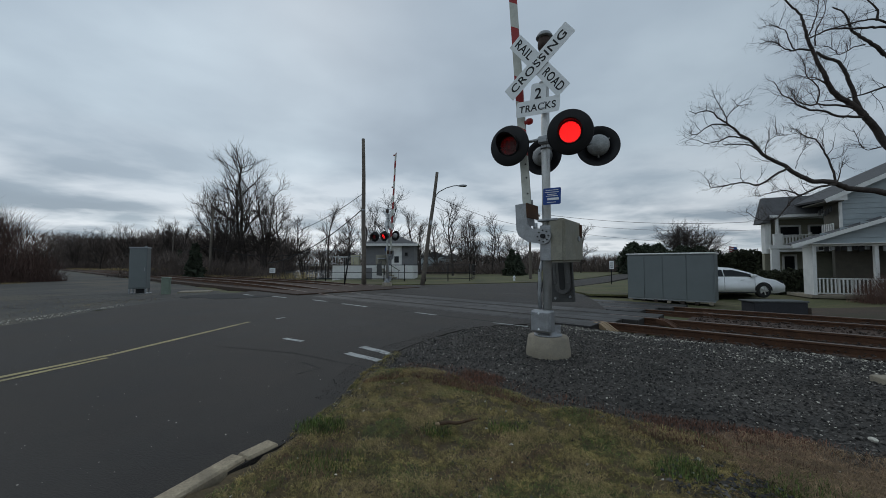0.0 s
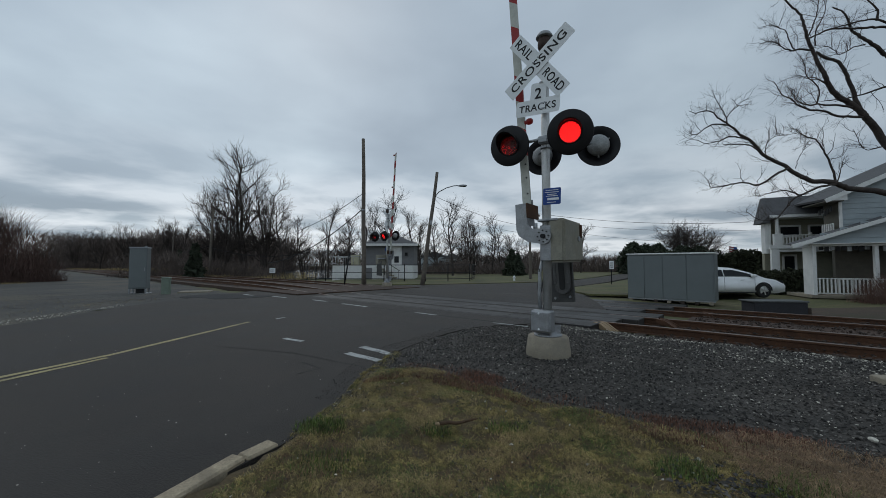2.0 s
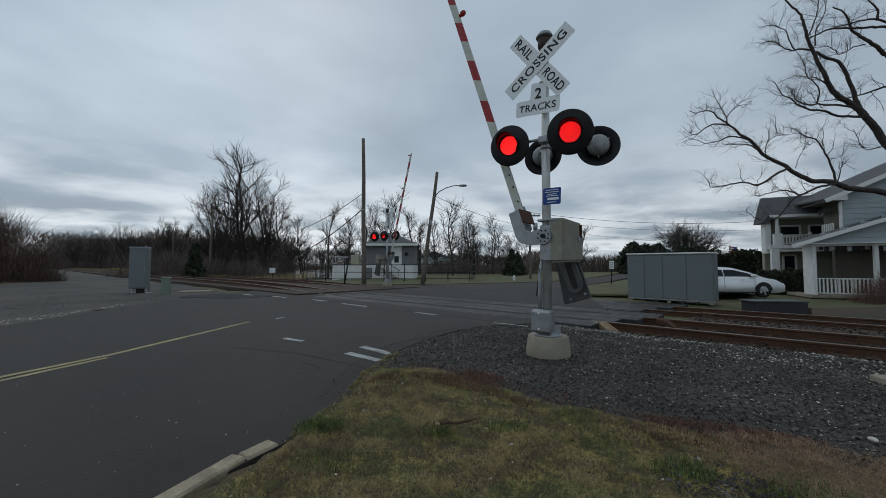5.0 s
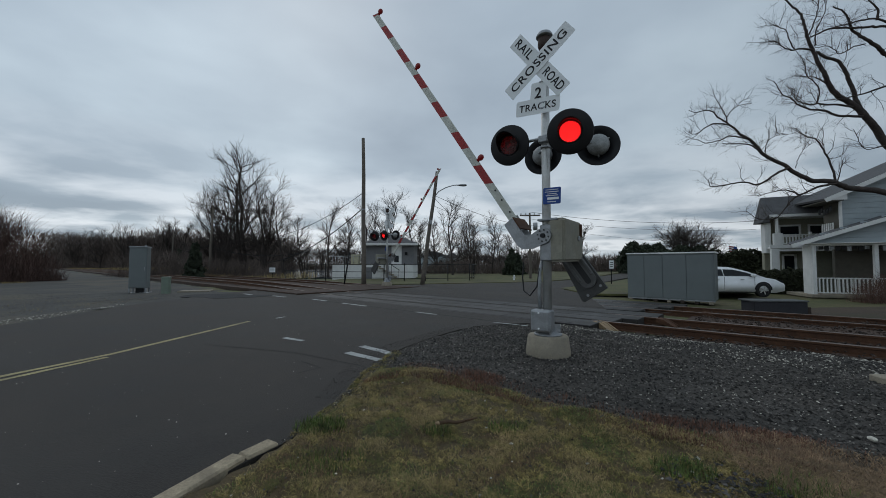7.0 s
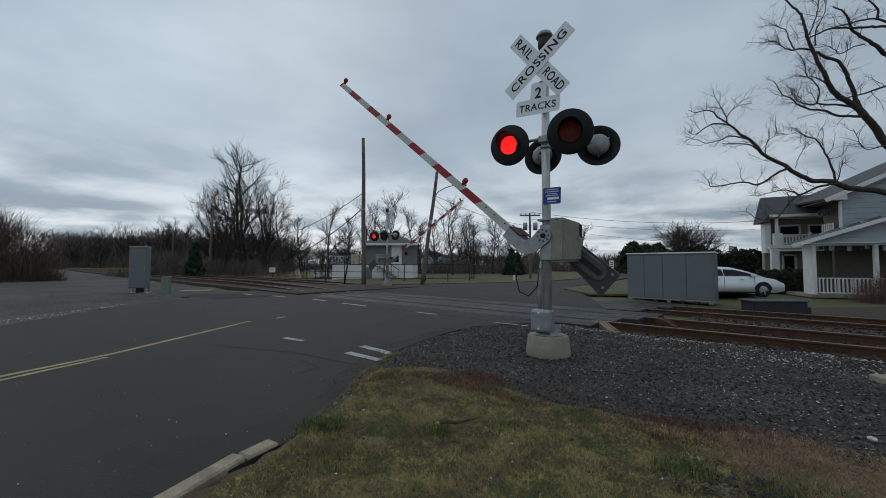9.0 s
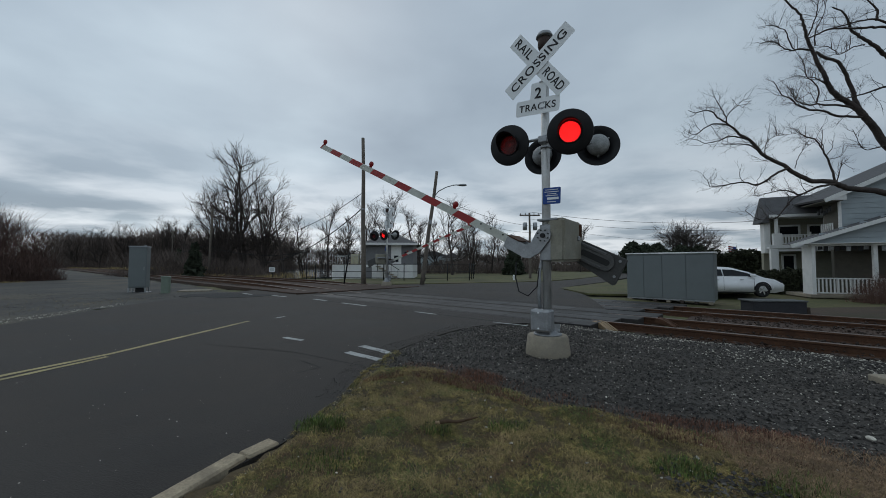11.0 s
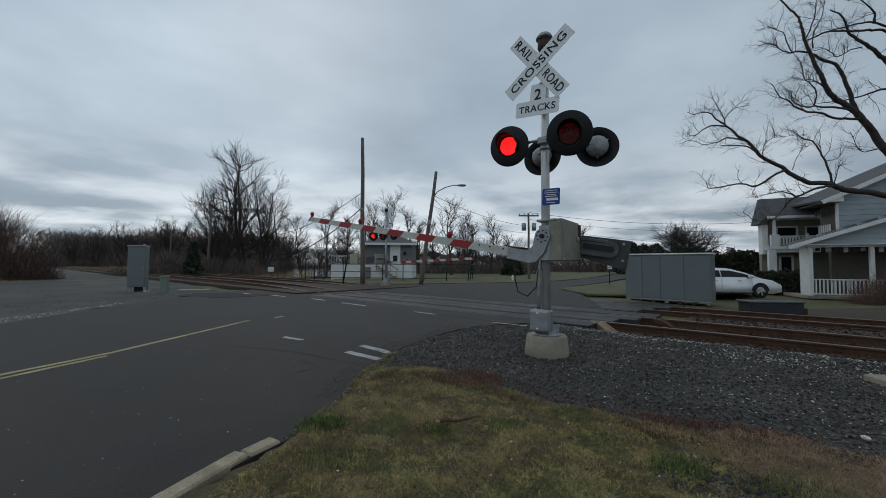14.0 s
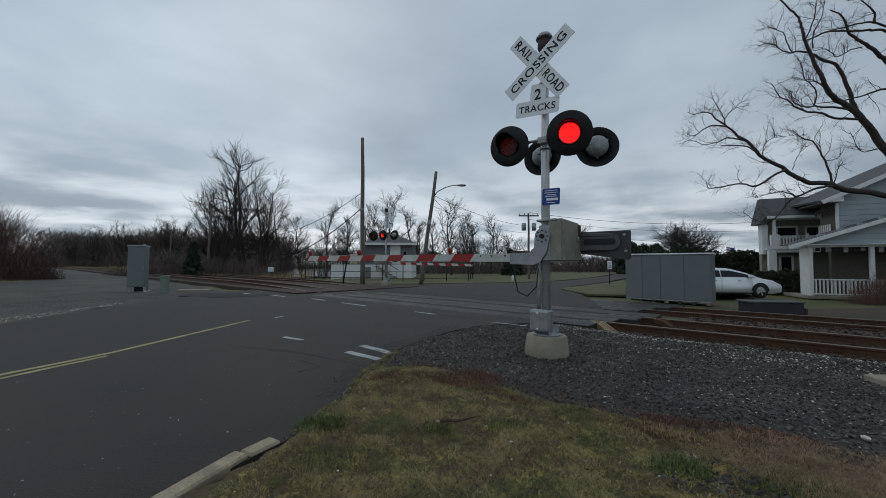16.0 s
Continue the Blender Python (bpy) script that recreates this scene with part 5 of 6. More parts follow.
# ---- trees and brush ----
class Limbs:
    """Gathers tapered bent limbs as plain vertices and faces."""

    def __init__(self, seed):
        self.v, self.f, self.r = [], [], random.Random(seed)

    def limb(self, pts, r0, r1, sides=4):
        base = len(self.v)
        x = None
        n = len(pts)
        for i, p in enumerate(pts):
            d = pts[min(i + 1, n - 1)] - pts[max(i - 1, 0)]
            if d.length < 1e-6:
                d = Vector((0, 0, 1))
            d.normalize()
            x = d.orthogonal().normalized() if x is None else (x - d * x.dot(d)).normalized()
            y = d.cross(x)
            r = r0 + (r1 - r0) * i / (n - 1)
            for k in range(sides):
                a = k * math.tau / sides
                self.v.append(p + r * (math.cos(a) * x + math.sin(a) * y))
        for i in range(n - 1):
            for k in range(sides):
                a, b = base + i * sides + k, base + i * sides + (k + 1) % sides
                self.f.append((a, b, b + sides, a + sides))

    def grow(self, p, d, length, r, level, kids=5, spread=0.7, up=0.12, wig=0.18, steps=5):
        """A limb with side limbs, down to twigs."""
        R = self.r
        pts = [Vector(p)]
        d = Vector(d).normalized()
        for i in range(steps):
            d = (d + Vector((R.gauss(0, wig), R.gauss(0, wig), R.gauss(0, wig) + up))).normalized()
            pts.append(pts[-1] + d * length / steps)
        self.limb(pts, r, r * (0.45 if level else 0.3), 6 if r > 0.08 else 4 if level > 1 else 3)
        if level == 0:
            return
        for k in range(kids):
            t = 0.25 + 0.75 * (k + R.random()) / kids
            i = min(int(t * steps), steps - 1)
            q = pts[i].lerp(pts[i + 1], t * steps - i)
            along = (pts[i + 1] - pts[i]).normalized()
            side = along.orthogonal()
            side.rotate(Matrix.Rotation(R.uniform(0, math.tau), 3, along))
            nd = (along + side.normalized() * R.uniform(0.6, 1.3) * spread).normalized()
            self.grow(q, nd, length * R.uniform(0.42, 0.68), r * R.uniform(0.32, 0.5), level - 1, kids, spread, up, wig * 1.1, max(3, steps - 1))

    def data(self, material):
        me = bpy.data.meshes.new("limbs")
        me.from_pydata(self.v, [], self.f)
        me.materials.append(material)
        me.polygons.foreach_set("use_smooth", [True] * len(me.polygons))
        return me


def bare_tree(h, seed, trunks=1, level=3, kids=6, spread=0.75, r=None):
    """A leafless tree at its own origin: trunk and crown of limbs."""
    t = thing("bare_tree", Matrix(), "leafless dark-barked tree with fine twigs", "tree", "bare trees")
    R = random.Random(seed)
    lo, hi = Limbs(seed), Limbs(seed + 50)
    r = r or h * 0.014
    for k in range(trunks):
        lean = Vector((R.uniform(-0.22, 0.22), R.uniform(-0.1, 0.1), 1)) if trunks > 1 else Vector((R.uniform(-0.06, 0.06), 0, 1))
        pts = [Vector((R.uniform(-0.3, 0.3) * (trunks > 1), R.uniform(-0.3, 0.3) * (trunks > 1), -0.3))]
        n = 8
        d = lean.normalized()
        hh = h * R.uniform(0.8, 1.0)
        for i in range(n):
            d = (d + Vector((R.gauss(0, 0.09), R.gauss(0, 0.09), 0.06))).normalized()
            pts.append(pts[-1] + d * hh * 0.92 / n)
        lo.limb(pts, r, r * 0.22, 7)
        for i in range(2, n + 1):
            for q in range(2 if i < n else 3):
                a = R.uniform(0, math.tau)
                nd = Vector((math.cos(a), math.sin(a) * 0.8, R.uniform(0.35, 1.1)))
                hi.grow(pts[i], nd, hh * R.uniform(0.18, 0.36) * (1.15 - 0.5 * i / n), r * (0.48 - 0.03 * i), level - 1, kids, spread)
    for nm, l in (("trunk", lo), ("crown", hi)):
        ob = new(nm, l.data(BARK))
        ob.parent = t
    return t


def sticks(name, spots, hmin, hmax, w, material, label, category, seed, lean=0.25):
    """A thicket of thin three-sided stems, too many to count."""
    R = np.random.RandomState(seed)
    spots = np.asarray(spots)
    n = len(spots)
    h = R.uniform(hmin, hmax, n) * spots[:, 3]
    dx, dy = R.normal(0, lean, n) * h * 0.6, R.normal(0, lean, n) * h * 0.6
    ww = R.uniform(0.5, 1.3, n) * w
    a = R.uniform(0, math.tau, n)
    v = np.zeros((n, 4, 3))
    for k in range(3):
        v[:, k, 0] = spots[:, 0] + ww * np.cos(a + k * 2.1)
        v[:, k, 1] = spots[:, 1] + ww * np.sin(a + k * 2.1)
        v[:, k, 2] = spots[:, 2]
    v[:, 3, 0], v[:, 3, 1], v[:, 3, 2] = spots[:, 0] + dx, spots[:, 1] + dy, spots[:, 2] + h
    b = np.arange(n)[:, None] * 4
    f = np.concatenate([b + np.array(q) for q in ((0, 1, 3), (1, 2, 3), (2, 0, 3))])
    return pydata(name, v.reshape(-1, 3).tolist(), f.tolist(), material, label, category, kind="stuff")


def spread_spots(n, seed, x0, x1, y0, y1, z=-0.2, hump=None, layers=3.0, skew=0.0):
    """Roots of stems over a stretch of ground; stems also start higher up, as side shoots."""
    R = np.random.RandomState(seed)
    u = R.uniform(0, 1, n)
    x, y = x0 + (x1 - x0) * u, R.uniform(y0, y1, n)
    s = np.array([0.75 + 0.45 * noise.noise(Vector((a * 0.16, seed * 3.1, 0.0))) + 0.25 * noise.noise(Vector((a * 0.6, seed * 1.7, 4.0))) for a in x])
    if hump:
        s = s * np.interp(u, *hump)
    zz = z + np.maximum(0, R.uniform(-0.6, 1, n)) * layers * s
    return np.stack((x, y + skew * (x - x1), zz, s), -1)


def conifer(x, y, h, w, seed, material=None, label="dark dense evergreen conifer tree", rounded_top=False):
    t = thing("evergreen_tree", pose(x, y, -0.2), label, "tree", "evergreen trees")
    part("trunk", rd((0, 0, -0.1), (0, 0, h * 0.9), h * 0.02, h * 0.004, 8), BARK, t)
    R = np.random.RandomState(seed)
    n = 2600
    q = R.uniform(0, 1, n) ** 1.3
    a = R.uniform(0, math.tau, n)
    rad = w * (1 - q) ** 0.8 * np.sqrt(R.uniform(0.15, 1, n)) * (0.8 + 0.35 * np.sin(a * 3 + seed) * np.sin(q * 17))
    if rounded_top:
        rad = w * np.sqrt(np.maximum(0.02, 1 - (1.7 * q - 0.7) ** 2)) * np.sqrt(R.uniform(0.2, 1, n)) * (0.85 + 0.3 * np.sin(a * 3 + seed) * np.sin(q * 9))
    c = np.stack((rad * np.cos(a), rad * np.sin(a), h * (0.06 + 0.94 * q) - rad * 0.25), -1)
    s = h * 0.05 * R.uniform(0.4, 1.0, n)[:, None]
    v = np.zeros((n, 4, 3))
    for k in range(4):
        v[:, k] = c + R.normal(0, 1, (n, 3)) * s
    b = np.arange(n)[:, None] * 4
    f = np.concatenate([b + np.array(k) for k in ((0, 1, 2), (0, 2, 3), (0, 3, 1))])
    me = bpy.data.meshes.new("needles")
    me.from_pydata(v.reshape(-1, 3).tolist(), [], f.tolist())
    me.materials.append(material or CONIFER)
    ob = new("crown", me)
    ob.parent = t
    return t


def hedge(x0, x1, y, z1, depth, label):
    R = np.random.RandomState(5)
    n = 6000
    c = np.stack((R.uniform(x0, x1, n), y + depth * R.uniform(0, 1, n) ** 2, R.uniform(-0.2, 1, n) * z1), -1)
    c[:, 2] += 0.15 * np.sin(c[:, 0] * 2.3)
    v = c[:, None, :] + R.normal(0, 0.085, (n, 4, 3))
    b = np.arange(n)[:, None] * 4
    f = np.concatenate([b + np.array(k) for k in ((0, 1, 2), (0, 2, 3), (0, 3, 1))])
    t = thing("hedge", Matrix(), label, "hedge")
    part("hedge_core", bx(((x0 + x1) / 2, y + depth * 0.6, z1 / 2 - 0.2), (x1 - x0 - 0.2, depth * 0.8, z1 - 0.1), None, 0.1), HEDGE, t)
    me = bpy.data.meshes.new("foliage")
    me.from_pydata(v.reshape(-1, 3).tolist(), [], f.tolist())
    me.materials.append(HEDGE)
    ob = new("foliage", me)
    ob.parent = t


def yard_tree():
    """The large tree beyond the rails whose limbs reach over the yard."""
    Y0 = 10.0
    t = thing("yard_tree", pose(14.9, 10.6, -0.2), "large leafless tree with long crooked limbs", "tree")
    o = Vector((14.9, 10.6, -0.2))
    lo, hi = Limbs(11), Limbs(12)

    def P(x, z, y=0.0):
        return Vector((x, Y0 + y, z)) - o

    trunk = [Vector((0, 0, -0.2)), Vector((-0.1, -0.1, 1.4)), Vector((-0.35, -0.25, 2.8)), Vector((-0.7, -0.4, 4.0)), Vector((-1.2, -0.5, 5.2)), Vector((-1.5, -0.4, 6.4)), Vector((-1.4, -0.2, 8.2)), Vector((-1.0, 0.1, 10.2))]
    lo.limb(trunk, 0.36, 0.10, 10)
    low = [P(14.4, 2.75, 0.3), P(13.3, 3.02, 0.1), P(12.30, 3.24), P(11.71, 3.36), P(11.24, 3.41), P(10.90, 3.52), P(10.65, 3.60), P(10.15, 3.60), P(9.87, 3.71), P(9.61, 3.86), P(9.43, 4.05), P(9.15, 4.18), P(8.84, 4.35), P(8.66, 4.53), P(8.46, 4.75), P(8.23, 4.89), P(8.08, 5.07), P(7.85, 5.26), P(7.62, 5.39), P(7.46, 5.53), P(7.23, 5.56), P(6.99, 5.51), P(6.82, 5.59)]
    low_tip = [P(7.85, 5.26), P(7.84, 5.45), P(7.71, 5.71), P(7.59, 5.93)]
    low_fork = [P(7.84, 5.39), P(8.02, 5.58), P(8.26, 5.74), P(8.58, 5.78)]
    low_left = [P(7.90, 5.16), P(7.56, 5.21), P(7.29, 5.11), P(7.02, 4.92), P(6.80, 4.97)]
    low_mid = [P(8.43, 4.78), P(8.15, 4.83), P(7.92, 4.86), P(7.68, 4.75), P(7.28, 4.67), P(7.02, 4.76)]
    low_spur = [P(8.69, 4.46), P(8.49, 4.59), P(8.30, 4.64), P(7.91, 4.65), P(7.72, 4.67)]
    under = [P(9.51, 3.96), P(9.14, 3.80), P(8.90, 3.62), P(8.61, 3.50), P(8.35, 3.58), P(7.95, 3.53), P(7.60, 3.46), P(7.35, 3.45), P(7.27, 3.63)]
    hanging = [P(10.78, 3.52), P(10.54, 3.49), P(10.22, 3.41), P(9.82, 3.23), P(9.67, 3.30), P(9.44, 3.36), P(9.20, 3.33), P(8.96, 3.28), P(8.64, 3.17)]
    hanging_tip = [P(9.82, 3.23), P(9.58, 3.11), P(9.39, 2.89), P(9.14, 2.60), P(8.93, 2.54), P(8.62, 2.57), P(8.32, 2.79)]
    riser = [P(10.78, 3.60), P(10.70, 3.91), P(10.58, 4.31), P(10.46, 4.60), P(10.31, 4.79), P(10.12, 4.82), P(9.89, 4.93), P(9.74, 5.06)]
    stub = [P(10.83, 3.60), P(10.90, 3.87), P(11.01, 4.15)]
    twig_a = [P(9.69, 3.96), P(9.78, 4.23), P(9.95, 4.47), P(10.20, 4.66)]
    twig_b = [P(8.84, 4.35), P(8.93, 4.66), P(9.18, 4.86), P(9.50, 4.91), P(9.81, 4.96)]
    mid = [P(14.0, 3.5, 0.2), P(13.0, 4.0, 0.1), P(12.37, 4.51), P(12.18, 4.79), P(12.03, 5.03), P(11.84, 5.24), P(11.66, 5.43), P(11.48, 5.64), P(11.28, 5.83), P(11.02, 5.99), P(10.82, 6.19), P(10.67, 6.40), P(10.57, 6.64), P(10.45, 6.96), P(10.39, 7.24), P(10.24, 7.57), P(10.14, 7.83), P(10.06, 8.11), P(10.00, 8.35), P(9.80, 8.60), P(9.57, 8.85), P(9.34, 9.09)]
    mid_fork = [P(11.66, 5.47), P(11.54, 5.75), P(11.45, 6.08), P(11.31, 6.43), P(11.16, 6.69), P(10.98, 6.97), P(10.70, 7.08), P(10.44, 7.26)]
    reach = [P(11.65, 5.40), P(11.34, 5.42), P(10.94, 5.45), P(10.63, 5.57), P(10.24, 5.60), P(10.00, 5.65), P(9.80, 5.75), P(9.69, 5.91), P(9.46, 6.04), P(9.34, 6.23), P(9.21, 6.41)]
    reach_up = [P(11.35, 5.67), P(11.04, 5.75), P(10.64, 5.77), P(10.40, 5.81), P(10.45, 6.07), P(10.35, 6.31), P(10.12, 6.56), P(10.10, 6.88), P(10.00, 7.17)]
    reach_fork = [P(10.40, 5.78), P(10.16, 5.75), P(9.93, 5.84), P(9.79, 5.94), P(9.75, 6.20)]
    reach_spur = [P(10.87, 6.24), P(10.67, 6.36), P(10.43, 6.51), P(10.20, 6.54), P(9.91, 6.52)]
    high_left = [P(10.39, 7.29), P(10.15, 7.34), P(9.86, 7.32), P(9.75, 7.27), P(9.51, 7.33), P(9.33, 7.50), P(9.12, 7.56), P(8.91, 7.51)]
    high_tip = [P(9.83, 7.34), P(9.73, 7.53), P(9.61, 7.83), P(9.50, 7.89), P(9.22, 7.99), P(8.90, 7.97)]
    cross = [P(13.4, 7.3, 0.1), P(12.55, 7.92), P(12.10, 7.95), P(11.62, 7.92), P(11.14, 7.91), P(10.82, 7.90), P(10.49, 7.76), P(10.21, 7.65)]
    cross_up = [P(13.4, 8.1, 0.2), P(12.55, 8.07), P(12.19, 8.17), P(11.79, 8.15), P(11.30, 8.03), P(10.82, 7.91)]
    upper = [P(13.4, 6.3, 0.1), P(12.50, 7.09), P(12.30, 7.22), P(12.07, 7.41), P(11.84, 7.54), P(11.61, 7.74), P(11.46, 7.90), P(11.39, 8.20), P(11.24, 8.39), P(10.92, 8.52)]
    upper_fork = [P(12.19, 8.17), P(12.20, 8.45), P(11.97, 8.66), P(11.74, 8.86)]
    loop = [P(11.84, 7.49), P(11.51, 7.41), P(11.27, 7.26), P(11.02, 7.18), P(10.87, 7.32), P(10.71, 7.41), P(10.47, 7.37)]
    bar = [P(13.4, 6.3, 0.1), P(12.46, 6.29), P(12.01, 6.16), P(11.60, 6.03), P(11.04, 5.91), P(10.56, 5.85)]
    top_a = [P(10.21, 7.65), P(10.34, 7.94), P(10.47, 8.36), P(10.53, 8.69), P(10.62, 9.02)]
    top_b = [P(10.43, 7.45), P(10.46, 7.86), P(10.68, 8.36), P(10.78, 8.85)]
    elbow = [P(12.25, 4.59), P(12.01, 4.54), P(11.69, 4.49), P(11.54, 4.71), P(11.37, 5.06)]
    wob = lambda pts: [p + Vector((0, 0.03 * math.sin(i * 0.9 + p.z), 0)) for i, p in enumerate(pts)]
    main = [(low, 0.088, 0.006, 7), (mid, 0.105, 0.014, 7), (mid_fork, 0.058, 0.032, 7), (cross, 0.036, 0.018, 7), (cross_up, 0.034, 0.014, 7), (upper, 0.062, 0.016, 7)]
    side = [(low_tip, 0.018, 0.005, 5), (low_fork, 0.014, 0.004, 5), (low_left, 0.024, 0.005, 5), (low_mid, 0.026, 0.006, 5), (low_spur, 0.026, 0.006, 5), (under, 0.034, 0.008, 5), (hanging, 0.036, 0.006, 5), (hanging_tip, 0.024, 0.007, 5), (riser, 0.030, 0.008, 5), (stub, 0.016, 0.006, 5), (twig_a, 0.010, 0.004, 5), (twig_b, 0.011, 0.004, 5), (reach, 0.038, 0.008, 5), (reach_up, 0.032, 0.007, 5), (reach_fork, 0.026, 0.007, 5), (reach_spur, 0.022, 0.007, 5), (high_left, 0.030, 0.006, 5), (high_tip, 0.018, 0.005, 5), (upper_fork, 0.034, 0.010, 5), (loop, 0.016, 0.008, 5), (bar, 0.034, 0.010, 5), (top_a, 0.022, 0.006, 5), (top_b, 0.020, 0.005, 5), (elbow, 0.016, 0.006, 5)]
    R = random.Random(3)

    def curve(pts):
        """Softens the corners of a limb and roughens its run."""
        out = []
        for a, b, c, d in zip([pts[0]] + pts[:-2], pts[:-1], pts[1:], pts[2:] + [pts[-1]]):
            for k in range(4):
                s = k / 4
                out.append(0.5 * ((2 * b) + (c - a) * s + (2 * a - 5 * b + 4 * c - d) * s * s + (3 * b - a - 3 * c + d) * s ** 3) + Vector((R.gauss(0, .004), R.gauss(0, .008), R.gauss(0, .004))))
        return out + [pts[-1]]

    for group in (main, side):
        for pts, r0, r1, sides in group:
            pts = curve(wob(pts))
            (lo if group is main else hi).limb(pts, r0, r1, sides)
            n = len(pts)
            for i in range(n // 4, n):
                for q in range(2 if i > n * 0.55 else 1):
                    if R.random() < (0.62 if group is side else 0.30):
                        d = (pts[min(i + 1, n - 1)] - pts[i - 1]).normalized()
                        w = Vector((R.gauss(-0.15, 0.7), R.gauss(0, 0.8), R.gauss(0.45, 0.6)))
                        k = 1 - 0.5 * i / n
                        hi.grow(pts[i], d * 0.5 + w, R.uniform(0.25, 0.75) * k * 1.1, max(0.004, 0.009 * k * R.uniform(0.6, 1.3)), 2, 4, 0.75, 0.05, 0.24, 4)
    for nm, l in (("trunk", lo), ("crown", hi)):
        ob = new(nm, l.data(BARK))
        ob.parent = t


def vegetation():
    yard_tree()
    kinds = [bare_tree(16.5, 1, 2, 3, 7, 0.65, 0.27), bare_tree(11.5, 2, 3, 3, 7, 0.75, 0.17), bare_tree(10.5, 3, 1, 3, 8, 0.8, 0.18), bare_tree(9.0, 4, 2, 3, 7, 0.6, 0.13)]
    # k, x, y, turn, size
    rows = [(0, -24.5, 45.5, 10, 1.0), (1, -27.8, 46.5, 50, 0.95), (1, -22.0, 44.5, 120, 1.02), (2, -19.6, 45.0, 200, 0.98), (1, -29.8, 48.0, 210, 0.95), (2, -25.8, 43.5, 80, 0.9), (3, -17.6, 46.5, 20, 1.0), (2, -15.0, 48.0, 100, 0.95), (3, -12.8, 47.0, 160, 1.0), (3, -23.0, 48.5, 60, 1.15),
            (2, -7.4, 47.0, 30, 1.05), (1, -10.0, 52.0, 280, 0.85), (3, -3.2, 50.0, 250, 1.0), (2, 1.2, 46.0, 130, 0.98), (3, 4.2, 50.0, 70, 0.95), (2, 7.3, 54.0, 300, 0.85), (3, 9.6, 60.0, 10, 0.9), (1, 4.8, 66.0, 140, 0.9), (2, -4.8, 62.0, 220, 1.1), (3, -0.6, 58.0, 330, 1.1), (3, 12.0, 64.0, 30, 0.9),
            (2, -77.0, 103.0, 20, 1.35), (2, -49.5, 70.0, 110, 0.95), (3, -62, 98, 200, 1.2), (2, 27.0, 72.0, 40, 0.9), (3, 20.5, 70, 75, 0.7), (2, -38.0, 27.5, 75, 0.62), (3, -40.0, 30.0, 15, 0.8), (1, -43, 29, 0, 0.6)]
    R = random.Random(8)
    rows += [(R.choice((1, 2, 3)), -118 + 5.2 * k + R.uniform(-1, 1), 116 - 1.87 * k + R.uniform(-2, 8), R.uniform(0, 360), R.uniform(1.0, 1.2)) for k in range(14)]
    rows += [(R.choice((1, 2, 3)), -70 + 6 * k + R.uniform(-2, 2), 122 + R.uniform(-6, 8), R.uniform(0, 360), R.uniform(0.9, 1.2)) for k in range(17)]
    used = set()
    for k, x, y, a, s in rows:
        m = pose(x, y, -0.2, 0, 0, a) @ Matrix.Scale(s, 4)
        if k in used:
            copy_thing(kinds[k], m).scale = (s, s, s)
        else:
            kinds[k].matrix_basis = m
            used.add(k)
    # a round dense crown beyond the cabinet
    dense = thing("bare_tree", pose(42.0, 63.0, -0.2), "", "tree", "bare trees")
    lo, hi, Q = Limbs(91), Limbs(92), random.Random(93)
    lo.limb([Vector((0, 0, -0.2)), Vector((0.1, 0, 1.4)), Vector((0, 0.1, 3.0))], 0.35, 0.24, 8)
    for k in range(26):
        a, e = k * 2.4, 0.12 + 1.3 * ((k * 0.618) % 1.0)
        d = Vector((math.cos(a) * math.cos(e), math.sin(a) * math.cos(e), math.sin(e) * 1.05))
        hi.grow(Vector((0, 0, 2.2 + 0.9 * Q.random())), d, 4.3 * Q.uniform(0.85, 1.05), 0.12, 3, 7, 0.8, 0.03, 0.16, 5)
    for nm, l in (("trunk", lo), ("crown", hi)):
        new(nm, l.data(BARK)).parent = dense
    dense["label"] = "round leafless tree with a dense dark crown"
    sticks("far_woods", spread_spots(52000, 1, -150, -42, 90, 106, -0.3, ((0, 0.06, 0.6, 1), (1.0, 1.45, 1.3, 1.0)), 9.5, -0.36), 0.9, 2.8, 0.11, BRUSH, "dense leafless brown woods beyond the rails", "woods", 1, 1.0)
    sticks("far_woods", spread_spots(9000, 21, -124, -40, 88.5, 90, -0.3, None, 2.5, -0.36), 0.8, 2.2, 0.12, BRUSH, "low brown undergrowth along the woods", "woods", 21, 0.9)
    sticks("far_woods", spread_spots(9000, 22, -300, -118, 190, 215, -0.3, None, 7.0), 1.0, 4.0, 0.22, BRUSH, "low far band of leafless woods", "woods", 22, 1.0)
    sticks("far_woods", spread_spots(22000, 2, -72, 40, 125, 150, -0.3, ((0, 0.5, 1), (1.1, 0.85, 0.65)), 8.5), 1.0, 3.0, 0.13, BRUSH, "low far band of leafless woods", "woods", 2, 1.15)
    sticks("brush", spread_spots(6000, 3, -38, -18.5, 41, 47, -0.3, ((0, 0.3, 0.65, 1), (1.0, 1.2, 0.9, 0.15)), 2.6), 0.7, 2.2, 0.028, BRUSH, "tangled dark brush under bare trees", "brush", 3, 0.85)
    sticks("brush", spread_spots(42000, 4, -53, -31.5, 24, 31, -0.1, ((0, 0.72, 0.9, 1), (2.2, 2.2, 1.6, 0.5)), 3.2), 0.6, 1.6, 0.017, mat("reddish_brush", (0.110, 0.068, 0.056), 0.95, var=0.3, scale=0.4, fine=6, bump=0.2, island=0.4), "reddish leafless thicket at the gravel edge", "brush", 4, 0.8)
    sticks("brush", spread_spots(3600, 5, -9, 14, 52, 62, -0.2, None, 1.6), 1.0, 2.4, 0.04, BRUSH, "brown undergrowth beyond the verge", "brush", 5, 0.8)
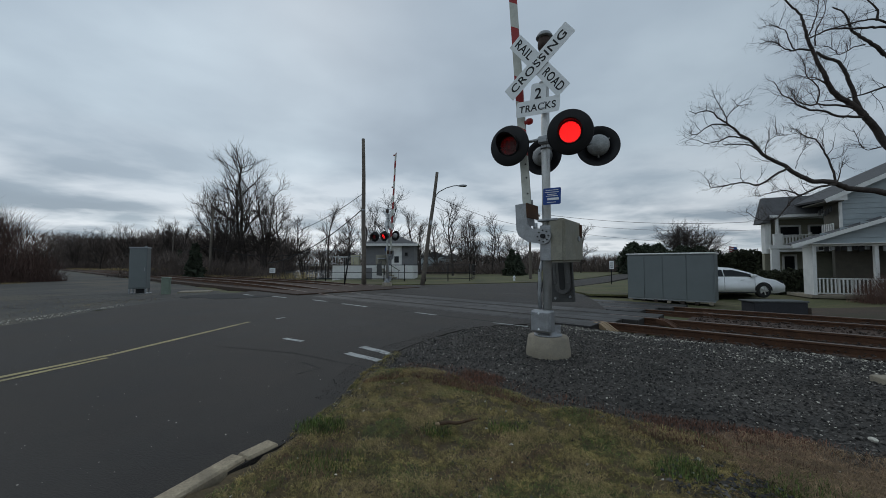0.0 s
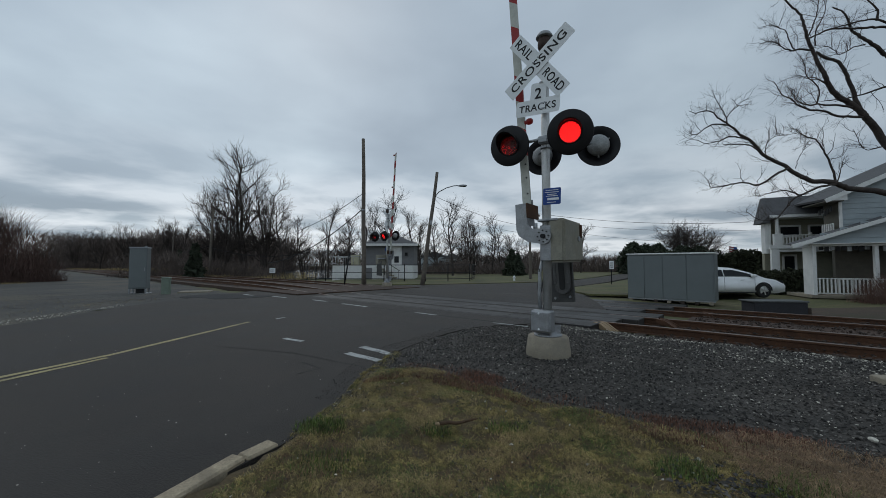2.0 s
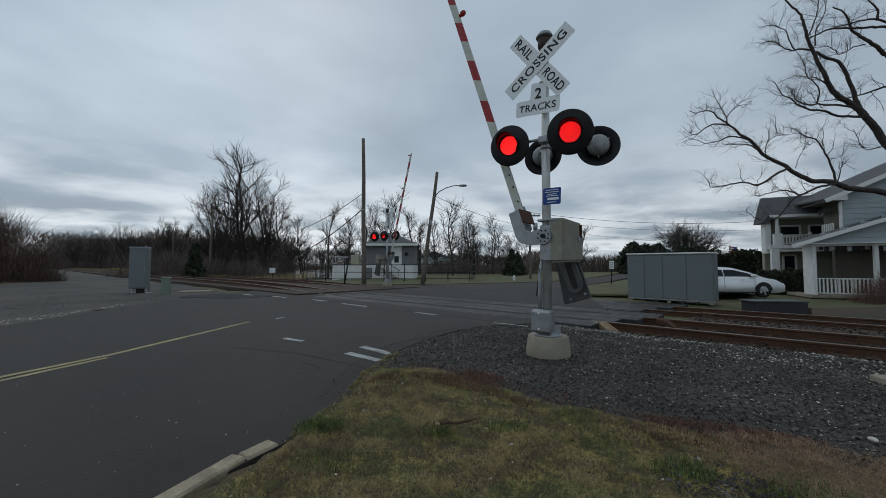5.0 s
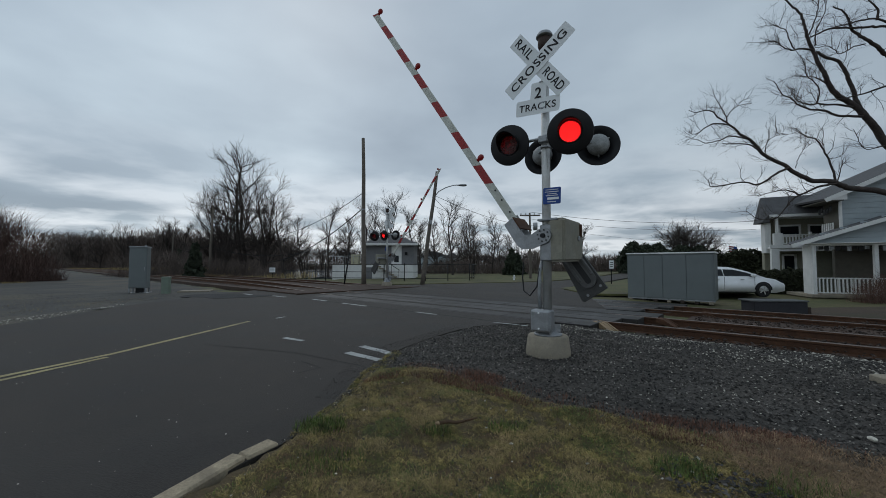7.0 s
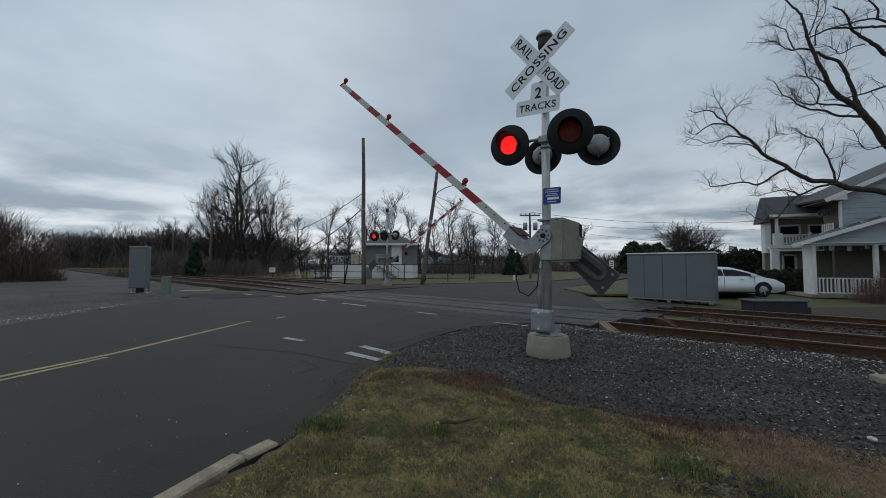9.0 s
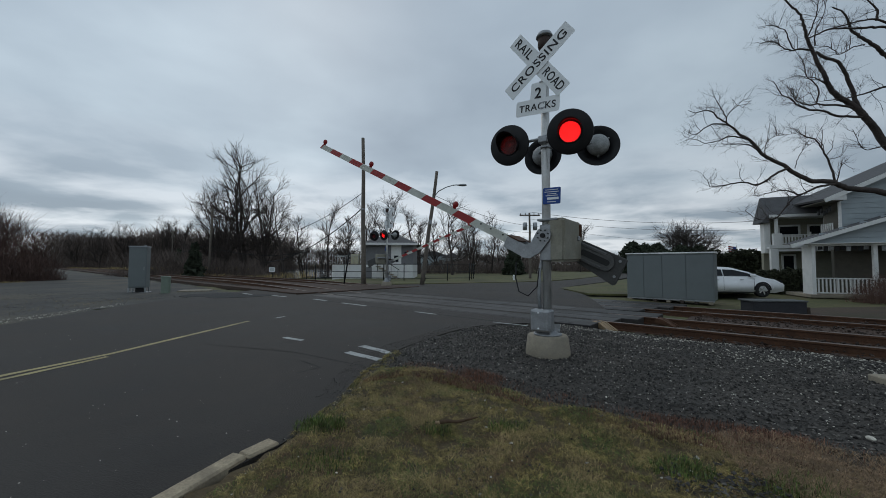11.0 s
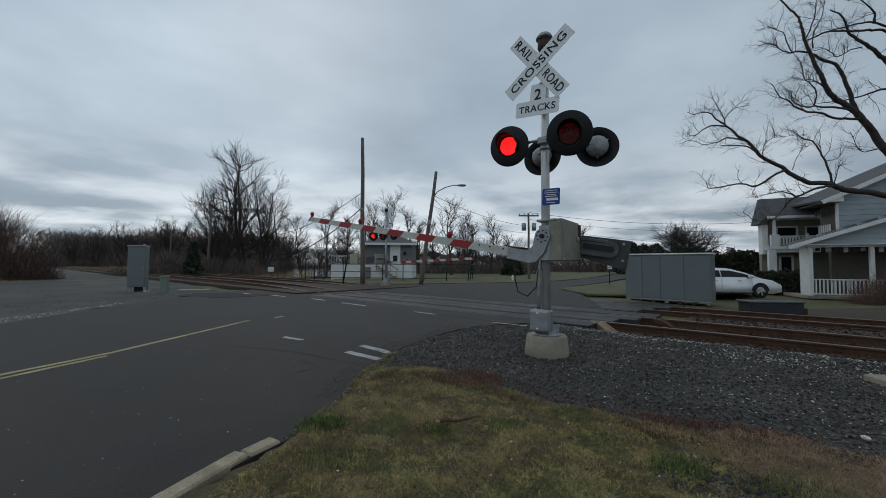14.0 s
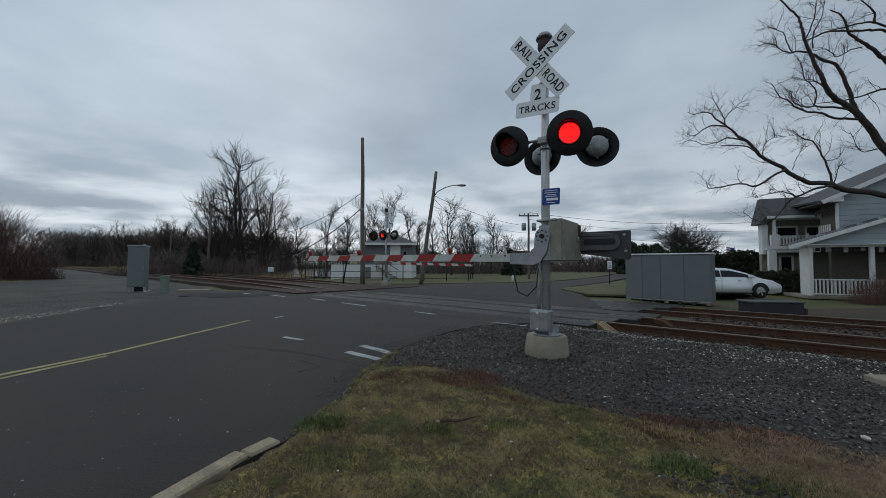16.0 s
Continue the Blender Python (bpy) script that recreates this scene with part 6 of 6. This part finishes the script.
    sticks("brush", spread_spots(3200, 6, 17.0, 20.6, 14.5, 15.6, -0.25, ((0, 0.4, 1), (0.7, 1.5, 1.8)), 1.2), 0.5, 1.6, 0.006, mat("russet_twigs", (0.13, 0.075, 0.058), 0.95, var=0.3, scale=0.4, fine=6, bump=0.2, island=0.4), "leafless brown shrub before the porch", "shrub", 6, 0.6)
    sticks("brush", spread_spots(5000, 7, 26, 62, 84, 96, -0.2, None, 3.0), 1.5, 3.6, 0.09, BRUSH, "far leafless brush beside the road", "brush", 7, 0.9)
    sticks("dry_reeds", spread_spots(900, 8, -34, -14, 38.5, 41.2, -0.2, None, 0.2), 0.3, 0.9, 0.018, STRAW, "pale dry grass along the pond", "reeds", 8, 0.4)
    sticks("dry_reeds", spread_spots(2200, 9, -42, -30, 21, 27, -0.06, ((0, 1), (1.0, 0.3)), 0.2), 0.2, 0.7, 0.014, STRAW, "dry straw-coloured grass at the thicket", "reeds", 9, 0.45)
    sticks("dry_reeds", spread_spots(3500, 10, -110, -45, 84, 88, -0.2, None, 0.4, -0.36), 0.5, 1.3, 0.05, STRAW, "pale dry grass before the woods", "reeds", 10, 0.4)
    sticks("dry_grass", spread_spots(900, 31, -19, -11.0, 9.0, 14.5, -0.03, None, 0.02), 0.03, 0.08, 0.010, mat("dull_dry_grass", (0.17, 0.135, 0.080), 0.9, var=0.4, scale=1, fine=10, bump=0, island=0.5), "thin dry grass on the gravel", "grass", 31, 0.9)
    for x, y, h, w, s in ((8.6, 46, 3.4, 1.5, 1), (10.2, 50, 3.0, 1.4, 2), (-26.0, 38.5, 3.6, 1.1, 3), (29.0, 56, 4.9, 2.4, 4), (31.5, 57, 4.6, 2.6, 5), (34.0, 58, 4.8, 2.4, 6), (38.5, 59, 4.6, 2.8, 7), (41.5, 59.5, 4.5, 2.6, 8), (-64, 89, 5, 2.4, 9)):
        conifer(x, y, h, w, s, rounded_top=x > 25)
    hedge(19.6, 25.5, 27.0, 2.3, 1.2, "clipped dark evergreen hedge behind the car")
    hedge(17.6, 19.4, 19.6, 0.95, 1.2, "low dark clipped shrub beside the house")


vegetation()

# ---- turf, stones and litter ----
def scatter_rocks(name, n, area, smin, smax, material, label, seed, weight=None, lift=0.0, even=False):
    """Loose eight-sided stones strewn over an outline."""
    R = np.random.RandomState(seed)
    xs, ys = [p[0] for p in area], [p[1] for p in area]
    x, y = R.uniform(min(xs), max(xs), n * 6), R.uniform(min(ys), max(ys), n * 6)
    ok = inside(x, y, area)
    if weight is not None:
        ok &= R.uniform(0, 1, len(x)) < weight(x, y)
    x, y = x[ok][:n], y[ok][:n]
    n = len(x)
    s = smin + (smax - smin) * R.uniform(0, 1, n) ** 2
    octa = np.array([(1, 0, 0), (-1, 0, 0), (0, 1, 0), (0, -1, 0), (0, 0, 1), (0, 0, -1.0)])
    v = octa[None] * R.uniform(0.55, 1.15, (n, 6, 3)) + R.normal(0, 0.22, (n, 6, 3))
    a = R.uniform(0, math.tau, n)
    c, q = np.cos(a)[:, None], np.sin(a)[:, None]
    v = np.stack((v[..., 0] * c - v[..., 1] * q, v[..., 0] * q + v[..., 1] * c, v[..., 2] * 0.7), -1) * s[:, None, None]
    v[..., 0] += x[:, None]
    v[..., 1] += y[:, None]
    v[..., 2] += (ground_height(x, y) + (0 if even else relief(x, y)) + 0.046 + lift + s * 0.25)[:, None]
    F = np.array([(0, 2, 4), (2, 1, 4), (1, 3, 4), (3, 0, 4), (2, 0, 5), (1, 2, 5), (3, 1, 5), (0, 3, 5)])
    f = (np.arange(n)[:, None, None] * 6 + F[None]).reshape(-1, 3)
    return pydata(name, v.reshape(-1, 3).tolist(), f.tolist(), material, label, "stones", kind="stuff")


def blades(name, n, area, hmin, hmax, w, material, label, seed, weight=None, flat=0.6, lift=0.06):
    """Bent grass blades of two pieces each."""
    R = np.random.RandomState(seed)
    xs, ys = [p[0] for p in area], [p[1] for p in area]
    x, y = R.uniform(min(xs), max(xs), n * 8), R.uniform(min(ys), max(ys), n * 8)
    ok = inside(x, y, area)
    if weight is not None:
        ok &= R.uniform(0, 1, len(x)) < weight(x, y)
    x, y = x[ok][:n], y[ok][:n]
    n = len(x)
    h = R.uniform(hmin, hmax, n)
    a = R.uniform(0, math.tau, n)
    lean = R.uniform(0.80, 0.985, n) if flat >= 1 else R.uniform(0.1, 1.0, n) * flat
    ww = w * R.uniform(0.6, 1.3, n)
    dx, dy = np.cos(a), np.sin(a)
    z = ground_height(x, y) + relief(x, y) + lift - 0.008
    v = np.zeros((n, 5, 3))
    for k, (t, s) in enumerate(((0, -1), (0, 1), (0.55, 0.7), (0.55, -0.7), (1, 0))):
        out = h * lean * t ** 1.6 * 1.2
        v[:, k, 0] = x + dx * out - dy * s * ww
        v[:, k, 1] = y + dy * out + dx * s * ww
        v[:, k, 2] = z + h * t * np.sqrt(np.maximum(0.05, 1 - lean ** 2 * t))
    b = np.arange(n)[:, None] * 5
    f = [tuple(q) for q in np.concatenate((b, b + 1, b + 2, b + 3), 1).tolist()] + [tuple(q) for q in np.concatenate((b + 3, b + 2, b + 4), 1).tolist()]
    return pydata(name, v.reshape(-1, 3).tolist(), f, material, label, "grass", kind="stuff")


def patches(scale, seed, lo=-0.1, hi=0.35):
    """A weight that comes and goes in patches."""
    def w(x, y):
        g = np.array([noise.noise(Vector((a * scale, b * scale, seed))) for a, b in zip(x, y)])
        return np.clip((g - lo) / (hi - lo), 0.06, 1)
    return w


def near_ground():
    front = [(-1.5, 1.7), (-1.2, 2.4), (-1.05, 2.85), (-0.90, 3.9), (-0.78, 4.5)] + [p for p in TURF[5:] if p[1] > 1.75] + [(3.4, 1.6), (2.2, 1.3), (-1.2, 1.3)]
    blades("lawn_grass", 120000, front, 0.012, 0.042, 0.0018, GRASS, "short dull winter grass", 1, patches(8.0, 4.0, -0.25, 0.2), 1.0)
    blades("lawn_grass", 30000, front, 0.02, 0.055, 0.0013, STRAW, "dead straw-coloured grass", 2, patches(3.0, 2.0, -0.05, 0.4), 1.0)
    brown = mat("withered_brown_grass", (0.155, 0.098, 0.055), 0.9, var=0.4, scale=5, fine=20, bump=0, island=0.6)
    blades("lawn_grass", 34000, front, 0.012, 0.04, 0.0018, brown, "withered brown grass", 4, patches(1.7, 14.0, 0.0, 0.3), 1.0)
    green = mat("fresh_grass", (0.085, 0.120, 0.030), 0.8, var=0.4, scale=5, fine=20, bump=0, island=0.7)
    blades("lawn_grass", 30000, front, 0.014, 0.04, 0.0018, green, "patches of fresh green grass", 3, patches(2.2, 9.0, 0.05, 0.3), 1.0)
    mound = [(2.05, 2.85), (2.45, 2.82), (3.0, 2.45), (3.3, 1.8), (2.6, 1.6), (2.1, 1.9), (1.85, 2.3)]
    blades("lawn_grass", 16000, mound, 0.03, 0.085, 0.0014, mat("dry_brown_straw", (0.26, 0.175, 0.105), 0.9, var=0.35, scale=4, fine=16, bump=0, island=0.5), "matted brown straw at the gravel edge", 5, patches(3.0, 6.0, -0.5, 0.2), 1.0)
    bare = [(1.35, 2.5), (1.7, 2.5), (1.95, 2.2), (1.9, 1.7), (1.5, 1.7), (1.3, 2.1)]
    scatter_rocks("loose_stones", 500, bare, 0.005, 0.02, STONE, "dark stones scattered over thin turf", 11, patches(4.0, 8.0, -0.2, 0.25), 0.02)
    scatter_rocks("loose_stones", 700, front, 0.004, 0.013, STONE, "small dark stones in the turf", 12, patches(3.0, 3.0, 0.0, 0.3), 0.018)
    rest = [(-1.65, 1.3), (-2.1, 0.0), (-2.9, -4.0), (-3.2, -7.5), (5.6, -7.5), (5.6, -0.8), (3.5, 1.3)]
    blades("lawn_grass", 70000, rest, 0.02, 0.06, 0.004, GRASS, "dull winter grass behind the kerb", 7, patches(4.0, 4.0, -0.3, 0.2), 1.0)
    verge_line = [(-1.20, 2.75), (-1.02, 3.6), (-0.95, 4.6), (-0.75, 5.7), (-0.60, 5.5), (-0.72, 4.5), (-0.85, 3.6), (-1.0, 2.75)]
    blades("lawn_grass", 7000, verge_line, 0.012, 0.04, 0.0018, GRASS, "short grass creeping over the asphalt edge", 6, patches(9.0, 1.0, -0.2, 0.3), 1.0, 0.052)
    scatter_rocks("road_grit", 2600, verge_line, 0.003, 0.012, STONE, "dark grit along the turf edge", 13, None, 0.0, True)
    scatter_rocks("pale_stones", 260, verge_line, 0.003, 0.010, PALESTONE, "pale grit along the turf edge", 14, None, 0.0, True)
    for k, (x, y, r, n) in enumerate(((-0.97, 2.98, 0.17, 900), (-0.05, 2.9, 0.10, 260), (1.5, 2.35, 0.16, 700), (0.5, 2.95, 0.14, 260), (-0.75, 2.45, 0.2, 420), (2.05, 2.1, 0.2, 600))):
        ring = [(x + r * math.cos(a) * 1.3, y + r * math.sin(a)) for a in np.linspace(0, math.tau, 12)[:-1]]
        blades("grass_tuft", n, ring, 0.03, 0.075, 0.0022, green, "tuft of longer green grass", 20 + k, lambda px, py, x=x, y=y, r=r: np.clip(1.3 - np.hypot((px - x) / 1.3, py - y) / r, 0, 1), 0.8)
    edge = [(-0.9, 4.0), (-0.45, 4.95), (0.2, 4.75), (0.9, 4.05), (1.5, 3.4), (2.4, 2.95), (3.4, 2.4), (3.3, 1.7), (2.4, 2.25), (1.5, 2.8), (0.9, 3.3), (0.2, 3.9), (-0.4, 4.3)]
    blades("leaf_litter", 26000, edge, 0.015, 0.06, 0.0022, LITTER, "brown dead leaves and weed stems at the turf edge", 8, patches(1.4, 5.0, -0.2, 0.35), 0.9)
    near_bed = [(-0.88, 4.2), (-0.86, 4.8), (-0.65, 5.75), (0.6, 7.75), (1.4, 8.05), (2.7, 8.15), (3.5, 7.9), (9.0, 3.1), (8.5, 0.5), (3.6, 1.5), (2.6, 2.3), (1.2, 3.4), (0.7, 3.9), (-0.1, 4.75), (-0.5, 4.6)]
    scatter_rocks("loose_stones", 62000, near_bed, 0.006, 0.023, STONE, "loose dark crushed stones", 1)
    rail_side = [(2.6, 8.2), (3.7, 7.9), (9.3, 2.9), (8.0, 1.6), (2.9, 6.0), (2.0, 7.2)]
    scatter_rocks("pale_stones", 1700, rail_side, 0.007, 0.022, PALESTONE, "pale stones strewn along the rail", 2, patches(1.1, 3.0, -0.3, 0.3), 0.008)
    scatter_rocks("pale_stones", 3600, near_bed, 0.004, 0.014, PALESTONE, "pale stones strewn on dark gravel", 3, None, 0.01)
    scatter_rocks("pale_stones", 60, front, 0.006, 0.02, PALESTONE, "few pale pebbles lying on turf", 4, None, 0.02)
    shoulder = [(-10.6, 3), (-9.3, 4), (-9.55, 8), (-10.3, 12), (-10.6, 12), (-10.2, 8), (-10.2, 4)]
    scatter_rocks("pale_stones", 700, shoulder, 0.01, 0.03, PALESTONE, "pale chippings along the road edge", 5, None, 0.0)
    side = [(-10.5, 4), (-10.6, 12), (-10.4, 15), (-13, 17), (-22, 17), (-22, 4)]
    scatter_rocks("loose_stones", 5000, side, 0.006, 0.02, STONE, "loose grey stones on the yard", 6, None, -0.01)
    bed2 = [tuple(on_track(a, s)[:2]) for a, s in ((8.0, 1.7), (8.0, -14), (15.3, -14), (15.3, 1.2))]
    scatter_rocks("ballast_stones", 6000, bed2, 0.02, 0.05, mat("rusty_stone", (0.048, 0.034, 0.027), 0.9, var=0.3, scale=3, fine=40, bump=0.3, island=0.5), "rust-brown ballast stones", 7, None, 0.02)
    # grit thrown along the road's edge
    grit = [(-1.0, 3.6), (-0.88, 4.8), (-0.70, 5.8), (0.5, 7.8), (0.2, 7.9), (-1.0, 5.9), (-1.25, 4.6), (-1.25, 3.6)]
    scatter_rocks("road_grit", 1500, grit, 0.003, 0.011, STONE, "grit spilled over the asphalt edge", 8, None, 0.0, True)
    lane = [(-5.5, 1.5), (-1.7, 1.8), (-1.1, 3.8), (-0.9, 5.8), (-1.0, 8), (-8, 9), (-8.5, 3)]
    scatter_rocks("road_grit", 700, lane, 0.002, 0.007, PALESTONE, "pale specks of grit on asphalt", 9, None, 0.0, True)
    rim = [(1.7, 3.0), (2.5, 2.75), (3.6, 2.2), (4.2, 1.5), (3.2, 1.3), (2.4, 2.0), (1.6, 2.6)]
    blades("leaf_litter", 9000, rim, 0.02, 0.06, 0.0018, mat("dry_brown_thatch", (0.20, 0.135, 0.080), 0.9, var=0.35, scale=2, fine=10, bump=0, island=0.5), "dry brown thatch along the gravel", 30, patches(1.2, 7.0, -0.35, 0.2), 1.0)


def fallen_stick():
    bm = bmesh.new()
    tube(bm, [(-0.14, 0, 0.02), (-0.07, 0.01, 0.024), (0.0, 0.0, 0.02), (0.08, 0.012, 0.03), (0.16, 0.03, 0.04)], [0.014, 0.015, 0.012, 0.011, 0.006], 8)
    rod(bm, (0.05, 0.01, 0.025), (0.09, -0.02, 0.05), 0.006, 0.003, 6)
    s = single("fallen_stick", bm, mat("dark_damp_wood", (0.085, 0.052, 0.030), 0.9, var=0.35, scale=9, fine=60, bump=0.5), "broken dark stick lying on the turf", "stick", pose(0.11, 2.87, 0.072, 0, 0, 4))
    part("broken_end", rd((-0.17, -0.003, 0.02), (-0.135, 0, 0.02), 0.010, 0.014, 8), NEWTIMBER, s)
    bm = bmesh.new()
    bmesh.ops.create_icosphere(bm, subdivisions=2, radius=0.028)
    for v in bm.verts:
        v.co *= 1 + 0.3 * noise.noise(v.co * 30)
        v.co.z *= 0.6
    single("pale_rock", bm, PALESTONE, "pale angular rock lying on gravel", "rock", pose(3.14, 2.74, 0.03))


near_ground()
fallen_stick()

# ---- motion of gates and flashing boards ----
NEAR_GATE = [(0, 86.4), (3.7, 86.4), (3.8, 86.0), (3.9, 84.9), (4.0, 83.3), (4.1, 81.5), (4.2, 79.8), (5.2, 70.0), (6.3, 60.0), (6.5, 58.4), (7, 55.2), (7.5, 51.4), (8, 47.5), (8.5, 43.8), (9, 40.1),
             (10.2, 31.4), (11.5, 23.1), (12, 20.1), (12.5, 17.0), (13, 14.7), (13.5, 12.0), (14.5, 6.9), (15.3, 3.0), (16, 0.3)]
FAR_GATE = [(0, 86), (3.9, 86), (4.2, 83.5), (5.2, 72), (6.3, 59.5), (7.1, 50.5), (8, 40), (9, 30), (10.2, 21.5), (11.4, 15), (12.5, 9), (13.3, 4.5), (14.2, 1.5), (15, -0.3), (16, -1)]
HALF, FIRST = 0.6147, 0.06


def child(ob, name, n=0):
    return [c for c in ob.children if c.name.split(".")[0] == name][n]


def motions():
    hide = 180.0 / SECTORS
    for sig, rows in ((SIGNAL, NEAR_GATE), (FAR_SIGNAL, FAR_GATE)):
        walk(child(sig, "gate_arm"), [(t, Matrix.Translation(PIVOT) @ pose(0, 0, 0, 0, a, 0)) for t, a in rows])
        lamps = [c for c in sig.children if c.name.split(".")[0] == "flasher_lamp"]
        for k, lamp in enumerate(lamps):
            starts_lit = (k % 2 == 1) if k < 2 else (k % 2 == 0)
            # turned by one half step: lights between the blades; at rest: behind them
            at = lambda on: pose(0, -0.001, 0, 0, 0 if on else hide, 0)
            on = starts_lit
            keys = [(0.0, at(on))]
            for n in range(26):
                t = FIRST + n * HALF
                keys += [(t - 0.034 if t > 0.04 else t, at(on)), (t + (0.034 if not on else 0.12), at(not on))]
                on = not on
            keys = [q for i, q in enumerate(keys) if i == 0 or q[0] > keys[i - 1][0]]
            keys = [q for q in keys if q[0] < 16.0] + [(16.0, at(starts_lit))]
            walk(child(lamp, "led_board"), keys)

    # the loop of cable swings out from behind the mast as the arm comes down
    walk(CABLE, [(t, MAST @ CLIP @ pose(0, 0, 0, 0, 0, a)) for t, a in ((0, -84), (3.8, -84), (6.3, -45), (9.0, 0), (16.0, 4))])


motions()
